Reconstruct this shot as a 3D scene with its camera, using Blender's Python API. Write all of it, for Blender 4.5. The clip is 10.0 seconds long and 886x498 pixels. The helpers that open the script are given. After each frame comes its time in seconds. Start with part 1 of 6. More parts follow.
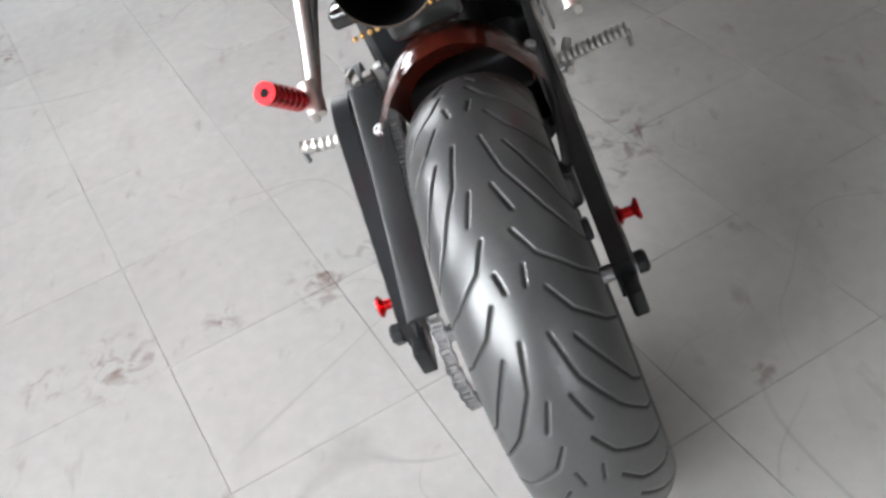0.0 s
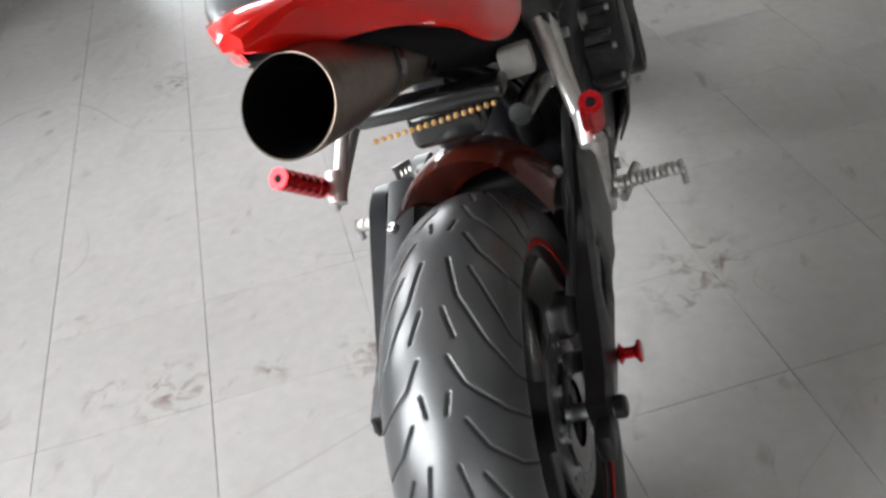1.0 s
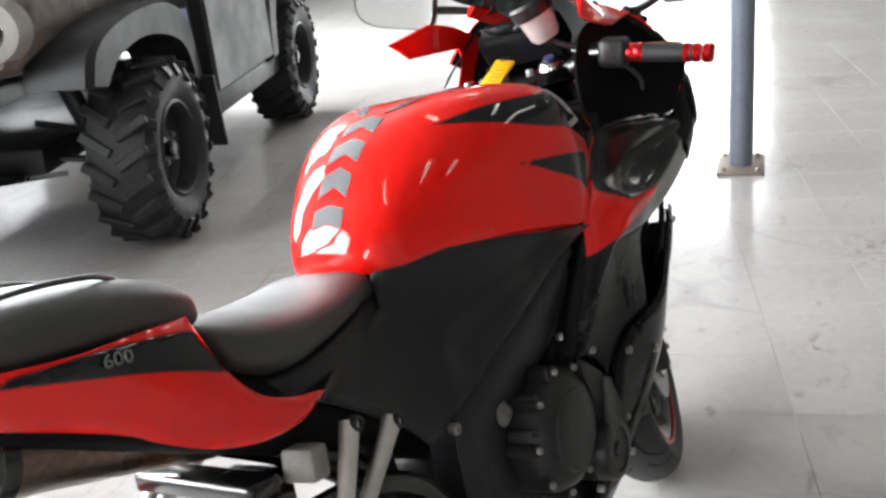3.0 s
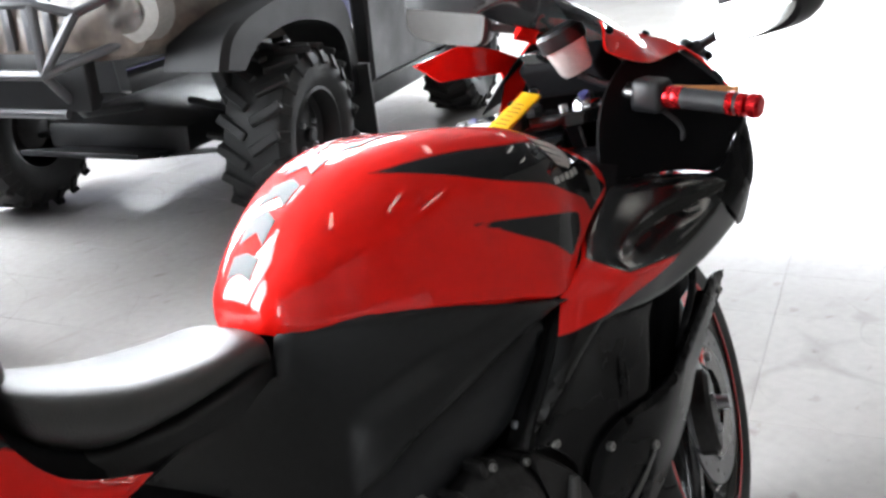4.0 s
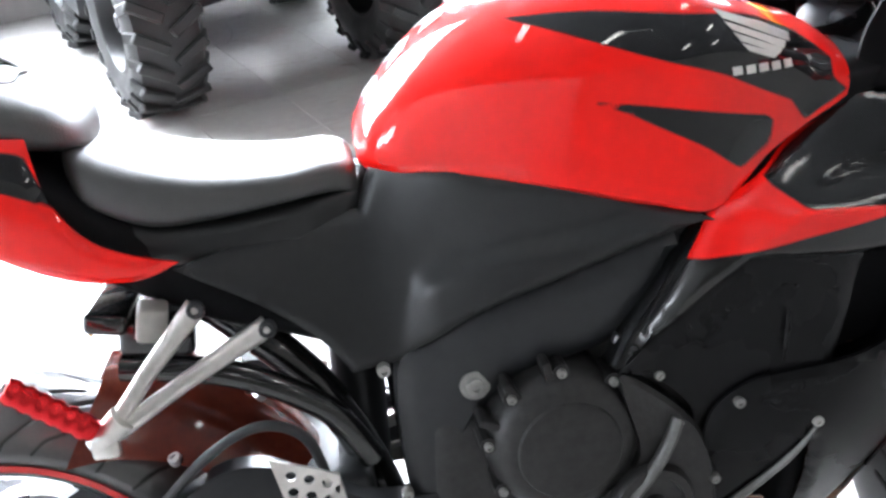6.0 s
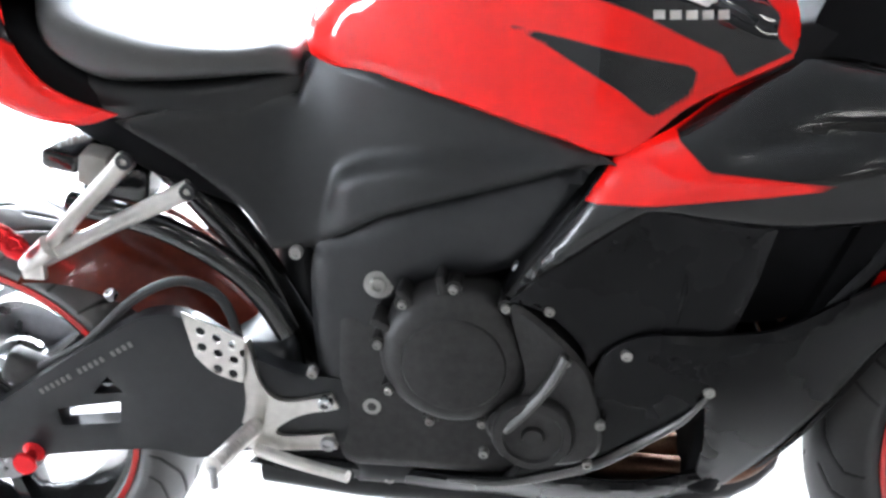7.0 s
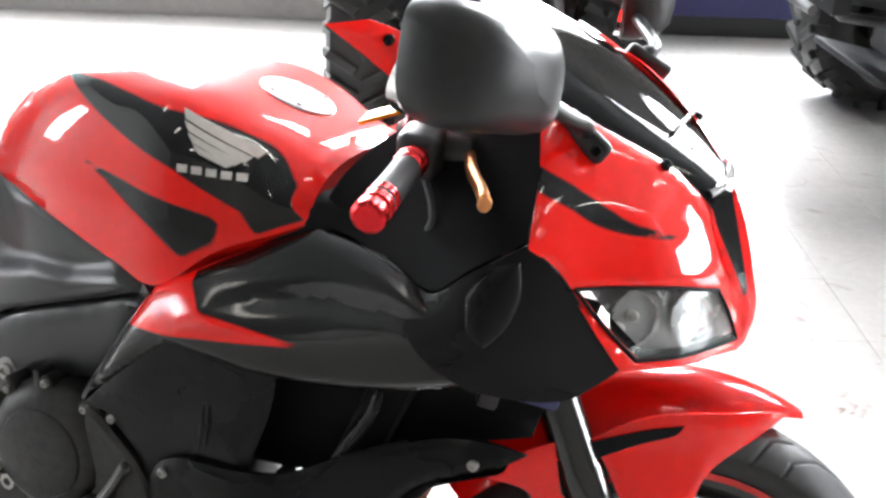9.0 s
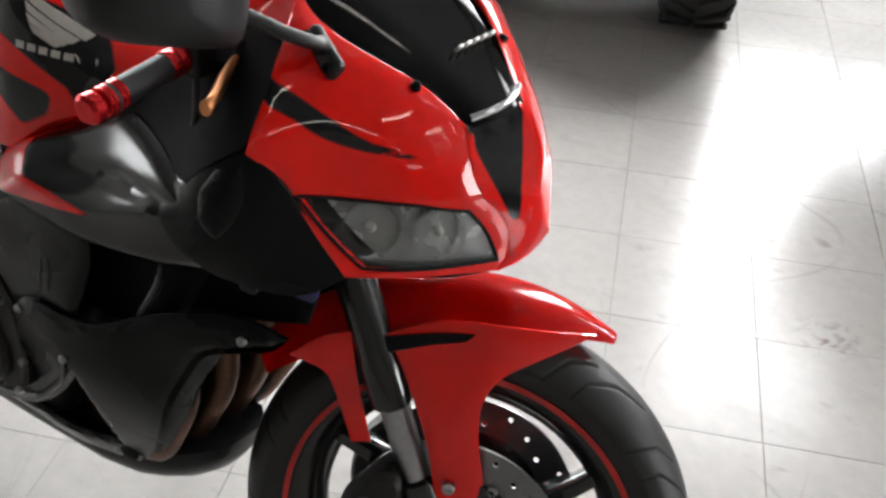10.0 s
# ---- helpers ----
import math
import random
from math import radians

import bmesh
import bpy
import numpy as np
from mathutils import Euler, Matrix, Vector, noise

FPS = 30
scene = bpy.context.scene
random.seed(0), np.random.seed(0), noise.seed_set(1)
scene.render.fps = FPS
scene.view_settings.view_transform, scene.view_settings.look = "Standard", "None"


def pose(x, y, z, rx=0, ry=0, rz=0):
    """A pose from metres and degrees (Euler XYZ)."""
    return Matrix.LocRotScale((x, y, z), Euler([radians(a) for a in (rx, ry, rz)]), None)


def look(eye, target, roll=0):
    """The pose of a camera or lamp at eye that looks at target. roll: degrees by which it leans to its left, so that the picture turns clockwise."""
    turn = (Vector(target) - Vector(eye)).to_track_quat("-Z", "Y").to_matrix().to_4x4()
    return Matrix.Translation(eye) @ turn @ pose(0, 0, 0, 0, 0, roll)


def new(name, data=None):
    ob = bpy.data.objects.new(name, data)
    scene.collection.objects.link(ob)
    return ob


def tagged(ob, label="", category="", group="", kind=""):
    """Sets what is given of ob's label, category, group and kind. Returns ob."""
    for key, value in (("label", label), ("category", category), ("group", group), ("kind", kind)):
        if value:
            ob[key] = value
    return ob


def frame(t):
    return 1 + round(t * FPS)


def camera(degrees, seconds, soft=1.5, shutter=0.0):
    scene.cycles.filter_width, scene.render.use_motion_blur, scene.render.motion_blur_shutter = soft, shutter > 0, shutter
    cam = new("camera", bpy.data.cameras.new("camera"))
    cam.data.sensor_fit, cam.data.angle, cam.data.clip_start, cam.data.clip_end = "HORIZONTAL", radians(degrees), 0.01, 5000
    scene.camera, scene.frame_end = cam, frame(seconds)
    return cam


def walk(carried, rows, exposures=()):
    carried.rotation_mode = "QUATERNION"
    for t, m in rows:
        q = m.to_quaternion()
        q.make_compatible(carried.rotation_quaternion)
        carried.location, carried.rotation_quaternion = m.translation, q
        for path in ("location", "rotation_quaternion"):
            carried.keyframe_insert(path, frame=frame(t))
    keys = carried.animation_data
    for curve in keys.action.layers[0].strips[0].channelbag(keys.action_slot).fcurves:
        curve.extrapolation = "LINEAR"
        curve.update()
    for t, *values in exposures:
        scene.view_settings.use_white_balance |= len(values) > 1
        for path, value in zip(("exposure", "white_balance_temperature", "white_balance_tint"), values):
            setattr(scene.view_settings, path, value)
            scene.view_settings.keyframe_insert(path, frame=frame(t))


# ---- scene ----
from mathutils.geometry import delaunay_2d_cdt

# ---- camera ----
cam = camera(46.67, 10.0, soft=2.8)
PATH = [
    (0, -0.9885, 0.1203, 1.2818, 48.60, 10.69, -97.54),
    (0.5, -0.9727, -0.0031, 1.2942, 49.91, 9.82, -89.38),
    (1, -0.9660, -0.1561, 1.3106, 54.21, 9.07, -82.00),
    (1.5, -0.9438, -0.3565, 1.2985, 59.38, 7.78, -73.94),
    (2, -0.8404, -0.4658, 1.3045, 63.62, 6.46, -69.49),
    (2.5, -0.6684, -0.5343, 1.3283, 67.01, 5.01, -66.03),
    (3, -0.5159, -0.6784, 1.3350, 69.84, 4.94, -59.53),
    (3.2, -0.4428, -0.7562, 1.3416, 70.33, 4.62, -56.19),
    (4.3, -0.0352, -0.8652, 1.3467, 69.63, 2.84, -42.27),
    (4.5, 0.0123, -0.8908, 1.3471, 69.49, 2.26, -39.45),
    (5, 0.1488, -1.0007, 1.3701, 66.12, 0.96, -30.19),
    (5.5, 0.2778, -1.0165, 1.3403, 64.08, 2.21, -20.77),
    (5.7, 0.3431, -0.9820, 1.3485, 62.00, 2.89, -16.42),
    (6.8, 0.7311, -1.0029, 1.3613, 55.79, 1.71, 5.15),
    (7, 0.7950, -1.0049, 1.3602, 54.38, 0.93, 6.56),
    (7.5, 0.9210, -0.9656, 1.3520, 51.83, 0.38, 7.22),
    (8, 1.1318, -0.9392, 1.3825, 53.79, 0.74, 10.98),
    (8.5, 1.3555, -1.0151, 1.3888, 61.02, -1.48, 15.60),
    (9, 1.5199, -0.9351, 1.4180, 62.65, -2.43, 20.72),
    (9.5, 1.7039, -0.8351, 1.4763, 59.86, -2.47, 26.58),
    (10, 1.9626, -0.7527, 1.5171, 54.43, -2.55, 33.48),
]
EXPOSURES = [(0, -0.35, 6400, 10), (0.7, -0.4, 6400, 10), (1.5, -0.2, 6500, 10), (2.5, 0.2, 6500, 10), (3.2, 0.2, 6450, 10), (4.5, 0.22, 6200, 11), (5.0, 0.6, 6150, 11), (5.2, 0.9, 6100, 11), (5.7, 1.3, 6000, 11), (6.8, 1.7, 6000, 11), (7.5, 1.7, 6000, 10), (8, 1.65, 6050, 10), (8.6, 1.5, 6200, 10), (9, 1.2, 6400, 10), (9.5, 0.45, 6500, 10), (10, -0.15, 6650, 10)]
walk(cam, [(r[0], pose(*r[1:])) for r in PATH], EXPOSURES)

# ---- light ----
world = bpy.data.worlds.new("world")
world.use_nodes = True
scene.world = world
wn = world.node_tree.nodes
sky = wn.new("ShaderNodeTexSky")
sky.sky_type, sky.sun_disc = "NISHITA", False
sky.sun_elevation, sky.sun_rotation = radians(40), radians(60)
world.node_tree.links.new(sky.outputs[0], wn["Background"].inputs[0])
wn["Background"].inputs[1].default_value = 0.12


# the room stands skew to the motorcycle
ROOM = pose(1.50, 4.72, 0, 0, 0, 21.6) @ Matrix.Translation((-1.50, -5.27, 0))


def area(name, loc, aim, w, h, power, colour=(1, 1, 1)):
    d = bpy.data.lights.new(name, "AREA")
    d.shape, d.size, d.size_y, d.energy, d.color = "RECTANGLE", w, h, power, colour
    ob = new(name, d)
    ob.matrix_world = ROOM @ look(loc, aim)
    return ob


# daylight in the big windows of the far walls
area("daylight_north", (0.92, 5.42, 2.20), (0.92, 0, 1.7), 1.0, 2.2, 120, (0.95, 0.98, 1.0))
area("daylight_north", (5.0, 5.42, 2.20), (5.0, 0, 1.7), 3.8, 2.2, 480, (0.95, 0.98, 1.0))
area("daylight_north", (-2.65, 5.42, 2.20), (-2.65, 0, 1.7), 3.5, 2.2, 225, (0.95, 0.98, 1.0))
area("daylight_east", (11.95, 1.1, 2.03), (0, 1.1, 1.8), 4.0, 2.6, 380, (0.95, 0.98, 1.0))

area("daylight_west", (-7.15, 2.4, 1.86), (0, 2.4, 1.5), 0.8, 2.0, 25, (0.90, 0.96, 1.0))

# ---- small tools ----
def material(name, base, rough=0.5, metal=0.0, coat=0.0, bump=0.0, bump_scale=60.0, tone=0.15, tone_scale=6.0, spec=0.5, grain=None, coords="Object"):
    """A node material with colour variation at two scales and fine relief."""
    m = bpy.data.materials.new(name)
    m.use_nodes = True
    n, l = m.node_tree.nodes, m.node_tree.links
    b = n["Principled BSDF"]
    b.inputs["Roughness"].default_value, b.inputs["Metallic"].default_value = rough, metal
    b.inputs["Coat Weight"].default_value, b.inputs["Coat Roughness"].default_value = coat, 0.04
    b.inputs["Specular IOR Level"].default_value = spec
    tc = n.new("ShaderNodeTexCoord")
    big, small = n.new("ShaderNodeTexNoise"), n.new("ShaderNodeTexNoise")
    big.inputs["Scale"].default_value, small.inputs["Scale"].default_value = tone_scale, grain or tone_scale * 14
    big.inputs["Detail"].default_value, small.inputs["Detail"].default_value = 4, 3
    for t in (big, small):
        l.new(tc.outputs[coords], t.inputs["Vector"])
    add = n.new("ShaderNodeMath")
    add.operation = "ADD"
    l.new(big.outputs["Fac"], add.inputs[0]), l.new(small.outputs["Fac"], add.inputs[1])
    rng = n.new("ShaderNodeMapRange")
    rng.inputs["From Min"].default_value, rng.inputs["From Max"].default_value = 0.6, 1.4
    rng.inputs["To Min"].default_value, rng.inputs["To Max"].default_value = 1 - tone, 1 + tone
    l.new(add.outputs[0], rng.inputs["Value"])
    mul = n.new("ShaderNodeVectorMath")
    mul.operation = "SCALE"
    mul.inputs[0].default_value = base
    l.new(rng.outputs[0], mul.inputs["Scale"]), l.new(mul.outputs[0], b.inputs["Base Color"])
    rr = n.new("ShaderNodeMapRange")
    rr.inputs["From Min"].default_value, rr.inputs["From Max"].default_value = 0.3, 0.7
    rr.inputs["To Min"].default_value, rr.inputs["To Max"].default_value = rough * 0.8, min(1, rough * 1.25)
    l.new(big.outputs["Fac"], rr.inputs["Value"]), l.new(rr.outputs[0], b.inputs["Roughness"])
    if bump:
        t = n.new("ShaderNodeTexNoise")
        t.inputs["Scale"].default_value, t.inputs["Detail"].default_value = bump_scale, 4
        l.new(tc.outputs[coords], t.inputs["Vector"])
        bp = n.new("ShaderNodeBump")
        bp.inputs["Strength"].default_value, bp.inputs["Distance"].default_value = bump, 0.002
        l.new(t.outputs["Fac"], bp.inputs["Height"]), l.new(bp.outputs[0], b.inputs["Normal"])
    m["base"] = "mul"
    m["mul"] = mul.name
    return m


def two_tone(name, first, second, rough=(0.25, 0.3), coat=(1.0, 1.0), edge=0.0012, tone=0.06, tone_scale=5.0):
    """Paint in two colours; the vertex attribute 'mark' is the distance to the edge of the second one, in metres."""
    m = material(name, first, rough[0], 0.0, coat[0], 0, 60, tone, tone_scale)
    n, l = m.node_tree.nodes, m.node_tree.links
    b = n["Principled BSDF"]
    at = n.new("ShaderNodeAttribute")
    at.attribute_name = "mark"
    r = n.new("ShaderNodeMapRange")
    r.inputs["From Min"].default_value, r.inputs["From Max"].default_value = -edge, edge
    r.inputs["To Min"].default_value, r.inputs["To Max"].default_value = 1, 0
    l.new(at.outputs["Fac"], r.inputs["Value"])
    mix = n.new("ShaderNodeMix")
    mix.data_type = "RGBA"
    l.new(r.outputs[0], mix.inputs["Factor"])
    l.new(n[m["mul"]].outputs[0], mix.inputs[6])
    mix.inputs[7].default_value = (*second, 1)
    l.new(mix.outputs[2], b.inputs["Base Color"])
    rm = n.new("ShaderNodeMix")
    l.new(r.outputs[0], rm.inputs[0])
    rm.inputs[2].default_value, rm.inputs[3].default_value = rough
    l.new(rm.outputs[0], b.inputs["Roughness"])
    return m


def part(name, bm, mat, parent=None, label="", smooth=True, angle=35):
    me = bpy.data.meshes.new(name)
    bmesh.ops.recalc_face_normals(bm, faces=bm.faces)
    if smooth:
        lim = radians(angle)
        for f in bm.faces:
            f.smooth = True
        for e in bm.edges:
            e.smooth = not (len(e.link_faces) == 2 and e.calc_face_angle(0) > lim)
    bm.to_mesh(me)
    bm.free()
    for m in mat if isinstance(mat, (list, tuple)) else [mat]:
        me.materials.append(m)
    ob = new(name, me)
    ob.parent = parent
    if label:
        tagged(ob, label)
    return ob


def spline(pts, n=8, closed=True):
    """Catmull-Rom curve through control points of any dimension."""
    p = [np.array(q, float) for q in pts]
    out, k = [], len(p)
    for i in range(k if closed else k - 1):
        a, b, c, d = (p[(i + j) % k] if closed else p[min(max(i + j, 0), k - 1)] for j in (-1, 0, 1, 2))
        for j in range(n):
            t = j / n
            out.append(0.5 * (2 * b + (c - a) * t + (2 * a - 5 * b + 4 * c - d) * t * t + (3 * b - a - 3 * c + d) * t ** 3))
    if not closed:
        out.append(p[-1])
    return out


def corners(pts, n=8):
    """An outline of curves that meet in corners: a point given with a third value 1 is a corner."""
    k = len(pts)
    idx = [i for i, q in enumerate(pts) if len(q) > 2 and q[2]]
    if not idx:
        return spline(pts, n)
    out = []
    for a, b in zip(idx, idx[1:] + [idx[0] + k]):
        run = [pts[i % k][:2] for i in range(a, b + 1)]
        out += spline(run, n if len(run) > 2 else 6, False)[:-1]
    return out


def inside(pts, q):
    """Which of the points q (n x 2) lie in the outline."""
    p = np.array(pts)
    r = np.roll(p, -1, 0)
    res = np.zeros(len(q), bool)
    for (x1, y1), (x2, y2) in zip(p, r):
        if y1 != y2:
            res ^= ((y1 > q[:, 1]) != (y2 > q[:, 1])) & (q[:, 0] < (x2 - x1) * (q[:, 1] - y1) / (y2 - y1) + x1)
    return res


def edge_distance(pts, q, closed=True):
    p = np.array(pts)
    r = np.roll(p, -1, 0)
    d = np.full(len(q), 9.0)
    for a, b in list(zip(p, r))[:None if closed else -1]:
        ab = b - a
        t = np.clip(((q - a) @ ab) / max(ab @ ab, 1e-12), 0, 1)
        d = np.minimum(d, np.hypot(*(q - a - t[:, None] * ab).T))
    return d


def marks(ob, shapes, plane=(0, 2), side=None):
    """Write the attribute 'mark': the distance to the nearest of the painted shapes, negative inside."""
    me = ob.data
    co = np.empty(len(me.vertices) * 3)
    me.vertices.foreach_get("co", co)
    co = co.reshape(-1, 3)
    q = co[:, list(plane)]
    d = np.full(len(q), 9.0)
    for s in shapes:
        e = edge_distance(s, q)
        d = np.minimum(d, np.where(inside(s, q), -e, e))
    if side is not None:
        d = np.where(side(co), d, 9.0)
    at = me.attributes.get("mark") or me.attributes.new("mark", "FLOAT", "POINT")
    old = np.full(len(q), 9.0)
    if "mark_set" in me:
        at.data.foreach_get("value", old)
    me["mark_set"] = 1
    at.data.foreach_set("value", np.minimum(d, old))


class Skin:
    """A smooth surface y(x, z) through a few control points (thin plate)."""

    def __init__(self, pts, soft=1e-4):
        p = np.array(pts, float)
        self.p = p[:, [0, 1]]
        n = len(p)
        k = self.kernel(np.hypot(*(self.p[:, None] - self.p[None]).transpose(2, 0, 1))) + np.eye(n) * soft
        a = np.zeros((n + 3, n + 3))
        a[:n, :n], a[:n, n:n + 2], a[:n, n + 2] = k, self.p, 1
        a[n:, :n] = a[:n, n:].T
        self.w = np.linalg.solve(a, np.r_[p[:, 2], 0, 0, 0])

    @staticmethod
    def kernel(r):
        return np.where(r > 1e-9, r * r * np.log(np.maximum(r, 1e-9)), 0)

    def __call__(self, x, z):
        q = np.c_[np.atleast_1d(x), np.atleast_1d(z)]
        k = self.kernel(np.hypot(*(q[:, None] - self.p[None]).transpose(2, 0, 1)))
        return k @ self.w[:-3] + q @ self.w[-3:-1] + self.w[-1]


def panel(outline, skin, thick=0.004, cell=0.012, holes=(), roll=0.004, flip=1):
    """A shell with thickness: an outline in x and z bent over a surface y = skin(x, z). flip -1: the mirrored side."""
    o = [tuple(p) for p in outline]
    loops = [o] + [[tuple(p) for p in h] for h in holes]
    verts, edges = [], []
    for lp in loops:
        pts = []
        for a, b in zip(lp, lp[1:] + lp[:1]):
            m = max(1, int(math.dist(a, b) / cell + 0.5))
            pts += [(a[0] + (b[0] - a[0]) * j / m, a[1] + (b[1] - a[1]) * j / m) for j in range(m)]
        s = len(verts)
        verts += pts
        edges += [(s + i, s + (i + 1) % len(pts)) for i in range(len(pts))]
    a = np.array(o)
    gx, gz = np.meshgrid(np.arange(a[:, 0].min(), a[:, 0].max(), cell), np.arange(a[:, 1].min(), a[:, 1].max(), cell))
    g = np.c_[gx.ravel(), gz.ravel()]
    g[:, 0] += np.where((np.round(g[:, 1] / cell).astype(int)) % 2, cell / 2, 0)
    keep = inside(o, g) & (edge_distance(o, g) > cell * 0.5)
    for h in loops[1:]:
        keep &= ~inside(h, g) & (edge_distance(h, g) > cell * 0.5)
    verts += [tuple(q) for q in g[keep]]
    v2, _, faces, *_ = delaunay_2d_cdt([Vector(v) for v in verts], edges, [], 0, 1e-6)
    v2 = np.array([tuple(v) for v in v2])
    cen = np.array([v2[list(f)].mean(0) for f in faces])
    ok = inside(o, cen)
    for h in loops[1:]:
        ok &= ~inside(h, cen)
    faces = [f for f, k in zip(faces, ok) if k]
    d = edge_distance(o, v2)
    for h in loops[1:]:
        d = np.minimum(d, edge_distance(h, v2))
    y = skin(v2[:, 0], v2[:, 1])
    sgn = np.sign(np.mean(y)) or 1
    y = y - sgn * roll * np.clip(1 - d / (roll * 1.5 + 1e-9), 0, 1) ** 2
    bm = bmesh.new()
    outer = [bm.verts.new((p[0], q * flip, p[1])) for p, q in zip(v2, y)]
    inner = [bm.verts.new((p[0], (q - sgn * thick) * flip, p[1])) for p, q in zip(v2, y)]
    count = {}
    for f in faces:
        bm.faces.new([outer[i] for i in f])
        bm.faces.new([inner[i] for i in reversed(f)])
        for i, j in zip(f, f[1:] + f[:1]):
            count[(i, j)] = 1
    for i, j in count:
        if (j, i) not in count:
            bm.faces.new([outer[j], outer[i], inner[i], inner[j]])
    loose = [v for v in bm.verts if not v.link_faces]
    bmesh.ops.delete(bm, geom=loose, context="VERTS")
    return bm


def loft(rings, closed=True, caps=True, bm=None):
    bm = bm or bmesh.new()
    vs = [[bm.verts.new(p) for p in r] for r in rings]
    for a, b in zip(vs, vs[1:]):
        n = len(a)
        for i in range(n if closed else n - 1):
            bm.faces.new([a[i], a[(i + 1) % n], b[(i + 1) % n], b[i]])
    if caps and closed:
        bm.faces.new(list(reversed(vs[0]))), bm.faces.new(vs[-1])
    return bm


def tube(path, radius, seg=12, caps=True, bm=None, flat=1.0):
    """A round bar along a path; radius is one number or one for each point."""
    p = [Vector(q) for q in path]
    rad = radius if isinstance(radius, (list, tuple, np.ndarray)) else [radius] * len(p)
    ref, rings = Vector((0, 0, 1)), []
    for i, q in enumerate(p):
        d = (p[min(i + 1, len(p) - 1)] - p[max(i - 1, 0)]).normalized()
        if i == 0:
            ref = Vector((0, 0, 1)) if abs(d.z) < 0.9 else Vector((1, 0, 0))
        u = (ref - d * ref.dot(d)).normalized()
        ref, w = u, d.cross(u)
        rings.append([q + (u * math.cos(a) + w * math.sin(a) * flat) * rad[i] for a in np.linspace(0, math.tau, seg, False)])
    return loft(rings, True, caps, bm)


def lathe(profile, seg=48, axis="y", centre=(0, 0, 0), bm=None, closed=False, start=0.0, sweep=math.tau):
    """Turn a profile of (radius, along) round an axis."""
    bm = bm or bmesh.new()
    full = abs(sweep - math.tau) < 1e-6
    rows = []
    for k in range(seg if full else seg + 1):
        a = start + sweep * k / seg
        c, s = math.cos(a), math.sin(a)
        row = []
        for r, h in profile:
            p = {"y": (r * c, h, r * s), "x": (h, r * c, r * s), "z": (r * c, r * s, h)}[axis]
            row.append(bm.verts.new(Vector(p) + Vector(centre)))
        rows.append(row)
    m = len(profile)
    for i in range(len(rows) if full else len(rows) - 1):
        a, b = rows[i], rows[(i + 1) % len(rows)]
        for j in range(m if closed else m - 1):
            bm.faces.new([a[j], a[(j + 1) % m], b[(j + 1) % m], b[j]])
    return bm


def block(size, m=None, bevel=0.004, seg=2, bm=None):
    bm = bm or bmesh.new()
    r = bmesh.ops.create_cube(bm, size=1, matrix=(m or Matrix()) @ Matrix.Diagonal((*size, 1)))
    if bevel:
        es = list({e for v in r["verts"] for e in v.link_edges})
        bmesh.ops.bevel(bm, geom=es, offset=bevel, segments=seg, profile=0.5, affect="EDGES")
    return bm


def extrude(outline, y0, y1, bevel=0.002, bm=None):
    """A plate: an outline in x and z between two values of y."""
    bm = bm or bmesh.new()
    lo, hi = min(y0, y1), max(y0, y1)
    o = np.array([tuple(p)[:2] for p in outline])
    c = o.mean(0)
    ins = c + (o - c) * (1 - bevel / max(np.hypot(*(o - c).T).mean(), 1e-6))
    rings = [[(p[0], y, p[1]) for p in q] for q, y in ((ins, lo), (o, lo + bevel), (o, hi - bevel), (ins, hi))]
    return loft(rings, True, True, bm)


def bolt(p, d, r=0.007, h=0.005, bm=None):
    """A socket bolt head at p that looks along d."""
    prof = [(0.0001, h * 0.35), (r * 0.45, h * 0.35), (r * 0.5, h), (r * 0.85, h), (r, h * 0.75), (r, -h)]
    b2 = lathe(prof, 12, "z")
    m = Matrix.Translation(p) @ Vector(d).to_track_quat("Z", "Y").to_matrix().to_4x4()
    b2.transform(m)
    return b2


def moved(bm, m):
    bm.transform(m)
    return bm

# ---- materials ----
RED, BLACK = (0.84, 0.008, 0.004), (0.010, 0.010, 0.011)
M_red = two_tone("red_paint", RED, BLACK, (0.4, 0.3), (1, 1))
M_red.node_tree.nodes["Principled BSDF"].inputs["Specular IOR Level"].default_value = 0.04
M_gloss = material("gloss_black_paint", (0.008, 0.008, 0.008), 0.2, coat=0.6, tone=0.2, tone_scale=8, spec=0.4)
M_plastic = material("black_plastic", (0.012, 0.0123, 0.0132), 0.36, bump=0.12, bump_scale=500, tone=0.25, spec=0.4)
M_frame = material("satin_black_frame", (0.013, 0.0137, 0.0155), 0.34, bump=0.1, bump_scale=350, tone=0.25, spec=0.4)
M_engine = material("dark_engine_metal", (0.035, 0.034, 0.034), 0.42, 0.6, bump=0.25, bump_scale=180, tone=0.35)
# lighter than the engine metal, for the edge strips
M_engine_edge = material("light_engine_edge", (0.11, 0.108, 0.105), 0.4, 0.6, tone=0.3, tone_scale=30)
M_alu = material("cast_aluminium", (0.62, 0.60, 0.57), 0.38, 0.9, bump=0.2, bump_scale=250, tone=0.15)
M_chrome = material("polished_steel", (0.75, 0.75, 0.76), 0.15, 1.0, tone=0.08)
M_steel = material("brushed_steel", (0.42, 0.42, 0.43), 0.3, 1.0, bump=0.1, tone=0.15)
M_boltgrey = material("dull_zinc_bolt", (0.34, 0.335, 0.32), 0.42, 0.8, tone=0.3, tone_scale=40)
M_disc = material("worn_disc_steel", (0.24, 0.24, 0.245), 0.34, 1.0, bump=0.1, tone=0.25, tone_scale=30)
M_anod = material("red_anodised_metal", (0.6, 0.015, 0.02), 0.22, 0.75, tone=0.12)
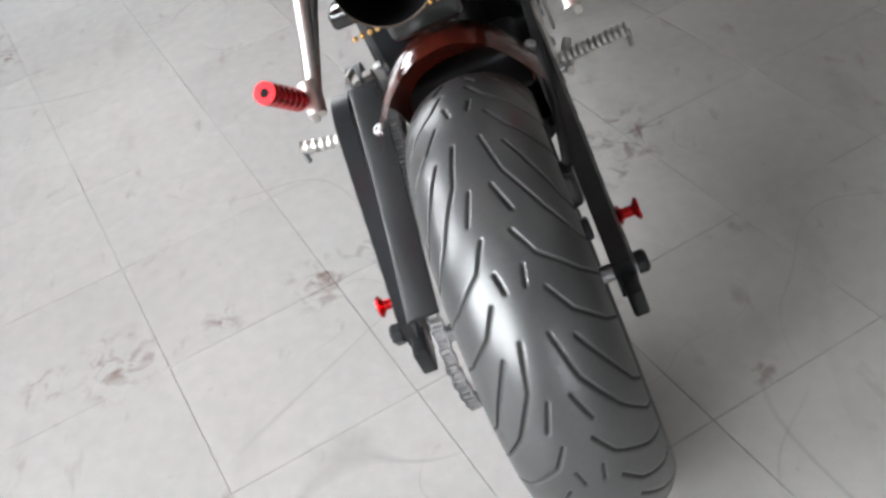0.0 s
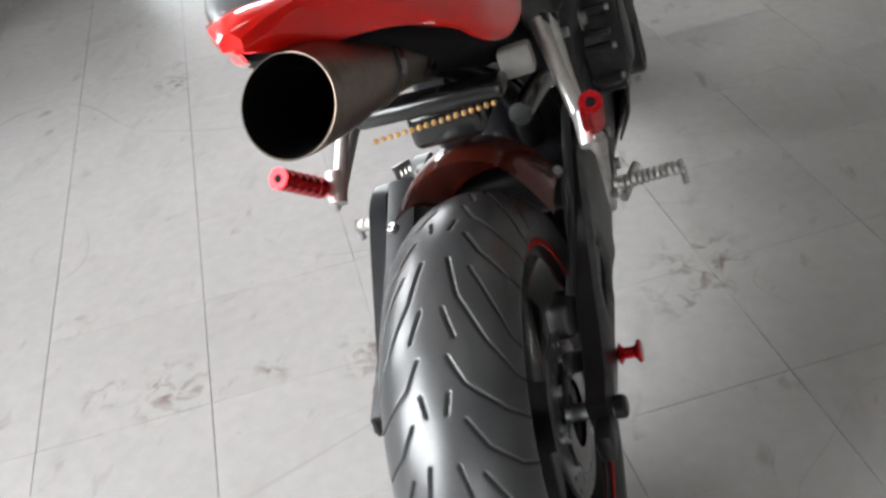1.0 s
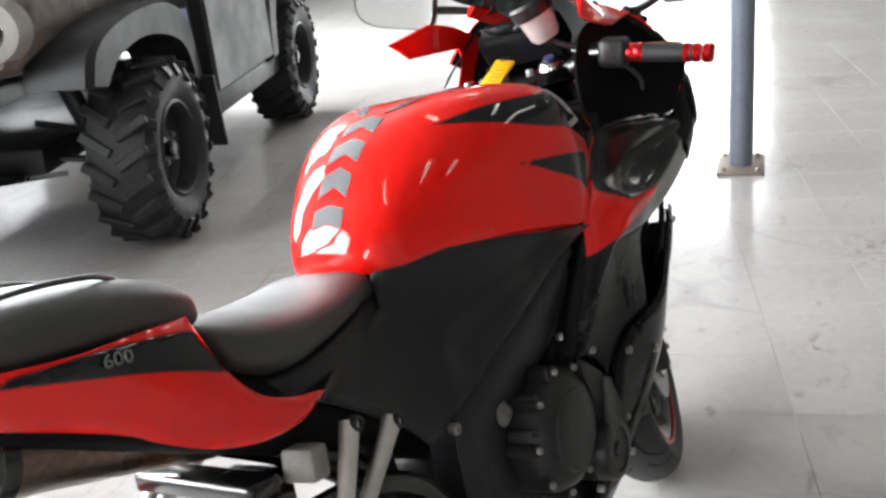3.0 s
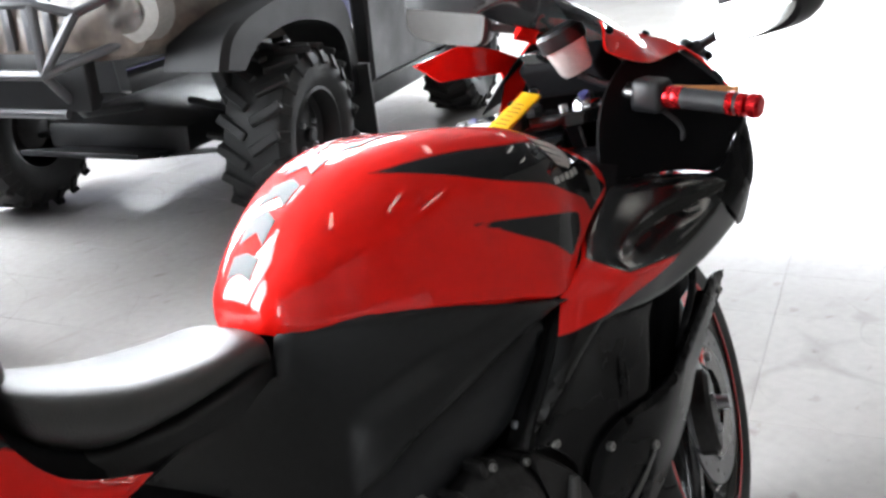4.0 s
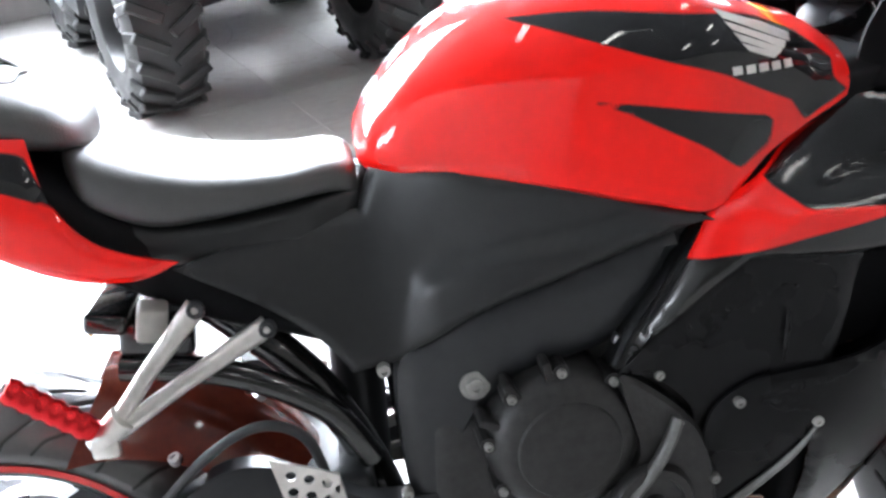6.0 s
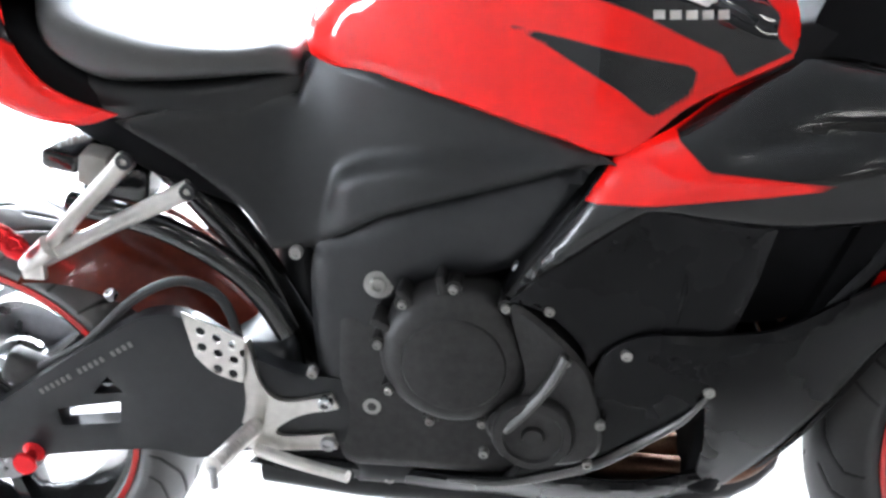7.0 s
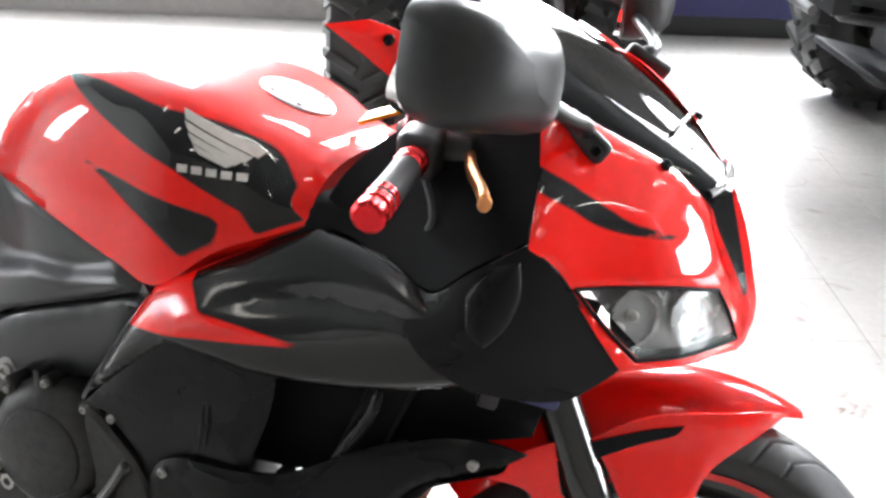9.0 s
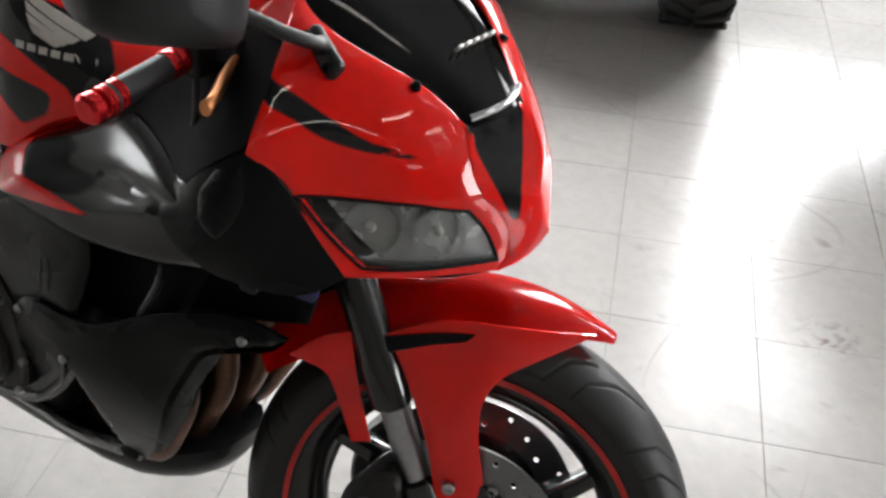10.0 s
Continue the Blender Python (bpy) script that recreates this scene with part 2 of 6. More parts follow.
M_rubber = material("black_rubber", (0.018, 0.018, 0.019), 0.6, bump=0.15, bump_scale=300, tone=0.25)
M_seat = material("grained_black_vinyl", (0.024, 0.024, 0.024), 0.40, bump=0.35, bump_scale=420, tone=0.2, spec=0.95)
M_hugger = material("dark_red_plastic", (0.13, 0.024, 0.013), 0.14, coat=1.0, tone=0.25)
M_exhaust = material("heat_stained_steel", (0.19, 0.148, 0.118), 0.32, 1.0, bump=0.1, tone=0.4, tone_scale=9)
M_gold = material("gold_anodised_lever", (0.62, 0.26, 0.10), 0.3, 0.8, tone=0.15)
M_yellow = material("yellow_plastic", (0.85, 0.48, 0.01), 0.4, tone=0.12, tone_scale=30)
M_amber = material("amber_lens", (0.45, 0.24, 0.06), 0.25, coat=0.5, tone=0.2)
# near-black in place of shade in ducts, gaps and undertray; small black parts too
M_dark = material("black_and_recess_shade", (0.006, 0.006, 0.007), 0.6, tone=0.2, spec=0.1)
M_grey = material("grey_primer_plastic", (0.3, 0.29, 0.27), 0.5, tone=0.15)
M_decal = material("silver_decal", (0.62, 0.6, 0.57), 0.35, 0.2, tone=0.1)
M_numeral = material("grey_numeral_decal", (0.16, 0.155, 0.15), 0.4, tone=0.15)
M_carbon = material("dark_carbon_vinyl", (0.035, 0.036, 0.04), 0.4, bump=0.5, bump_scale=900, tone=0.4, tone_scale=200)
M_tread = two_tone("worn_tyre_tread", (0.042, 0.042, 0.043), (0.006, 0.006, 0.006), (0.33, 0.8), (0, 0), 0.0007, 0.2, 12)
M_tread.node_tree.nodes["Principled BSDF"].inputs["Specular IOR Level"].default_value = 1.0
M_tread_front = two_tone("black_tyre_tread", (0.016, 0.016, 0.0165), (0.004, 0.004, 0.004), (0.5, 0.8), (0, 0), 0.0007, 0.2, 12)
M_pipe = material("rusty_header", (0.16, 0.085, 0.055), 0.45, 0.8, bump=0.2, tone=0.45, tone_scale=20)


def clear(name, tint, rough=0.02):
    m = bpy.data.materials.new(name)
    m.use_nodes = True
    b = m.node_tree.nodes["Principled BSDF"]
    b.inputs["Base Color"].default_value, b.inputs["Roughness"].default_value = (*tint, 1), rough
    b.inputs["Transmission Weight"].default_value, b.inputs["IOR"].default_value = 1.0, 1.35
    return m


M_lens = clear("clear_headlight_lens", (0.92, 0.93, 0.93))
M_smoke = material("smoked_screen", (0.006, 0.006, 0.006), 0.05, coat=0.5, tone=0.1, spec=0.3)
M_fluid = material("milky_reservoir", (0.55, 0.52, 0.5), 0.3, tone=0.15)
M_mirror = material("mirror_glass", (0.85, 0.85, 0.85), 0.03, 1.0, tone=0.02)
M_wall = material("painted_block_wall", (0.10, 0.092, 0.082), 0.7, bump=0.3, bump_scale=40, tone=0.1, tone_scale=1.5)
M_pale = material("pale_painted_wall", (0.36, 0.35, 0.34), 0.7, bump=0.2, bump_scale=40, tone=0.1, tone_scale=1.5)
M_blue = material("blue_violet_panel", (0.032, 0.032, 0.12), 0.5, bump=0.1, tone=0.15, tone_scale=2)
M_ceiling = material("dark_ceiling_deck", (0.09, 0.09, 0.09), 0.8, bump=0.2, bump_scale=30, tone=0.08, tone_scale=2)
M_post = material("grey_blue_post_paint", (0.13, 0.145, 0.18), 0.4, bump=0.1, tone=0.2, tone_scale=5)
M_rust = material("brown_base_plate", (0.22, 0.18, 0.15), 0.6, bump=0.3, tone=0.3, tone_scale=12)
M_utv_base = material("black_baseboard", (0.02, 0.02, 0.02), 0.5, bump=0.1, tone=0.2)
M_window = material("window_frame_paint", (0.6, 0.6, 0.6), 0.5, tone=0.1)


def glow(name, colour, power):
    m = bpy.data.materials.new(name)
    m.use_nodes = True
    b = m.node_tree.nodes["Principled BSDF"]
    b.inputs["Emission Color"].default_value, b.inputs["Emission Strength"].default_value = (*colour, 1), power
    b.inputs["Base Color"].default_value = (0.8, 0.8, 0.8, 1)
    return m


M_tube = glow("lit_fluorescent_tube", (1.0, 0.95, 0.84), 12)
# glow for the sheets outside the windows: strong, and a dimmer copy
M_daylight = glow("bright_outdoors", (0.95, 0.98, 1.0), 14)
M_daylight_dim = glow("dim_outdoors_glow", (0.95, 0.98, 1.0), 5)


def floor_material(name, base, joint=False):
    """Worn vinyl tile: cloudy dirt, scuffs and dark drag marks in world space, a tone of its own for each tile."""
    m = material(name, base, 0.24, bump=0.06, bump_scale=25, tone=0.09, tone_scale=1.6, grain=30)
    n, l = m.node_tree.nodes, m.node_tree.links
    b = n["Principled BSDF"]
    geo = n.new("ShaderNodeNewGeometry")
    for t in [q for q in n if q.type == "TEX_NOISE"]:
        for k in list(t.inputs["Vector"].links):
            l.remove(k)
        l.new(geo.outputs["Position"], t.inputs["Vector"])
    src = n[m["mul"]].outputs[0]
    info = n.new("ShaderNodeObjectInfo")
    r = n.new("ShaderNodeMapRange")
    r.inputs["To Min"].default_value, r.inputs["To Max"].default_value = 0.96, 1.03
    l.new(info.outputs["Random"], r.inputs["Value"])
    sc = n.new("ShaderNodeVectorMath")
    sc.operation = "SCALE"
    l.new(src, sc.inputs[0]), l.new(r.outputs[0], sc.inputs["Scale"])
    src = sc.outputs[0]
    # scuffs: thin dark wandering lines and soft brown smudges
    for scale, stretch, lo, hi, tint, amount in ((1.3, (1, 1, 1), 0.35, 0.9, (0.34, 0.315, 0.29), 0.45), (4.0, (0.6, 1.8, 1), 0.60, 0.85, (0.20, 0.175, 0.15), 0.40), (11.0, (0.7, 1.5, 1), 0.64, 0.80, (0.17, 0.12, 0.09), 0.55), (45.0, (1, 1, 1), 0.68, 0.80, (0.16, 0.14, 0.12), 0.35)):
        mp = n.new("ShaderNodeMapping")
        mp.inputs["Scale"].default_value = stretch
        mp.inputs["Rotation"].default_value = (0, 0, 0.5)
        l.new(geo.outputs["Position"], mp.inputs["Vector"])
        t = n.new("ShaderNodeTexNoise")
        t.inputs["Scale"].default_value, t.inputs["Detail"].default_value, t.inputs["Distortion"].default_value = scale, 9, 0.3
        l.new(mp.outputs[0], t.inputs["Vector"])
        q = n.new("ShaderNodeMapRange")
        q.inputs["From Min"].default_value, q.inputs["From Max"].default_value, q.inputs["To Max"].default_value = lo, hi, amount
        l.new(t.outputs["Fac"], q.inputs["Value"])
        mx = n.new("ShaderNodeMix")
        mx.data_type = "RGBA"
        l.new(q.outputs[0], mx.inputs[0]), l.new(src, mx.inputs[6])
        mx.inputs[7].default_value = (*tint, 1)
        src = mx.outputs[2]
    # thin curved drag scratches: narrow bands of a slow noise, broken up by a second one
    for scale, turn, width, dark in ((0.8, 0.3, 0.0028, 0.26), (1.3, 1.4, 0.002, 0.24), (2.1, 2.2, 0.0022, 0.2)):
        mp = n.new("ShaderNodeMapping")
        mp.inputs["Rotation"].default_value, mp.inputs["Location"].default_value = (0, 0, turn), (turn * 3, turn, 0)
        l.new(geo.outputs["Position"], mp.inputs["Vector"])
        t, gate = n.new("ShaderNodeTexNoise"), n.new("ShaderNodeTexNoise")
        t.inputs["Scale"].default_value, t.inputs["Detail"].default_value = scale, 1.0
        gate.inputs["Scale"].default_value, gate.inputs["Detail"].default_value = scale * 2.3, 3
        l.new(mp.outputs[0], t.inputs["Vector"]), l.new(mp.outputs[0], gate.inputs["Vector"])
        off = n.new("ShaderNodeMath")
        off.operation = "SUBTRACT"
        off.inputs[1].default_value = 0.5
        l.new(t.outputs["Fac"], off.inputs[0])
        ab = n.new("ShaderNodeMath")
        ab.operation = "ABSOLUTE"
        l.new(off.outputs[0], ab.inputs[0])
        q, g = n.new("ShaderNodeMapRange"), n.new("ShaderNodeMapRange")
        q.inputs["From Min"].default_value, q.inputs["From Max"].default_value = 0.0, width
        q.inputs["To Min"].default_value, q.inputs["To Max"].default_value = dark, 0.0
        g.inputs["From Min"].default_value, g.inputs["From Max"].default_value = 0.48, 0.62
        l.new(ab.outputs[0], q.inputs["Value"]), l.new(gate.outputs["Fac"], g.inputs["Value"])
        both = n.new("ShaderNodeMath")
        both.operation = "MULTIPLY"
        l.new(q.outputs[0], both.inputs[0]), l.new(g.outputs[0], both.inputs[1])
        mx = n.new("ShaderNodeMix")
        mx.data_type = "RGBA"
        l.new(both.outputs[0], mx.inputs[0]), l.new(src, mx.inputs[6])
        mx.inputs[7].default_value = (0.14, 0.125, 0.11, 1)
        src = mx.outputs[2]
    l.new(src, b.inputs["Base Color"])
    # brown smudges where things were dragged and set down
    near = None
    for x, y, r in ((0.40, 0.80, 0.11), (0.38, 0.93, 0.06), (0.50, 0.40, 0.10), (0.45, 0.60, 0.05), (0.56, 0.30, 0.06), (0.73, -0.25, 0.14), (0.64, -0.19, 0.09), (0.05, -0.29, 0.04), (3.04, -0.31, 0.30), (1.76, 1.30, 0.09), (2.19, -0.17, 0.05), (0.60, 1.11, 0.05)):
        far = n.new("ShaderNodeVectorMath")
        far.operation = "DISTANCE"
        far.inputs[1].default_value = (x, y, 0)
        l.new(geo.outputs["Position"], far.inputs[0])
        q = n.new("ShaderNodeMapRange")
        q.inputs["From Min"].default_value, q.inputs["From Max"].default_value = r, r * 0.2
        l.new(far.outputs["Value"], q.inputs["Value"])
        if near is None:
            near = q.outputs[0]
        else:
            top = n.new("ShaderNodeMath")
            top.operation = "MAXIMUM"
            l.new(near, top.inputs[0]), l.new(q.outputs[0], top.inputs[1])
            near = top.outputs[0]
    t, q = n.new("ShaderNodeTexNoise"), n.new("ShaderNodeMapRange")
    t.inputs["Scale"].default_value, t.inputs["Detail"].default_value, t.inputs["Distortion"].default_value = 26, 8, 0.8
    l.new(geo.outputs["Position"], t.inputs["Vector"]), l.new(t.outputs["Fac"], q.inputs["Value"])
    q.inputs["From Min"].default_value, q.inputs["From Max"].default_value, q.inputs["To Max"].default_value = 0.50, 0.68, 0.75
    both, mx = n.new("ShaderNodeMath"), n.new("ShaderNodeMix")
    both.operation, mx.data_type = "MULTIPLY", "RGBA"
    l.new(near, both.inputs[0]), l.new(q.outputs[0], both.inputs[1])
    l.new(both.outputs[0], mx.inputs[0]), l.new(src, mx.inputs[6])
    mx.inputs[7].default_value = (0.15, 0.095, 0.07, 1)
    l.new(mx.outputs[2], b.inputs["Base Color"])
    # gloss varies little and softly
    for k in list(b.inputs["Roughness"].links):
        l.remove(k)
    b.inputs["Roughness"].default_value = 0.20
    b.inputs["Specular IOR Level"].default_value = 0.24
    return m


M_tile = floor_material("worn_grey_vinyl_tile", (0.47, 0.455, 0.44))
M_joint = floor_material("dirty_floor_joint", (0.45, 0.435, 0.42))

# ---- the room ----
def slab(name, lo, hi, mat, label, kind="structure", bevel=0.0):
    c = [(a + b) / 2 for a, b in zip(lo, hi)]
    ob = part(name, moved(block([b - a for a, b in zip(lo, hi)], Matrix.Translation(c), bevel), ROOM), mat, None, "", False)
    return tagged(ob, label, "wall" if "wall" in name else name.split("_")[0], "", kind)


X0, X1, Y0, Y1, HIGH = -7.0, 12.0, -6.0, 5.3, 4.2
floor = slab("floor", (X0 - 0.2, Y0 - 0.2, -0.15), (X1 + 0.2, Y1 + 0.2, -0.0035), M_joint, "scuffed pale grey vinyl tile floor of a showroom")
slab("ceiling", (X0 - 0.2, Y0 - 0.2, HIGH), (X1 + 0.2, Y1 + 0.2, HIGH + 0.15), M_ceiling, "dark ceiling deck with tube lights")


slab("wall_south", (X0 - 0.2, Y0 - 0.2, 0), (X1 + 0.2, Y0, HIGH), M_wall, "plain brownish painted wall")


def glazed_wall(name, along, fixed, banks, sills, head, mat):
    """A wall with banks of windows (from, to, bays): blocks round the openings, then a frame in each opening."""
    bm = bmesh.new()
    b0, b1 = (X0, X1) if along == "x" else (Y0, Y1)

    def box(u0, u1, z0, z1, v0, v1, bevel, bm):
        lo, hi = ((u0, fixed + v0, z0), (u1, fixed + v1, z1)) if along == "x" else ((fixed + v0, u0, z0), (fixed + v1, u1, z1))
        block([q - p for p, q in zip(lo, hi)], Matrix.Translation([(p + q) / 2 for p, q in zip(lo, hi)]), bevel, 1, bm)

    box(b0, b1, head, HIGH, 0, 0.2, 0, bm)
    panes, at = [], b0
    for (a0, a1, bays), sill in zip(banks, sills):
        step = (a1 - a0) / bays
        for i in range(bays):
            u0, u1 = a0 + i * step + 0.08, a0 + (i + 1) * step - 0.08
            box(at, u0, 0, head, 0, 0.2, 0, bm)
            box(u0, u1, 0, sill, 0, 0.2, 0, bm)
            panes.append((u0, u1, sill))
            at = u1
    box(at, b1, 0, head, 0, 0.2, 0, bm)
    tagged(part(name, moved(bm, ROOM), mat, None, "", False), "painted wall with large glazed openings", "wall", "", "structure")
    for u0, u1, sill in panes:
        bm = bmesh.new()
        mid = (u0 + u1) / 2
        for p0, p1, z0, z1 in ((u0, u1, sill, sill + 0.06), (u0, u1, head - 0.06, head), (u0, u0 + 0.06, sill + 0.06, head - 0.06), (u1 - 0.06, u1, sill + 0.06, head - 0.06), (mid - 0.025, mid + 0.025, sill + 0.06, head - 0.06)):
            box(p0, p1, z0, z1, 0.05, 0.12, 0.004, bm)
        GLAZED.append(0)
        tagged(part("window_%d" % len(GLAZED), moved(bm, ROOM), M_window, None, "", False), "painted window frame with a middle bar", "window", "windows in the showroom wall", "structure")


GLAZED = []
glazed_wall("wall_north", "x", Y1, ((-4.5, -0.8, 2), (0.35, 1.8, 1), (3.0, 7.0, 2)), (0.72, 0.72, 0.72), 3.9, M_pale)
glazed_wall("wall_west", "y", X0 - 0.2, ((1.9, 2.9, 1),), (0.72,), 2.8, M_pale)
glazed_wall("wall_east", "y", X1, ((-1.0, 3.2, 2),), (0.72,), 3.35, M_wall)


def outdoors(name, size, m, mat):
    bm = bmesh.new()
    bmesh.ops.create_grid(bm, x_segments=1, y_segments=1, size=0.5, matrix=m @ Matrix.Diagonal((*size, 1, 1)))
    return tagged(part(name, moved(bm, ROOM), mat, None, "", False), "glowing sheet in place of daylight outside the windows", "backdrop", "", "structure")


# added glowing sheets give the daylight; west and east get the dim copy
outdoors("backdrop", (30, 11), pose(2.5, Y1 + 2.0, 3.5, 90, 0, 0), M_daylight)
outdoors("backdrop", (14, 8), pose(X0 - 2.2, 2.4, 2.5, 90, 0, -90), M_daylight_dim)
outdoors("backdrop", (22, 8), pose(X1 + 2.0, 1.5, 2.5, 90, 0, 90), M_daylight_dim)


def ceiling_light(x, y, turn):
    base = new("ceiling_light")
    base.matrix_world = ROOM @ pose(x, y, HIGH - 0.06, 0, 0, turn)
    part("housing", block((1.30, 0.14, 0.05), Matrix.Translation((0, 0, 0.035)), 0.006), M_window, base)
    for s in (-0.035, 0.035):
        part("tube", tube([(-0.6, s, -0.012), (0.6, s, -0.012)], 0.014, 10), M_tube, base, "lit fluorescent tube")
    for s in (-0.62, 0.62):
        part("end_cap", block((0.04, 0.12, 0.05), Matrix.Translation((s, 0, -0.005)), 0.004), M_window, base)
    return tagged(base, "long twin-tube fluorescent lamp on the ceiling, lit", "lamp", "ceiling lights")


for lx in (-2.6, 0.6, 3.8, 7.0):
    for ly in (-3.6, -1.2, 1.4):
        ceiling_light(lx, ly, 40)


def post(x, y):
    base = new("steel_post")
    base.matrix_world = pose(x, y, 0, 0, 0, 14)
    part("pole", lathe([(0.052, 0.012), (0.052, HIGH - 0.01)], 24, "z"), M_post, base)
    part("base_plate", block((0.30, 0.20, 0.014), Matrix.Translation((0, 0, 0.007)), 0.003), M_rust, base, "brown steel base plate")
    for sx in (-0.12, 0.12):
        for sy in (-0.07, 0.07):
            part("anchor_bolt", bolt((sx, sy, 0.016), (0, 0, 1), 0.011, 0.012), M_rust, base)
    return tagged(base, "round grey-blue steel post bolted to the floor", "post")


post(3.89, 0.51)

slab("dado", (-0.12, Y1 - 0.03, 0.10), (X1, Y1, 0.68), M_blue, "blue-violet painted lower wall under the window sill", "structure")
slab("baseboard", (-0.12, Y1 - 0.04, 0.0), (X1, Y1, 0.10), M_utv_base, "black rubber baseboard along the blue wall", "structure", 0.004)
slab("sill", (-0.12, Y1 - 0.10, 0.68), (X1, Y1, 0.72), M_window, "white window sill along the wall", "structure", 0.004)

# ---- the parked off-road vehicles ----
M_utv = material("dull_black_moulding", (0.008, 0.008, 0.009), 0.5, bump=0.2, bump_scale=200, tone=0.3)
M_camo = material("brown_camouflage_panel", (0.15, 0.12, 0.10), 0.4, coat=0.3, tone=0.75, tone_scale=9, grain=16)
M_bar = material("grey_powder_coated_bar", (0.12, 0.12, 0.125), 0.35, 0.5, tone=0.15)
M_lug = material("dusty_offroad_tyre", (0.014, 0.014, 0.014), 0.62, bump=0.3, bump_scale=120, tone=0.35, tone_scale=10)


def offroad_wheel(parent, x, y, side, steer=0):
    """Chunky tyre with slanted lugs, a dished steel rim, hub and nuts; side -1: the outer face looks to -y."""
    R, W = 0.335, 0.25
    c = Vector((x, y, R))
    prof = [(0.175, -W * 0.42), (0.22, -W * 0.5), (0.27, -W * 0.49), (0.30, -W * 0.42), (0.315, -W * 0.2), (0.317, 0), (0.315, W * 0.2), (0.30, W * 0.42), (0.27, W * 0.49), (0.22, W * 0.5), (0.175, W * 0.42)]
    tyre = part("tyre", lathe(prof, 56, "y", c), M_lug, parent)
    bm = bmesh.new()
    n = 20
    for i in range(n):
        for s in (-1, 1):
            a = math.tau * (i + (0.5 if s > 0 else 0)) / n
            m = Matrix.Translation(c) @ Matrix.Rotation(-a, 4, "Y") @ Matrix.Translation((0, s * W * 0.25, 0.318)) @ Matrix.Rotation(radians(32 * s), 4, "Z")
            block((0.036, W * 0.50, 0.026), m, 0.005, 1, bm)
            m = Matrix.Translation(c) @ Matrix.Rotation(-a - 0.075, 4, "Y") @ Matrix.Translation((0, s * W * 0.465, 0.285)) @ Matrix.Rotation(radians(-62 * s), 4, "X")
            block((0.038, 0.060, 0.014), m, 0.004, 1, bm)
    tagged(part("tread_lug", bm, M_lug, tyre), kind="stuff")
    d = side
    rim = [(0.178, d * W * 0.44), (0.166, d * W * 0.46), (0.158, d * W * 0.42), (0.15, d * W * 0.2), (0.13, d * W * 0.14), (0.085, d * W * 0.22), (0.05, d * W * 0.25), (0.0001, d * W * 0.25)]
    hub = part("rim", lathe(rim, 40, "y", c), M_utv, parent, "black dished steel rim")
    part("hub_cap", lathe([(0.03, d * W * 0.22), (0.03, d * W * 0.33), (0.022, d * W * 0.36), (0.0001, d * W * 0.36)], 20, "y", c), M_frame, hub)
    for k in range(4):
        a = math.tau * (k + 0.5) / 4
        part("wheel_nut", bolt(c + Vector((0.06 * math.cos(a), d * W * 0.25, 0.06 * math.sin(a))), (0, d, 0), 0.010, 0.014), M_steel, hub, "bright wheel nut")
    back = [(0.178, -d * W * 0.42), (0.16, -d * W * 0.40), (0.15, d * W * 0.1), (0.10, d * W * 0.10), (0.09, -d * W * 0.25), (0.03, -d * W * 0.3), (0.0001, -d * W * 0.3)]
    part("brake_drum", lathe(back, 32, "y", c), M_engine, hub)
    turn = Matrix.Translation(c) @ Matrix.Rotation(radians(steer), 4, "Z") @ Matrix.Translation(-c)
    for o in (tyre, hub, *tyre.children, *hub.children):
        o.data.transform(turn)


def bar(parent, name, pts, r=0.016, mat=None, smooth_path=True):
    p = spline(pts, 6, False) if smooth_path else pts
    return part(name, tube(p, r, 10), mat or M_bar, parent)


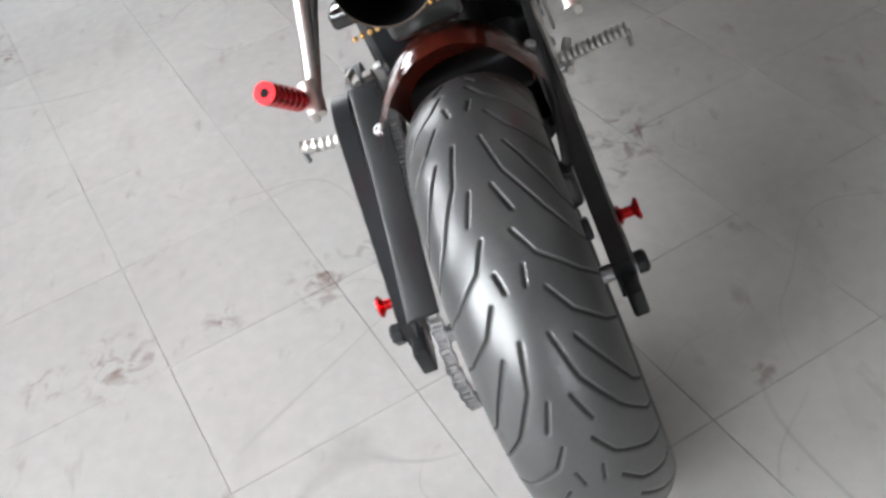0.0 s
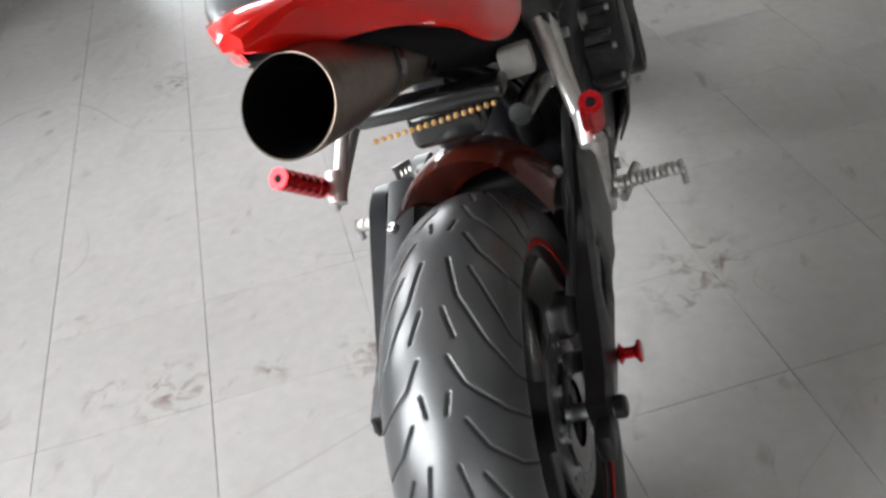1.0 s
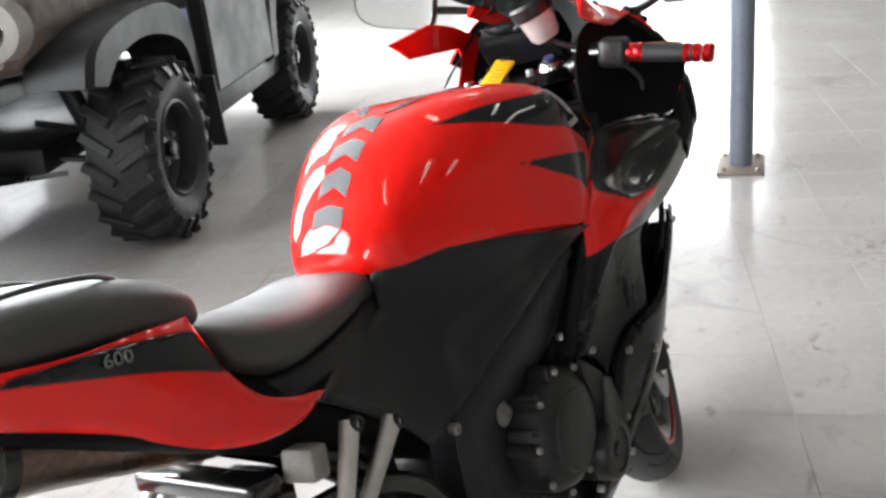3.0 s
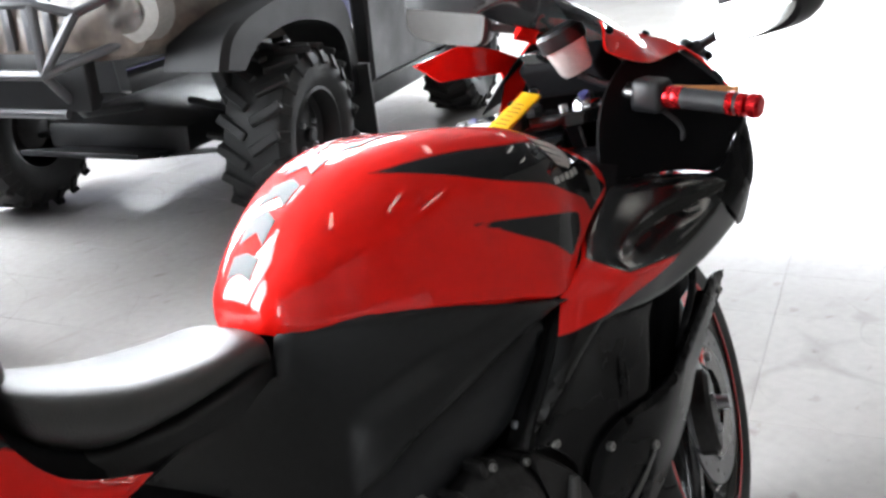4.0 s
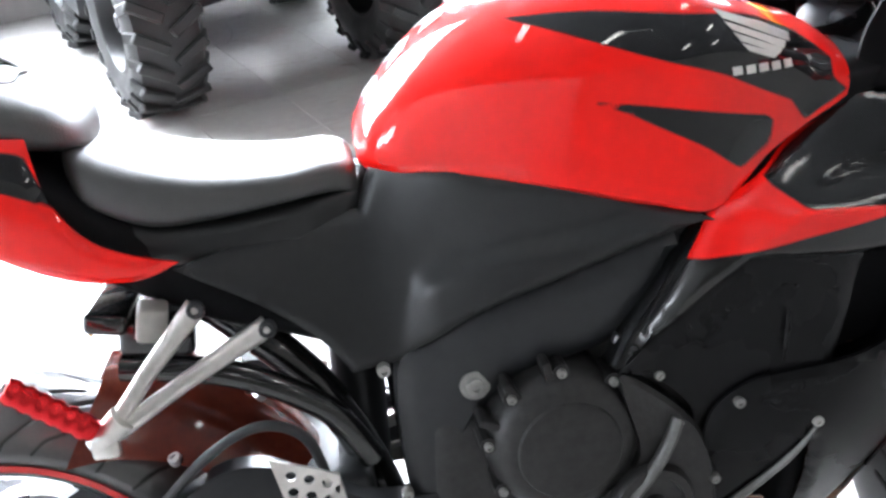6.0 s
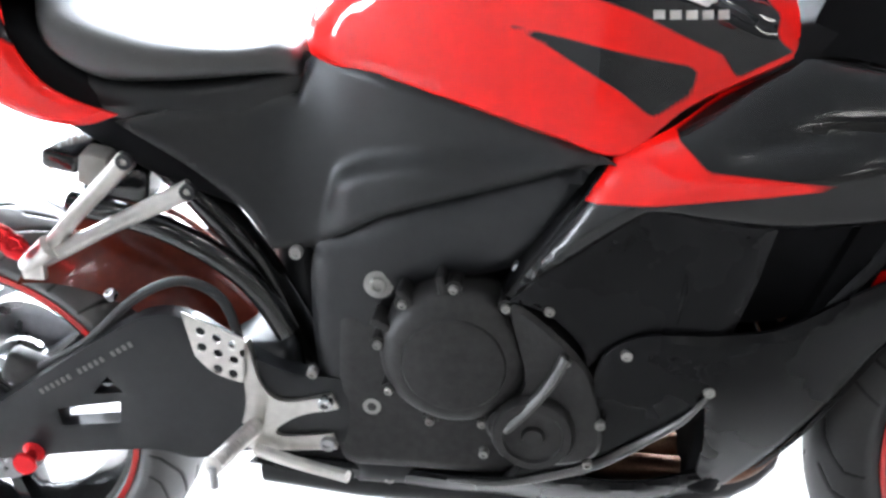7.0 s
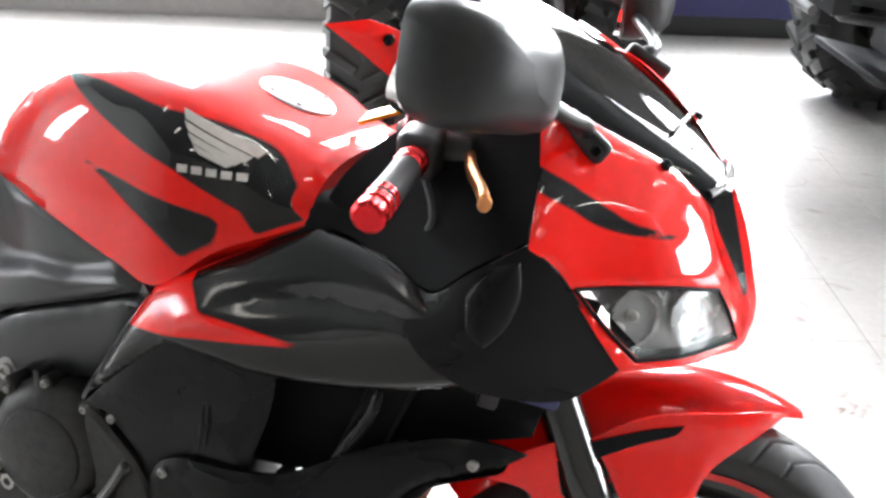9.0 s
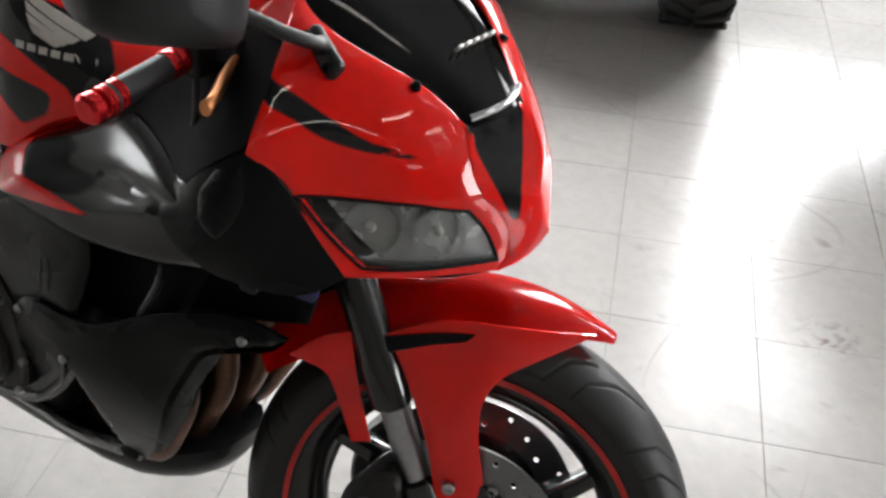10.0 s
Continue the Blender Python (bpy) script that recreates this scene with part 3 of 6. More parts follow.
def utility_vehicle():
    """Side-by-side vehicle: x ahead from the front axle, y to its left."""
    v = new("utility_vehicle")
    for x in (0.0, -1.92):
        for s in (-1, 1):
            offroad_wheel(v, x, 0.62 * s, s)
    part("chassis", block((2.5, 0.62, 0.10), Matrix.Translation((-1.05, 0, 0.36)), 0.02), M_utv, v)
    part("skid_plate", block((0.5, 0.5, 0.02), Matrix.Translation((0.18, 0, 0.30)) @ Matrix.Rotation(radians(-12), 4, "Y"), 0.004), M_frame, v)
    for s in (-1, 1):
        for z0, z1, dx in ((0.36, 0.31, 0.10), (0.36, 0.31, -0.12), (0.46, 0.40, 0.0)):
            bar(v, "suspension_arm", [(dx, 0.20 * s, z0), (dx * 0.3, 0.50 * s, z1)], 0.014, M_frame, False)
            bar(v, "suspension_arm", [(dx - 1.92, 0.20 * s, z0), (dx * 0.3 - 1.92, 0.50 * s, z1)], 0.014, M_frame, False)
        bm = tube([(0.02, 0.44 * s, 0.38), (0.0, 0.30 * s, 0.72)], 0.022, 10)
        tube([(0.02, 0.42 * s, 0.42), (0.005, 0.33 * s, 0.64)], 0.038, 12, True, bm)
        part("shock_absorber", bm, M_engine, v)
        arch = [(0.50, 0.66, 1), (0.44, 0.76), (0.28, 0.82), (0.0, 0.85), (-0.28, 0.83), (-0.46, 0.72), (-0.52, 0.45), (-0.53, 0.36, 1), (-0.46, 0.38, 1), (-0.41, 0.60), (-0.28, 0.70), (0.0, 0.75), (0.26, 0.72), (0.40, 0.64, 1)]
        part("front_fender", extrude(corners(arch, 5), 0.44 * s, 0.68 * s, 0.02), M_utv, v)
        part("mud_flap", block((0.02, 0.26, 0.30), Matrix.Translation((-0.50, 0.60 * s, 0.36)) @ Matrix.Rotation(radians(8), 4, "Y"), 0.004), M_rubber, v)
        rear = [(-1.62, 0.40, 1), (-1.66, 0.62), (-1.78, 0.84), (-2.1, 0.94), (-2.45, 0.90), (-2.62, 0.74, 1), (-2.56, 0.66, 1), (-2.42, 0.78), (-2.12, 0.82), (-1.88, 0.74), (-1.76, 0.58), (-1.72, 0.40, 1)]
        part("rear_fender", extrude([(p[0] + 0.23, p[1]) for p in corners(rear, 5)], 0.46 * s, 0.72 * s, 0.02), M_utv, v)
        door = [(-0.55, 0.42, 1), (-0.52, 0.80), (-0.44, 1.00, 1), (-1.0, 1.02), (-1.34, 0.98, 1), (-1.40, 0.70), (-1.42, 0.42, 1)]
        dr = part("door", extrude(corners(door, 5), 0.64 * s, 0.72 * s, 0.015), M_utv, v)
        part("door_panel", extrude([(p[0] * 0.9 - 0.105, 0.90 + (p[1] - 0.72) * 0.36) for p in corners(door, 5)], 0.715 * s, 0.735 * s, 0.006), M_camo, dr, "brown camouflage panel")
        part("rocker", block((1.05, 0.14, 0.10), Matrix.Translation((-1.08, 0.62 * s, 0.36)), 0.02), M_utv, v)
        bar(v, "cage_bar", [(-0.38, 0.60 * s, 0.98), (-0.62, 0.58 * s, 1.60), (-0.80, 0.56 * s, 1.86), (-1.4, 0.56 * s, 1.90), (-1.66, 0.58 * s, 1.60), (-1.72, 0.60 * s, 0.9)], 0.024, M_utv)
        lamp = part("headlight", lathe([(0.0001, 0.60), (0.05, 0.598), (0.062, 0.585), (0.066, 0.55), (0.05, 0.50)], 24, "x", (0, 0.40 * s, 0.86)), M_lens, v, "round clear headlight")
        part("reflector", lathe([(0.0001, 0.50), (0.03, 0.51), (0.06, 0.57)], 24, "x", (0, 0.40 * s, 0.86)), M_chrome, lamp)
        part("headlight_surround", moved(lathe([(0.068, 0.52), (0.068, 0.585), (0.10, 0.57), (0.11, 0.50)], 24, "x"), Matrix.Translation((0, 0.40 * s, 0.86)) @ Matrix.Diagonal((1, 1.25, 1, 1))), M_grey, lamp, "pale headlight surround")
    hood = []
    for x, w, z0, z1 in ((0.62, 0.30, 0.74, 0.86), (0.56, 0.46, 0.70, 0.95), (0.35, 0.52, 0.68, 1.02), (0.0, 0.52, 0.68, 1.10), (-0.35, 0.52, 0.66, 1.16), (-0.46, 0.52, 0.60, 1.16)):
        hood.append([(x, w * math.copysign(abs(math.cos(a)) ** 0.5, math.cos(a)), (z0 + z1) / 2 + (z1 - z0) / 2 * math.copysign(abs(math.sin(a)) ** 0.5, math.sin(a))) for a in np.linspace(0, math.tau, 28, False)])
    part("hood", loft(hood), M_camo, v, "brown camouflage hood")
    part("grille", block((0.06, 0.50, 0.22), Matrix.Translation((0.585, 0, 0.66)), 0.01), M_utv, v)
    for k in range(5):
        part("grille_slat", block((0.02, 0.03, 0.16), Matrix.Translation((0.63, -0.16 + 0.08 * k, 0.83)), 0.004), M_bar, v, "pale upright grille slat")
    bump = part("bumper", tube([(0.74, -0.30, 0.74), (0.78, -0.18, 0.56), (0.78, 0.18, 0.56), (0.74, 0.30, 0.74)], 0.018, 10), M_bar, v, "grey tubular bumper")
    for pts in ([(0.74, -0.30, 0.74), (0.80, -0.20, 0.78), (0.80, 0.20, 0.78), (0.74, 0.30, 0.74)], [(0.80, -0.20, 0.78), (0.78, -0.18, 0.56)], [(0.80, 0.20, 0.78), (0.78, 0.18, 0.56)], [(0.74, 0.30, 0.74), (0.60, 0.42, 0.80), (0.58, 0.44, 0.66), (0.78, 0.18, 0.56)], [(0.74, -0.30, 0.74), (0.60, -0.42, 0.80), (0.58, -0.44, 0.66), (0.78, -0.18, 0.56)], [(0.70, -0.18, 0.42), (0.70, 0.18, 0.42)], [(0.78, -0.18, 0.56), (0.60, -0.16, 0.40), (0.3, -0.16, 0.36)], [(0.78, 0.18, 0.56), (0.60, 0.16, 0.40), (0.3, 0.16, 0.36)]):
        part("bumper_bar", tube(pts, 0.016, 10), M_bar, bump)
    for o in (bump, *bump.children):
        o.data.transform(Matrix.Translation((-0.06, 0, 0.13)))
    part("cargo_bed", block((0.95, 1.24, 0.34), Matrix.Translation((-1.98, 0, 1.06)), 0.03), M_utv, v)
    part("seat_bench", block((0.55, 1.1, 0.16), Matrix.Translation((-1.25, 0, 0.80)), 0.05), M_seat, v)
    part("seat_back", block((0.14, 1.1, 0.55), Matrix.Translation((-1.56, 0, 1.10)) @ Matrix.Rotation(radians(-10), 4, "Y"), 0.05), M_seat, v)
    for x in (-0.80, -1.45):
        bar(v, "cage_bar", [(x, -0.56, 1.88), (x, 0.56, 1.88)], 0.022, M_utv, False)
    return tagged(v, "black and brown camouflage side-by-side off-road vehicle with a tubular bumper", "vehicle", "parked off-road vehicles")


utv = utility_vehicle()
utv.matrix_world = pose(2.07, 3.13, 0, 0, 0, 204.5) @ Matrix.Scale(1.12, 4)


def quad_bike():
    """Four-wheeled quad: x ahead from the front axle, y to its left."""
    v = new("quad_bike")
    for s in (-1, 1):
        offroad_wheel(v, 0.0, 0.45 * s, s, 0)
        offroad_wheel(v, -0.92, 0.45 * s, s)
        arch = [(0.36, 0.66, 1), (0.30, 0.80), (0.0, 0.86), (-0.30, 0.78), (-0.42, 0.52), (-0.46, 0.34, 1), (-0.86, 0.34, 1), (-0.92, 0.55), (-1.02, 0.76), (-1.30, 0.88), (-1.62, 0.82), (-1.72, 0.68, 1), (-1.60, 0.70), (-1.30, 0.78), (-1.08, 0.68), (-0.98, 0.42), (-0.90, 0.28, 1), (-0.42, 0.28, 1), (-0.34, 0.55), (-0.24, 0.70), (0.0, 0.76), (0.24, 0.72)]
        part("fender", extrude(corners(arch, 5), 0.18 * s, 0.60 * s, 0.02), M_utv, v)
        part("suspension_arm", tube([(0.06, 0.14 * s, 0.36), (0.0, 0.36 * s, 0.32)], 0.016, 8), M_frame, v)
        part("shock_absorber", tube([(0.02, 0.30 * s, 0.38), (0.0, 0.18 * s, 0.68)], 0.03, 10), M_engine, v)
        part("handlebar", tube(spline([(-0.42, 0.04 * s, 1.04), (-0.44, 0.18 * s, 1.10), (-0.54, 0.38 * s, 1.10)], 6, False), 0.013, 8), M_frame, v)
    body = []
    for x, w, z0, z1 in ((0.40, 0.14, 0.50, 0.72), (0.30, 0.20, 0.42, 0.90), (0.0, 0.20, 0.36, 0.96), (-0.40, 0.18, 0.34, 1.00), (-0.60, 0.17, 0.34, 0.88), (-1.2, 0.17, 0.36, 0.86), (-1.6, 0.16, 0.48, 0.88), (-1.66, 0.12, 0.56, 0.82)):
        body.append([(x, w * math.copysign(abs(math.cos(a)) ** 0.6, math.cos(a)), (z0 + z1) / 2 + (z1 - z0) / 2 * math.copysign(abs(math.sin(a)) ** 0.6, math.sin(a))) for a in np.linspace(0, math.tau, 24, False)])
    part("body", loft(body), M_utv, v)
    for x0, z in ((0.1, 0.93), (-1.35, 0.93)):
        rack = part("cargo_rack", tube(spline([(x0 - 0.22, -0.36, z), (x0 + 0.22, -0.36, z), (x0 + 0.22, 0.36, z), (x0 - 0.22, 0.36, z), (x0 - 0.22, -0.36, z)], 1, False), 0.011, 8), M_bar, v)
        for k in range(5):
            y = -0.24 + 0.12 * k
            part("rack_bar", tube([(x0 - 0.22, y, z), (x0 + 0.22, y, z)], 0.008, 8), M_bar, rack)
    part("front_guard", tube(spline([(0.40, -0.22, 0.60), (0.46, -0.2, 0.50), (0.46, 0.2, 0.50), (0.40, 0.22, 0.60)], 4, False), 0.015, 8), M_bar, v)
    for o in v.children_recursive:
        if not o.name.startswith(("tyre", "rim", "hub_cap", "wheel_nut", "brake_drum", "tread_lug")):
            o.data.transform(Matrix.Diagonal((0.71, 1, 1, 1)))
    return tagged(v, "black quad bike with chunky tyres and its front wheels turned", "vehicle", "parked off-road vehicles")


quad = quad_bike()
quad.matrix_world = pose(0.36, 2.70, 0, 0, 0, -69)

# ---- the motorcycle: x ahead of the rear axle, y to its left, z up from the ground, then leaned on its stand ----
LEAN = 10.82
bike = new("motorcycle")
bike.matrix_world = pose(0, 0, 0.09, -LEAN, 0, 0) @ pose(0, 0, -0.09)
tagged(bike, "red and black sports motorcycle leaning on its side stand", "motorcycle")


def pair(name, make, mat, label="", parent=None):
    """The same part on both sides: make(1) is the one on the +y side."""
    return [part(name, make(s), mat, parent or bike, label) for s in (-1, 1)]


# ---- wheels ----
def tread(R, W, grooves, pitch_count, seg_a, seg_c, mat, inner):
    """Road tyre of outer radius R and width W with cut grooves; a groove is a run of (arc, side) in metres."""
    phi = np.linspace(-1.32, 1.32, seg_c)
    half = W / 2
    rad = R - half * 0.92 * (1 - np.cos(phi)) * (1 - 0.06 * np.abs(np.sin(phi)))
    yy = half * np.sin(phi) / math.sin(1.32)
    arc = np.concatenate([[0], np.cumsum(np.hypot(np.diff(rad), np.diff(yy)))])
    arc -= arc[seg_c // 2]
    ang = np.linspace(0, math.tau, seg_a, False)
    pitch = math.tau * R / pitch_count
    s = (ang * R - 0.4575 + pitch) % pitch
    S, A = np.meshgrid(s, arc, indexing="ij")
    q = np.c_[S.ravel(), A.ravel()]
    d = np.full(len(q), 9.0)
    for side in (-1, 1):
        for g in grooves:
            for k in (-1, 0, 1):
                line = [(p[0] + k * pitch, side * (p[1] + max(0, p[1] - 0.04) * 0.35)) for p in g]
                d = np.minimum(d, edge_distance(line, q, False))
    d = d.reshape(S.shape) - 0.0022
    depth = np.clip(-d / 0.0012, 0, 1) * 0.004
    me = bpy.data.meshes.new("tyre")
    r2 = rad[None] - depth
    v = np.stack([r2 * np.cos(ang)[:, None], np.broadcast_to(yy, r2.shape), r2 * np.sin(ang)[:, None]], -1)
    i0 = np.arange(seg_a)
    a, b = np.meshgrid(i0, np.arange(seg_c - 1), indexing="ij")
    n = (a + 1) % seg_a
    quads = np.stack([a * seg_c + b, n * seg_c + b, n * seg_c + b + 1, a * seg_c + b + 1], -1).reshape(-1, 4)
    # side walls, down to the rim
    base = seg_a * seg_c
    side = []
    for end, sy in ((0, -1), (seg_c - 1, 1)):
        r0 = rad[end]
        for k, (rr, y2) in enumerate(((r0 - 0.012, half * 0.97), (R * (inner + 0.085), half * 0.86), (R * (inner + 0.025), half * 0.72), (R * inner, half * 0.66))):
            side.append((end, k, np.c_[rr * np.cos(ang), np.full(seg_a, sy * y2), rr * np.sin(ang)]))
    verts = [v.reshape(-1, 3)]
    faces = quads.tolist()
    for j, (end, k, ring) in enumerate(side):
        verts.append(ring)
        cur = base + j * seg_a + i0
        prev = i0 * seg_c + end if k == 0 else base + (j - 1) * seg_a + i0
        for x in range(seg_a):
            y = (x + 1) % seg_a
            f = [prev[x], prev[y], cur[y], cur[x]]
            faces.append([int(t) for t in (f if end else f[::-1])])
    me.from_pydata(np.concatenate(verts).tolist(), [], faces)
    me.polygons.foreach_set("use_smooth", [True] * len(me.polygons))
    at = me.attributes.new("mark", "FLOAT", "POINT")
    at.data.foreach_set("value", np.concatenate([d.ravel(), np.full(seg_a * len(side), 0.5)]))
    me.materials.append(mat)
    return me


REAR_GROOVES = [[(0, .016), (.023, .011)], [(.077, .016), (.133, .029), (.19, .056), (.23, .082), (.24, .1)], [(.148, .013), (.185, .026)], [(.207, .017), (.239, .034), (.272, .068), (.29, .1)], [(.278, .031), (.31, .048), (.338, .075), (.348, .1)], [(.09, .041), (.177, .078), (.19, .09)]]
FRONT_GROOVES = [[(0, .012), (.05, .024), (.09, .05), (.10, .075)], [(.09, .018), (.125, .036), (.15, .07)]]


def ring(name, r0, r1, y, thick, mat, parent, m, label="", seg=64):
    prof = [(r0, y - thick), (r1, y - thick), (r1, y + thick), (r0, y + thick)]
    return part(name, moved(lathe(prof, seg, "y", closed=True), m), mat, parent, label)


def brake_disc(name, r, y, parent, m):
    """Drilled steel disc: a ring with real holes."""
    n = 24
    a = [(r * math.cos(t), r * math.sin(t)) for t in np.linspace(0, math.tau, 72, False)]
    hs = [[(r * 0.66 * math.cos(t), r * 0.66 * math.sin(t)) for t in np.linspace(0, math.tau, 48, False)]]
    for k in range(n):
        t = math.tau * k / n
        rr = r * (0.77, 0.84, 0.91)[k % 3]
        hs.append([(rr * math.cos(t) + 0.0045 * math.cos(u), rr * math.sin(t) + 0.0045 * math.sin(u)) for u in np.linspace(0, math.tau, 8, False)])
    bm = panel(a, lambda x, z: np.full(len(x), y), 0.0045, 0.02, hs, 0.0)
    d = part(name, moved(bm, m), M_disc, parent, "drilled steel brake disc")
    bm = lathe([(r * 0.40, y - 0.006), (r * 0.68, y - 0.006), (r * 0.68, y + 0.001), (r * 0.40, y + 0.001)], 40, "y", closed=True)
    part("disc_carrier", moved(bm, m), M_gloss, d)
    for k in range(8):
        t = math.tau * (k + 0.5) / 8
        part("rivet", moved(bolt((r * 0.67 * math.cos(t), y - 0.003 if y < 0 else y + 0.003, r * 0.67 * math.sin(t)), (0, -1 if y < 0 else 1, 0), 0.008, 0.003), m), M_steel, d)
    return d


def wheel(name, R, W, m, grooves, pitches, rear):
    ratio = 0.685 if rear else 0.725
    rim_r = R * ratio
    prof = [(rim_r, -W * 0.36), (rim_r + 0.012, -W * 0.38), (rim_r + 0.012, -W * 0.345), (rim_r - 0.012, -W * 0.26), (rim_r - 0.022, -W * 0.1), (rim_r - 0.022, W * 0.1), (rim_r - 0.012, W * 0.26), (rim_r + 0.012, W * 0.345), (rim_r + 0.012, W * 0.38), (rim_r, W * 0.36), (rim_r - 0.03, W * 0.12), (rim_r - 0.034, 0), (rim_r - 0.03, -W * 0.12)]
    rim = part(name, moved(lathe(prof, 72, "y", closed=True), m), M_gloss, bike, "gloss black wheel rim with a thin red stripe")
    t = new("tyre", tread(R, W, grooves, pitches, 900 if rear else 700, 109 if rear else 81, M_tread if rear else M_tread_front, ratio - 0.01))
    t.data.transform(m)
    t.parent = rim
    tagged(t, "grey dusty tyre with cut grooves" if rear else "black tyre with cut grooves")
    for s in (-1, 1):
        ring("rim_stripe", rim_r + 0.0125, rim_r + 0.0205, s * W * 0.425, 0.0012, M_stripe, rim, m, "thin red rim stripe", 90)
    part("hub", moved(lathe([(0.03, -W * 0.42), (0.045, -W * 0.36), (0.05, -W * 0.1), (0.05, W * 0.1), (0.045, W * 0.36), (0.03, W * 0.42)], 32, "y"), m), M_gloss, rim)
    for k in range(3):
        a = math.tau * k / 3 + 0.4
        for da in (-0.16, 0.16):
            rings = []
            for f in np.linspace(0, 1, 7):
                rr = 0.04 + (rim_r - 0.055) * f
                an = a + da * (0.5 + 1.0 * f)
                w, h = 0.018 - 0.005 * f, W * (0.26 - 0.10 * f)
                c, s = math.cos(an), math.sin(an)
                rings.append([(rr * c - s * w * p, h * q, rr * s + c * w * p) for p, q in ((-1, -.6), (-.6, -1), (.6, -1), (1, -.6), (1, .6), (.6, 1), (-.6, 1), (-1, .6))])
            part("spoke", moved(loft(rings), m), M_gloss, rim)
    if rear:
        brake_disc("brake_disc", 0.112, -W * 0.44, rim, m)
        part("sprocket", moved(lathe([(0.045, W * 0.42), (0.10, W * 0.42), (0.104, W * 0.435), (0.10, W * 0.45), (0.045, W * 0.45)], 42, "y", closed=True), m), M_steel, rim, "steel chain sprocket")
    else:
        for s in (-1, 1):
            brake_disc("brake_disc", 0.160, s * W * 0.56, rim, m)
    return rim


M_stripe = material("red_rim_tape", (0.6, 0.015, 0.012), 0.35, coat=0.4, tone=0.1)
wheel("rear_wheel", 0.315, 0.174, pose(0, -0.005, 0.315), REAR_GROOVES, 8, True)

# steered front end: turned to the left about the raked fork
STEER = pose(1.452, 0.085, 0.335) @ Matrix.Rotation(radians(27), 4, "Z") @ Matrix.Rotation(radians(-5), 4, "X")
WHEEL = pose(1.474, 0.087, 0.334) @ Matrix.Rotation(radians(19), 4, "Z") @ Matrix.Rotation(radians(-6.5), 4, "X")
wheel("front_wheel", 0.330, 0.124, WHEEL, FRONT_GROOVES, 12, False)

# ---- tank ----
TANK_X = [0.498, 0.508, 0.53, 0.575, 0.64, 0.714, 0.796, 0.865, 0.93, 0.985, 1.02, 1.035]
TANK_TOP = [0.885, 0.905, 0.934, 0.979, 1.016, 1.034, 1.033, 1.020, 0.999, 0.979, 0.966, 0.955]
TANK_LOW = [0.862, 0.858, 0.853, 0.848, 0.840, 0.826, 0.806, 0.793, 0.843, 0.869, 0.885, 0.892]
TANK_HALF = [0.050, 0.070, 0.092, 0.118, 0.150, 0.176, 0.196, 0.208, 0.195, 0.180, 0.174, 0.168]


def along(xs, vals, x):
    """Smooth value at x in a table: cubic pieces whose slopes agree at the knots."""
    k, v = np.array(xs, float), np.array(vals, float)
    m = np.gradient(v, k)
    i = np.clip(np.searchsorted(k, x, "right") - 1, 0, len(k) - 2)
    h = k[i + 1] - k[i]
    t = np.clip((x - k[i]) / h, 0, 1)
    return v[i] * (1 + 2 * t) * (1 - t) ** 2 + m[i] * h * t * (1 - t) ** 2 + v[i + 1] * t * t * (3 - 2 * t) + m[i + 1] * h * t * t * (t - 1)


def tank_table(x):
    x = np.atleast_1d(np.array(x, float))
    return along(TANK_X, TANK_TOP, x), along(TANK_X, TANK_LOW, x), along(TANK_X, TANK_HALF, x), along([0.49, 0.65, 0.78, 0.875, 0.93, 0.97, 1.04], [0.82, 0.64, 0.45, 0.36, 0.44, 0.60, 0.85], x)


def tank_z(x, y):
    """Height of the tank's skin at x, y."""
    zt, zl, w, e = tank_table(x)
    u = np.clip(np.abs(y) / w, 0, 0.999)
    return zl + (zt - zl) * (1 - u ** (2 / e)) ** (e / 2)


def tank_body():
    xs = np.concatenate([np.linspace(0.498, 0.53, 8)[:-1], np.linspace(0.53, 1.035, 110)])
    zt, zl, w, e = tank_table(xs)
    rings = []
    th = np.linspace(0, math.pi, 97)
    for x, a, b, c, d in zip(xs, zt, zl, w, e):
        cs, sn = np.cos(th), np.sin(th)
        y = c * np.sign(cs) * np.abs(cs) ** d
        z = b + (a - b) * sn ** d
        r = [(x, q, p) for q, p in zip(y, z)]
        r += [(x, -c * 0.9, b - 0.012), (x, c * 0.9, b - 0.012)]
        rings.append(r)
    return loft(rings)


tank = part("fuel_tank", tank_body(), M_red, bike, "glossy red fuel tank with black graphics", angle=50)
spear = corners([(0.735, 0.919, 1), (0.805, 0.908), (0.872, 0.896), (0.929, 0.884, 1), (0.949, 0.857, 1), (0.896, 0.828, 1), (0.858, 0.858), (0.810, 0.884), (0.775, 0.903)], 5)
blade = corners([(0.66, 1.005, 1), (0.74, 1.008), (0.83, 0.999), (0.905, 0.990), (0.955, 0.973), (0.985, 0.957), (1.014, 0.931, 1), (1.013, 0.911), (1.030, 0.896, 1), (1.003, 0.884), (0.975, 0.870, 1), (0.957, 0.895, 1), (0.91, 0.917), (0.871, 0.936), (0.82, 0.952), (0.785, 0.964), (0.71, 0.991)], 5)
marks(tank, [spear, blade])

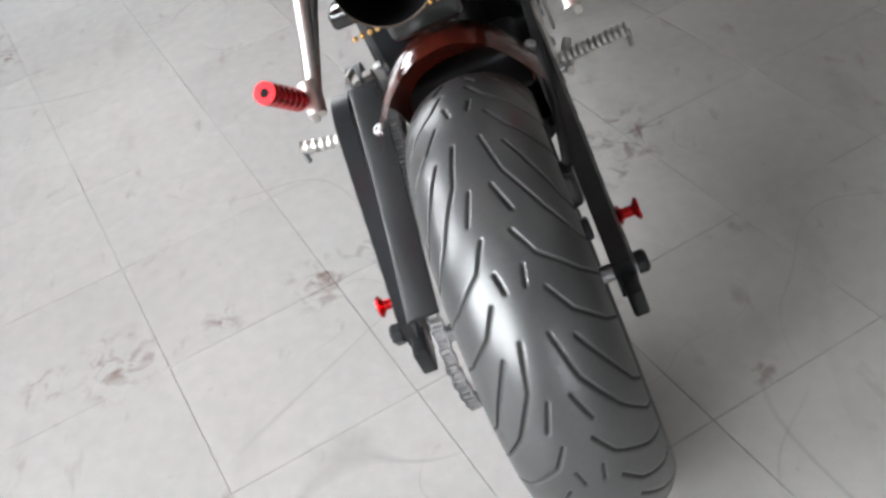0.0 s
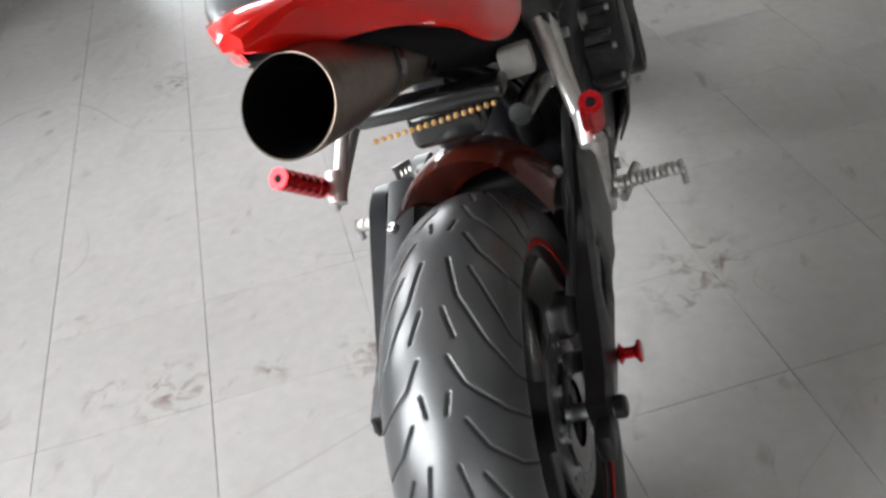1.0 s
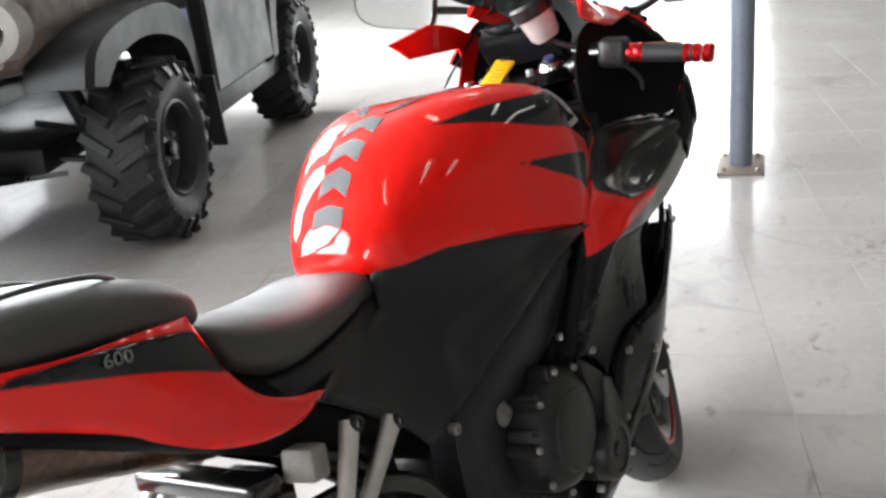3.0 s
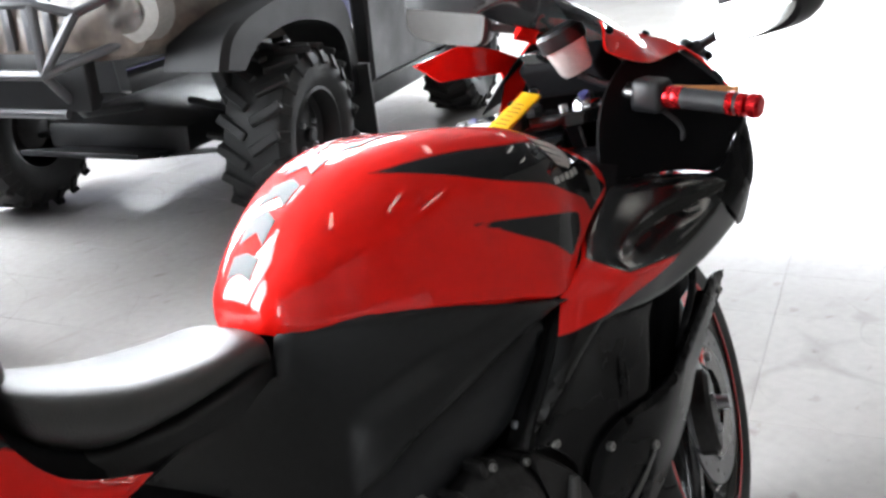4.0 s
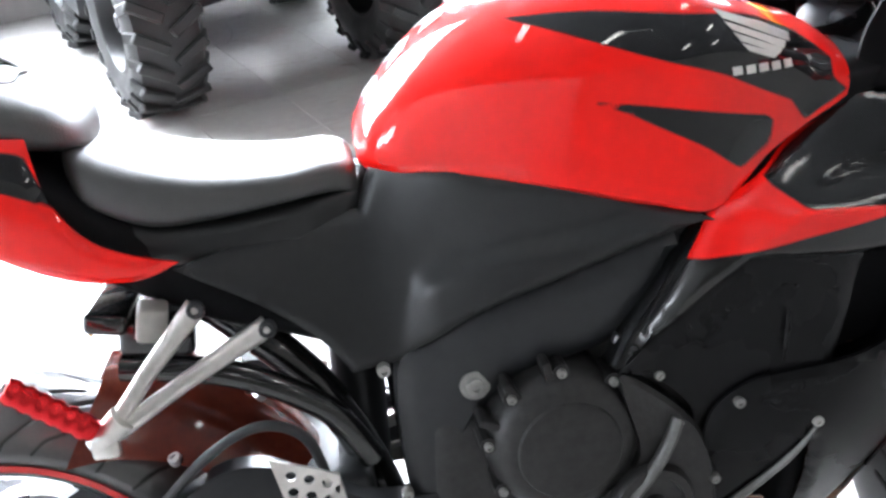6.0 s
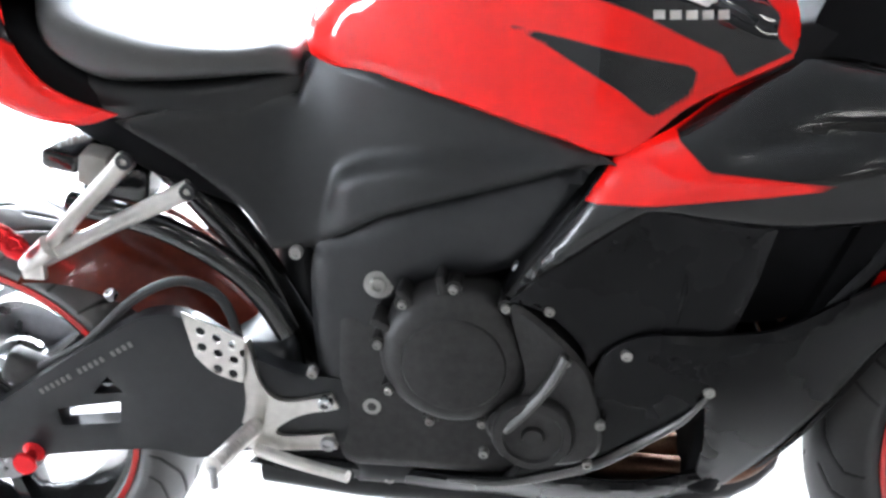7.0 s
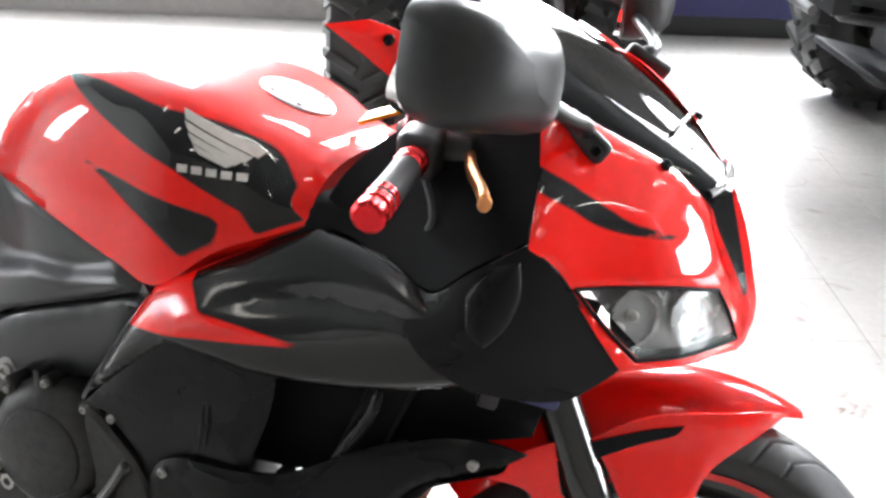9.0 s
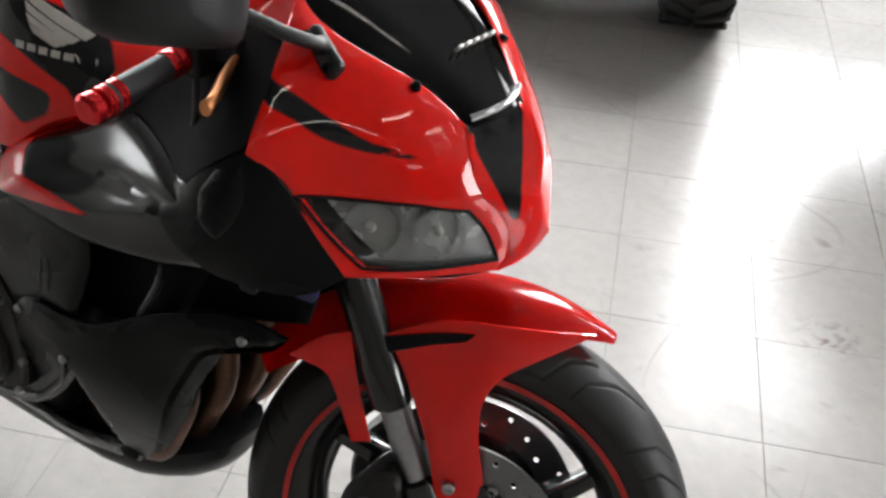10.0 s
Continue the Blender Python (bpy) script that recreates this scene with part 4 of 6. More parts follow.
# filler cap and its bolts on top of the tank
CAP = pose(0.925, 0, 1.0015, 0, 18, 0)
cap = part("filler_cap", moved(lathe([(0.050, -0.006), (0.050, 0.001), (0.046, 0.003), (0.03, 0.0035), (0.0001, 0.004)], 36, "z"), CAP), M_steel, bike, "round steel filler cap")
for k in range(6):
    a = math.tau * k / 6
    part("cap_bolt", bolt(CAP @ Vector((0.041 * math.cos(a), 0.041 * math.sin(a), 0.003)), CAP.to_3x3() @ Vector((0, 0, 1)), 0.004, 0.002), M_boltgrey, cap)


def on_tank(outline, lift=0.0015, cell=0.006):
    """A thin sticker on the tank: an outline in x and y."""
    bm = panel(outline, lambda x, y: tank_z(x, y) + lift, 0.001, cell, (), 0.0)
    for v in bm.verts:
        v.co = Vector((v.co.x, v.co.z, v.co.y))
    return bm


for x0, x1, w, notch in ((0.512, 0.530, 0.025, 0.004), (0.541, 0.566, 0.025, 0.012), (0.582, 0.612, 0.027, 0.014), (0.632, 0.664, 0.029, 0.018)):
    o = [(x0, -w), (x0 + notch, 0), (x0, w), (x1, w * 1.05), (x1 + notch * 0.9, 0), (x1, -w * 1.05)]
    part("tank_pad", on_tank(o), M_carbon, bike, "dark carbon-look chevron sticker")
for s in (-1, 1):
    part("tank_pad", on_tank([(0.682, s * 0.018), (0.700, s * 0.046), (0.760, s * 0.060), (0.712, s * 0.028)][::s]), M_carbon, bike, "dark carbon-look chevron sticker")

# ---- skins of the side panels (x, z, y), on the -y side ----
cover_skin = Skin([(0.50, 0.86, -0.066), (0.59, 0.85, -0.132), (0.70, 0.828, -0.168), (0.81, 0.80, -0.19), (0.86, 0.785, -0.206), (0.50, 0.79, -0.088), (0.30, 0.78, -0.122), (0.43, 0.66, -0.118), (0.52, 0.63, -0.13), (0.62, 0.69, -0.152), (0.75, 0.74, -0.172), (0.60, 0.77, -0.135), (0.70, 0.77, -0.165)])
frame_skin = Skin([(0.51, 0.51, -0.130), (0.58, 0.416, -0.132), (0.60, 0.60, -0.150), (0.77, 0.64, -0.168), (0.86, 0.775, -0.203), (0.52, 0.64, -0.138), (0.62, 0.695, -0.160), (0.75, 0.745, -0.180), (0.65, 0.28, -0.13), (0.52, 0.39, -0.128)])
upper_face = Skin([(0.854, 0.796, -0.205), (0.826, 0.743, -0.216), (0.755, 0.618, -0.207), (0.902, 0.826, -0.209), (0.948, 0.793, -0.250), (0.901, 0.751, -0.244), (1.083, 0.790, -0.255), (1.04, 0.894, -0.171), (0.95, 0.842, -0.190), (1.19, 0.82, -0.266), (1.10, 0.89, -0.195), (1.16, 0.882, -0.222), (1.21, 0.868, -0.245), (1.28, 0.83, -0.252)], 8e-5)
lower_face = Skin([(0.745, 0.604, -0.205), (0.82, 0.68, -0.224), (0.89, 0.743, -0.240), (1.01, 0.77, -0.251), (1.09, 0.79, -0.252), (1.19, 0.815, -0.255), (1.28, 0.82, -0.246), (1.36, 0.80, -0.205), (1.027, 0.704, -0.224), (0.995, 0.591, -0.226), (0.90, 0.68, -0.222), (0.87, 0.60, -0.212), (0.95, 0.65, -0.223), (1.13, 0.735, -0.235), (1.26, 0.775, -0.235), (1.35, 0.77, -0.198)], 2e-4)
lower_skin = Skin([(0.995, 0.597, -0.234), (1.026, 0.604, -0.236), (1.111, 0.648, -0.226), (1.189, 0.69, -0.214), (1.278, 0.690, -0.180), (1.313, 0.678, -0.172), (1.28, 0.648, -0.174), (1.237, 0.645, -0.188), (1.20, 0.62, -0.194), (1.165, 0.555, -0.182), (1.143, 0.515, -0.180), (1.118, 0.455, -0.166), (0.982, 0.527, -0.222), (0.75, 0.33, -0.160), (1.05, 0.35, -0.130), (0.50, 0.30, -0.120), (0.90, 0.33, -0.150), (0.75, 0.26, -0.100), (1.0, 0.29, -0.105), (0.85, 0.48, -0.196), (0.80, 0.40, -0.175), (0.87, 0.56, -0.215)], 3e-4)
front_skin = Skin([(1.185, 0.872, -0.228), (1.19, 0.83, -0.256), (1.262, 0.775, -0.236), (1.25, 0.903, -0.254), (1.306, 0.944, -0.246), (1.35, 0.896, -0.218), (1.408, 0.817, -0.170), (1.35, 0.768, -0.196), (1.25, 0.84, -0.262), (1.32, 0.84, -0.236)])
nose_skin = Skin([(1.25, 1.088, -0.120), (1.405, 1.010, -0.090), (1.439, 0.935, -0.105), (1.508, 0.826, -0.018), (1.408, 0.824, -0.182), (1.298, 1.0, -0.220), (1.285, 1.05, -0.175), (1.455, 0.962, -0.052), (1.500, 0.866, -0.014), (1.345, 0.902, -0.220), (1.40, 0.965, -0.138), (1.478, 0.886, -0.066), (1.46, 0.83, -0.120), (1.308, 0.945, -0.250), (1.37, 0.93, -0.180)])


def cover_face(x, z):
    """The side cover, with the raised knee panel under its arched edge."""
    x, z = np.atleast_1d(x).astype(float), np.atleast_1d(z).astype(float)
    a = np.clip((np.interp(x, [0.52, 0.545, 0.58, 0.65, 0.72, 0.80], [0.66, 0.738, 0.757, 0.776, 0.783, 0.806]) - z) / 0.030, 0, 1)
    b = np.clip((x - 0.512) / 0.055, 0, 1)
    return cover_skin(x, z) - 0.018 * a * a * (3 - 2 * a) * b * b * (3 - 2 * b)


def fairing_skin(x, z):
    """The upper cowl: a face that leans in towards the tank and one that drops inwards below the crease; a channel runs under the upper ridge."""
    x, z = np.atleast_1d(x).astype(float), np.atleast_1d(z).astype(float)
    u, w = upper_face(x, z), lower_face(x, z)
    k = 0.006
    h = np.clip(0.5 + 0.5 * (u - w) / k, 0, 1)
    y = w * (1 - h) + u * h + k * h * (1 - h)
    d = z - np.interp(x, [0.95, 1.07, 1.17, 1.25], [0.816, 0.842, 0.853, 0.850])
    fade = np.clip((x - 0.95) / 0.05, 0, 1) * np.clip((1.25 - x) / 0.04, 0, 1)
    return y + 0.008 * fade * np.exp(-((d + 0.014) / 0.009) ** 2)


TILT = 11.0


def twist(s):
    """The nose sits a little skew on its stay: the +y half stands higher."""
    return Matrix.Translation((0, 0, 0.95)) @ Matrix.Rotation(radians({1: TILT, 0: TILT / 2, -1: 0}[s]), 4, "X") @ Matrix.Translation((0, 0, -0.95)) @ Matrix.Translation({1: (0.008, 0.014, 0), 0: (0.002, 0.006, 0), -1: (0, 0, 0)}[s])


def skew(bm, k):
    """Roll of the front cowl about its middle height, growing forwards; k is 0 at the -y edge and 1 at the +y edge, or None to go by y."""
    for v in bm.verts:
        f = 0.5 + 0.5 * math.sin(math.pi / 2 * min(1, max(-1, v.co.y / 0.13))) if k is None else k
        g = min(1, max(0, (v.co.x - 1.16) / 0.19))
        a = radians((11 + 9 * g * g * (3 - 2 * g)) * f)
        y, z = v.co.y + 0.010 * f, v.co.z - 0.95
        v.co = (v.co.x + 0.008 * f, y * math.cos(a) - z * math.sin(a), 0.95 + y * math.sin(a) + z * math.cos(a))
    return bm


cover = corners([(0.512, 0.858, 1), (0.587, 0.850), (0.702, 0.832), (0.81, 0.802), (0.86, 0.782, 1), (0.835, 0.778), (0.746, 0.741), (0.618, 0.694), (0.55, 0.654), (0.515, 0.628, 1), (0.459, 0.620, 1), (0.427, 0.663), (0.362, 0.718), (0.280, 0.775, 1), (0.355, 0.788), (0.441, 0.800), (0.490, 0.803, 1), (0.500, 0.832)], 6)
pair("side_cover", lambda s: panel(cover, cover_face, 0.006, 0.007, (), 0.008, -s), M_plastic, "matt black side cover under the tank")
spar = corners([(0.862, 0.776, 1), (0.835, 0.772), (0.746, 0.736), (0.618, 0.689), (0.55, 0.649), (0.512, 0.622), (0.506, 0.51), (0.518, 0.40), (0.555, 0.275, 1), (0.648, 0.285, 1), (0.607, 0.383), (0.578, 0.432), (0.592, 0.516), (0.614, 0.565), (0.656, 0.598), (0.749, 0.628), (0.800, 0.668, 1), (0.828, 0.737)], 6)
pair("frame_spar", lambda s: panel(spar, frame_skin, 0.045, 0.014, (), 0.012, -s), M_frame, "satin black alloy frame spar")

# side fairing: upper cowl with the flash, recessed middle panel, lower cowl whose arm reaches forwards, a wide gap between them
M_fairing = two_tone("black_fairing_paint", (0.006, 0.006, 0.006), RED, (0.16, 0.2), (0.0, 0.6))
M_fairing.node_tree.nodes["Principled BSDF"].inputs["Specular IOR Level"].default_value = 0.5
M_cowl = material("satin_black_cowl", (0.005, 0.005, 0.0055), 0.26, bump=0.04, bump_scale=500, tone=0.2, spec=0.14)
upper = corners([(0.752, 0.616, 1), (0.803, 0.697), (0.828, 0.738), (0.858, 0.790, 1), (0.95, 0.842), (1.04, 0.894, 1), (1.10, 0.889), (1.16, 0.880), (1.225, 0.862, 1), (1.25, 0.82), (1.268, 0.776, 1), (1.19, 0.752), (1.11, 0.733), (1.03, 0.721), (0.96, 0.728), (0.895, 0.736, 1), (0.83, 0.681)], 6)
middle = corners([(0.755, 0.608, 1), (0.83, 0.688), (0.895, 0.744), (0.96, 0.738), (1.032, 0.730, 1), (1.020, 0.66), (0.993, 0.575, 1), (0.93, 0.560), (0.87, 0.552), (0.846, 0.52, 1), (0.838, 0.552), (0.80, 0.592)], 6)
lower = corners([(0.846, 0.47), (0.862, 0.545), (0.90, 0.582), (0.95, 0.592), (0.995, 0.597), (1.055, 0.611), (1.111, 0.643), (1.16, 0.668), (1.22, 0.688), (1.27, 0.688), (1.316, 0.679, 1), (1.28, 0.652), (1.243, 0.636), (1.203, 0.616), (1.168, 0.562), (1.143, 0.515), (1.114, 0.445), (1.085, 0.385), (1.050, 0.315, 1), (1.0, 0.285), (0.90, 0.266), (0.75, 0.254), (0.62, 0.260), (0.50, 0.268), (0.400, 0.285, 1), (0.43, 0.305), (0.55, 0.312), (0.68, 0.312), (0.752, 0.330, 1), (0.80, 0.40)], 6)
headers = corners([(0.815, 0.338, 1), (0.863, 0.360), (0.912, 0.404), (0.952, 0.450), (0.984, 0.488, 1), (0.993, 0.42), (0.996, 0.345, 1), (0.911, 0.325)], 5)
flash = [(0.850, 0.780), (0.875, 0.802), (0.906, 0.826), (0.948, 0.792), (1.086, 0.782), (0.955, 0.760), (0.899, 0.750), (0.822, 0.740)]
piping = [(0.864, 0.792), (0.95, 0.8410), (1.042, 0.8930), (1.046, 0.900), (0.945, 0.846), (0.85, 0.79)]
for ob in pair("upper_cowl", lambda s: panel(upper, fairing_skin, 0.005, 0.007, (), 0.010, -s), M_fairing, "glossy black upper cowl with a red flash and red piping"):
    marks(ob, [flash, piping])
pair("middle_panel", lambda s: panel(middle, lambda x, z: fairing_skin(x, z) + 0.007, 0.004, 0.010, (), 0.004, -s), M_cowl, "recessed black middle panel of the fairing")
pair("lower_cowl", lambda s: panel(lower, lower_skin, 0.006, 0.010, (headers,), 0.008, -s), M_cowl, "black lower cowl with a curved arm")


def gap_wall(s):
    """Duct wall set back in the gap of the fairing; its near-black colour stands in for shade."""
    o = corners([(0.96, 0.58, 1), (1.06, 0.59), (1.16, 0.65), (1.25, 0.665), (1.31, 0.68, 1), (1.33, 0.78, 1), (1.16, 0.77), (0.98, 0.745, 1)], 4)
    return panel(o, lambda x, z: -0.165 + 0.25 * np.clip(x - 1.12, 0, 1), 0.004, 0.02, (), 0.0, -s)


pair("duct_wall", gap_wall, M_dark, "duct wall in the fairing gap, near-black for the shade there")
pair("duct_strut", lambda s: tube(spline([(1.100, -s * -0.200, 0.622), (1.118, -s * -0.206, 0.655), (1.145, -s * -0.210, 0.700), (1.155, -s * -0.212, 0.738)], 5, False), [0.004] + [0.007] * 14 + [0.004], 10, True, None, 0.6), M_cowl, "black strut across the fairing gap")
pair("panel_rib", lambda s: tube([(0.938, -s * -0.221, 0.605), (0.942, -s * -0.222, 0.640), (0.943, -s * -0.222, 0.668)], [0.001, 0.0035, 0.001], 10, True, None, 0.5), M_cowl)
front_side = corners([(1.185, 0.872, 1), (1.215, 0.872), (1.25, 0.903), (1.306, 0.944, 1), (1.334, 0.916), (1.352, 0.891), (1.378, 0.855), (1.408, 0.815, 1), (1.35, 0.768), (1.262, 0.772, 1), (1.22, 0.80), (1.19, 0.83, 1)], 5)
pair("front_side_cowl", lambda s: panel(front_side, front_skin, 0.004, 0.010, (), 0.001, -s), M_cowl, "satin black side of the nose beside the headlight")
signal = corners([(1.250, 0.882, 1), (1.272, 0.913), (1.300, 0.926, 1), (1.305, 0.890), (1.295, 0.855), (1.276, 0.830, 1), (1.256, 0.850)], 5)


def signal_dome(s):
    c = np.mean(np.array(signal), 0)
    rings = []
    for k, d in ((1.0, -0.002), (0.97, 0.001), (0.85, 0.004), (0.6, 0.006), (0.3, 0.007), (0.02, 0.0072)):
        q = c + (np.array(signal) - c) * k
        rings.append([(x, -s * (y - d), z) for (x, z), y in zip(q, front_skin(q[:, 0], q[:, 1]))])
    return loft(rings, True, False)


pair("turn_signal", signal_dome, M_cowl, "smoked flush turn signal")
part("wire_connector", block((0.05, 0.02, 0.02), pose(1.315, -0.150, 0.748, 0, 10, 20), 0.004), M_blue, bike, "blue wire connector")
part("wire_connector", block((0.022, 0.02, 0.02), pose(1.268, -0.180, 0.745, 0, 10, 20), 0.004), M_plastic, bike)


def rear_edge(s):
    rows = []
    for x, z in spline([(0.858, 0.786), (0.828, 0.738), (0.803, 0.697), (0.775, 0.655), (0.752, 0.614)], 5, False):
        y = float(fairing_skin(x, z)[0]) + 0.008
        rows.append([(x + dx, -s * (y + dy), z) for dx, dy in ((0.006, -0.001), (-0.002, 0.002), (-0.007, 0.010), (-0.009, 0.034))])
    bm = loft(rows, False, False)
    bmesh.ops.solidify(bm, geom=bm.faces, thickness=0.002)
    return bm


for ob in pair("cowl_edge", rear_edge, M_fairing, "glossy folded rear edge of the upper cowl"):
    marks(ob, [])
keel = []
for x, w, z, deep in ((0.42, 0.112, 0.285, 0.055), (0.55, 0.112, 0.272, 0.055), (0.75, 0.100, 0.262, 0.055), (0.92, 0.104, 0.272, 0.055), (1.0, 0.106, 0.292, 0.058), (1.05, 0.106, 0.318, 0.064), (1.085, 0.090, 0.330, 0.062), (1.110, 0.066, 0.334, 0.048), (1.122, 0.036, 0.332, 0.026)):
    keel.append([(x, w * math.cos(a), z - deep * math.sin(a) ** 0.7) for a in np.linspace(0.001, math.pi - 0.001, 17)] + [(x, -w * 0.97, z + 0.006), (x, w * 0.97, z + 0.006)])
part("belly_pan", loft(keel), M_plastic, bike)
for x, z in ((0.982, 0.521), (1.024, 0.318), (0.888, 0.560), (0.60, 0.290), (1.262, 0.662)):
    for s in (-1, 1):
        part("fairing_bolt", bolt((x, s * (abs(float(lower_skin(x, z)[0])) + 0.001), z), (0, s, 0), 0.0065, 0.004), M_boltgrey, bike)


def front_lip(s):
    rows = []
    for x, z in spline([(1.28, 0.650), (1.243, 0.636), (1.203, 0.616), (1.168, 0.562), (1.143, 0.515), (1.114, 0.445), (1.085, 0.385), (1.050, 0.318)], 5, False):
        y = float(lower_skin(x, z)[0])
        rows.append([(x + dx, -s * (y + dy), z) for dx, dy in ((-0.004, 0.001), (0.006, 0.004), (0.012, 0.016), (0.012, 0.034), (0.008, 0.050))])
    bm = loft(rows, False, False)
    bmesh.ops.solidify(bm, geom=bm.faces, thickness=0.003)
    return bm


pair("cowl_lip", front_lip, M_cowl, "rounded front lip of the lower cowl")
# light trim on the seam of the lower cowl
for s in (-1, 1):
    run = [(x, s * (abs(float(lower_skin(x, z)[0])) + 0.003), z) for x, z in (tuple(q) for q in spline([(0.980, 0.512), (0.958, 0.468), (0.912, 0.418), (0.863, 0.373), (0.801, 0.343), (0.740, 0.324), (0.68, 0.314)], 6, False))]
    part("seam_trim", tube(run, [0.002 + 0.0045 * math.sin(math.pi * i / (len(run) - 1)) for i in range(len(run))], 8), M_engine_edge, bike, "pale edge of the lower cowl")

# ---- nose, lamps and screen ----
M_lampbody = material("grey_lamp_body", (0.30, 0.30, 0.30), 0.25, 0.6, tone=0.3, tone_scale=30)
nose = corners([(1.245, 1.086, 1), (1.32, 1.054), (1.405, 1.011), (1.455, 0.964, 1), (1.474, 0.920), (1.500, 0.866), (1.511, 0.830), (1.510, 0.804, 1), (1.46, 0.810), (1.404, 0.812, 1), (1.350, 0.890), (1.332, 0.918), (1.306, 0.940, 1), (1.299, 1.0), (1.283, 1.052, 1)], 6)
lamp_o = corners([(1.350, 0.898, 1), (1.40, 0.897), (1.442, 0.893), (1.478, 0.882, 1), (1.493, 0.850), (1.506, 0.818, 1), (1.477, 0.819), (1.416, 0.823, 1), (1.392, 0.849), (1.37, 0.874)], 6)
stripe = corners([(1.280, 1.020, 1), (1.323, 1.000), (1.355, 0.980), (1.385, 0.961), (1.414, 0.950), (1.442, 0.938, 1), (1.415, 0.943), (1.383, 0.949), (1.356, 0.959), (1.327, 0.978), (1.280, 1.000, 1)], 5)
for ob, s in zip(pair("nose_cowl", lambda s: panel(nose, nose_skin, 0.004, 0.007, (lamp_o,) if s < 0 else (), 0.004, -s), M_red, "glossy red nose cowl with a black stripe"), (-1, 1)):
    marks(ob, [stripe])
    if s > 0:
        bm = bmesh.new()
        bm.from_mesh(ob.data)
        skew(bm, 1).to_mesh(ob.data)
        bm.free()
# darker than the other plastics: shade inside the nose is put into this colour
M_cavity = material("cavity_shade_liner", (0.0025, 0.0025, 0.003), 0.7, bump=0.2, bump_scale=200, tone=0.3, spec=0.08)
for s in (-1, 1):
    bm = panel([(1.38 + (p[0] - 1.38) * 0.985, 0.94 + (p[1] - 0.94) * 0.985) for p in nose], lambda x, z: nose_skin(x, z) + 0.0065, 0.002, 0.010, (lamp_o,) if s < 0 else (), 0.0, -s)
    part("nose_liner", skew(bm, 1) if s > 0 else bm, M_cavity, bike, "near-black liner for the shade inside the nose cowl")
for s in (-1,):
    back = part("headlight", panel([(1.43 + (p[0] - 1.43) * 1.02, 0.858 + (p[1] - 0.858) * 1.02) for p in lamp_o], lambda x, z: nose_skin(x, z) + 0.038, 0.003, 0.012, (), 0.0, -s), M_lampbody, bike, "clear headlight with bright reflector bowls in a dark body")
    lens = part("lens", panel(lamp_o, lambda x, z: nose_skin(x, z) + 0.003, 0.002, 0.012, (), 0.0, -s), M_lens, back, "clear lens")
    lens.visible_shadow = False
    for cx, cz, r in ((1.404, 0.860, 0.034), (1.456, 0.855, 0.032)):
        yb = float(nose_skin(cx, cz)[0]) + 0.030
        m = Matrix.Translation((cx, -s * yb, cz)) @ Vector((0.75, s * 0.66, 0.05)).to_track_quat("Z", "Y").to_matrix().to_4x4()
        bowl = part("reflector", moved(lathe([(r, 0.004), (r * 0.98, 0.0), (r * 0.7, -0.012), (r * 0.25, -0.018), (0.0001, -0.018)], 28, "z"), m), M_chrome, back, "bright reflector bowl")
        part("bulb", moved(lathe([(0.006, -0.018), (0.006, 0.0), (0.0001, 0.006)], 12, "z"), m), M_grey, bowl)
    part("lamp_rim", tube([(p[0], -s * (float(nose_skin(p[0], p[1])[0]) + 0.001), p[1]) for p in lamp_o + lamp_o[:1]], 0.002, 8), M_dark, back)
    for o in (back, *back.children_recursive):
        o.data.transform(twist(s))
# front of the nose between the two halves: red, with a black wedge below the screen
bridge = []
for x, z in spline([(1.450, 0.974), (1.462, 0.945), (1.474, 0.920), (1.487, 0.893), (1.500, 0.866), (1.511, 0.830), (1.510, 0.806)], 4, False):
    a = Vector((x, float(nose_skin(x, z)[0]) + 0.001, z))
    b = Vector((x, -float(nose_skin(x, z)[0]) - 0.001, z))
    bridge.append([a.lerp(b, t) + Vector((0.004 * math.sin(math.pi * t), 0, 0)) for t in np.linspace(-0.02, 1.02, 25)])
bm = loft(bridge, False, False)
n = 25
for q, v in enumerate(bm.verts):
    f = (q % n) / (n - 1)
    a = radians(20 * f)
    y, z = v.co.y + 0.010 * f, v.co.z - 0.95
    v.co = (v.co.x + 0.008 * f, y * math.cos(a) - z * math.sin(a), 0.95 + y * math.sin(a) + z * math.cos(a))
bmesh.ops.solidify(bm, geom=bm.faces, thickness=0.003)
front = part("nose_front", bm, M_red, bike, "red front of the nose with a black wedge")
marks(front, [[(-0.060, 0.99), (-0.040, 0.935), (-0.004, 0.862), (0.008, 0.862), (0.040, 0.935), (0.060, 1.0)]], (1, 2))
part("nose_chin", skew(loft([[(x, w * math.cos(a), 0.797 - 0.010 * math.sin(a)) for a in np.linspace(0, math.tau, 20, False)] for x, w in ((1.38, 0.15), (1.43, 0.12), (1.47, 0.07), (1.495, 0.025))]), None), M_gloss, bike)

screen_rows = []
for x, z, w, fall, wide, left in ((1.105, 1.182, 0.110, 1.5, 1.0, 0.030), (1.14, 1.170, 0.126, 1.4, 1.05, 0.026), (1.20, 1.141, 0.133, 1.22, 1.14, 0.020), (1.28, 1.098, 0.122, 1.06, 1.22, 0.015), (1.36, 1.052, 0.102, 1.0, 1.24, 0.014), (1.42, 1.016, 0.080, 1.0, 1.24, 0.013), (1.466, 0.982, 0.055, 1.0, 1.22, 0.012)):
    right = 0.040 * (w / 0.135) * fall
    screen_rows.append([(x - 0.024 * abs(t) ** 2.2, w * t * (wide if t > 0 else 1), z - (left * t ** 3 if t > 0 else right * abs(t) ** 3)) for t in np.linspace(-1, 1, 25)])
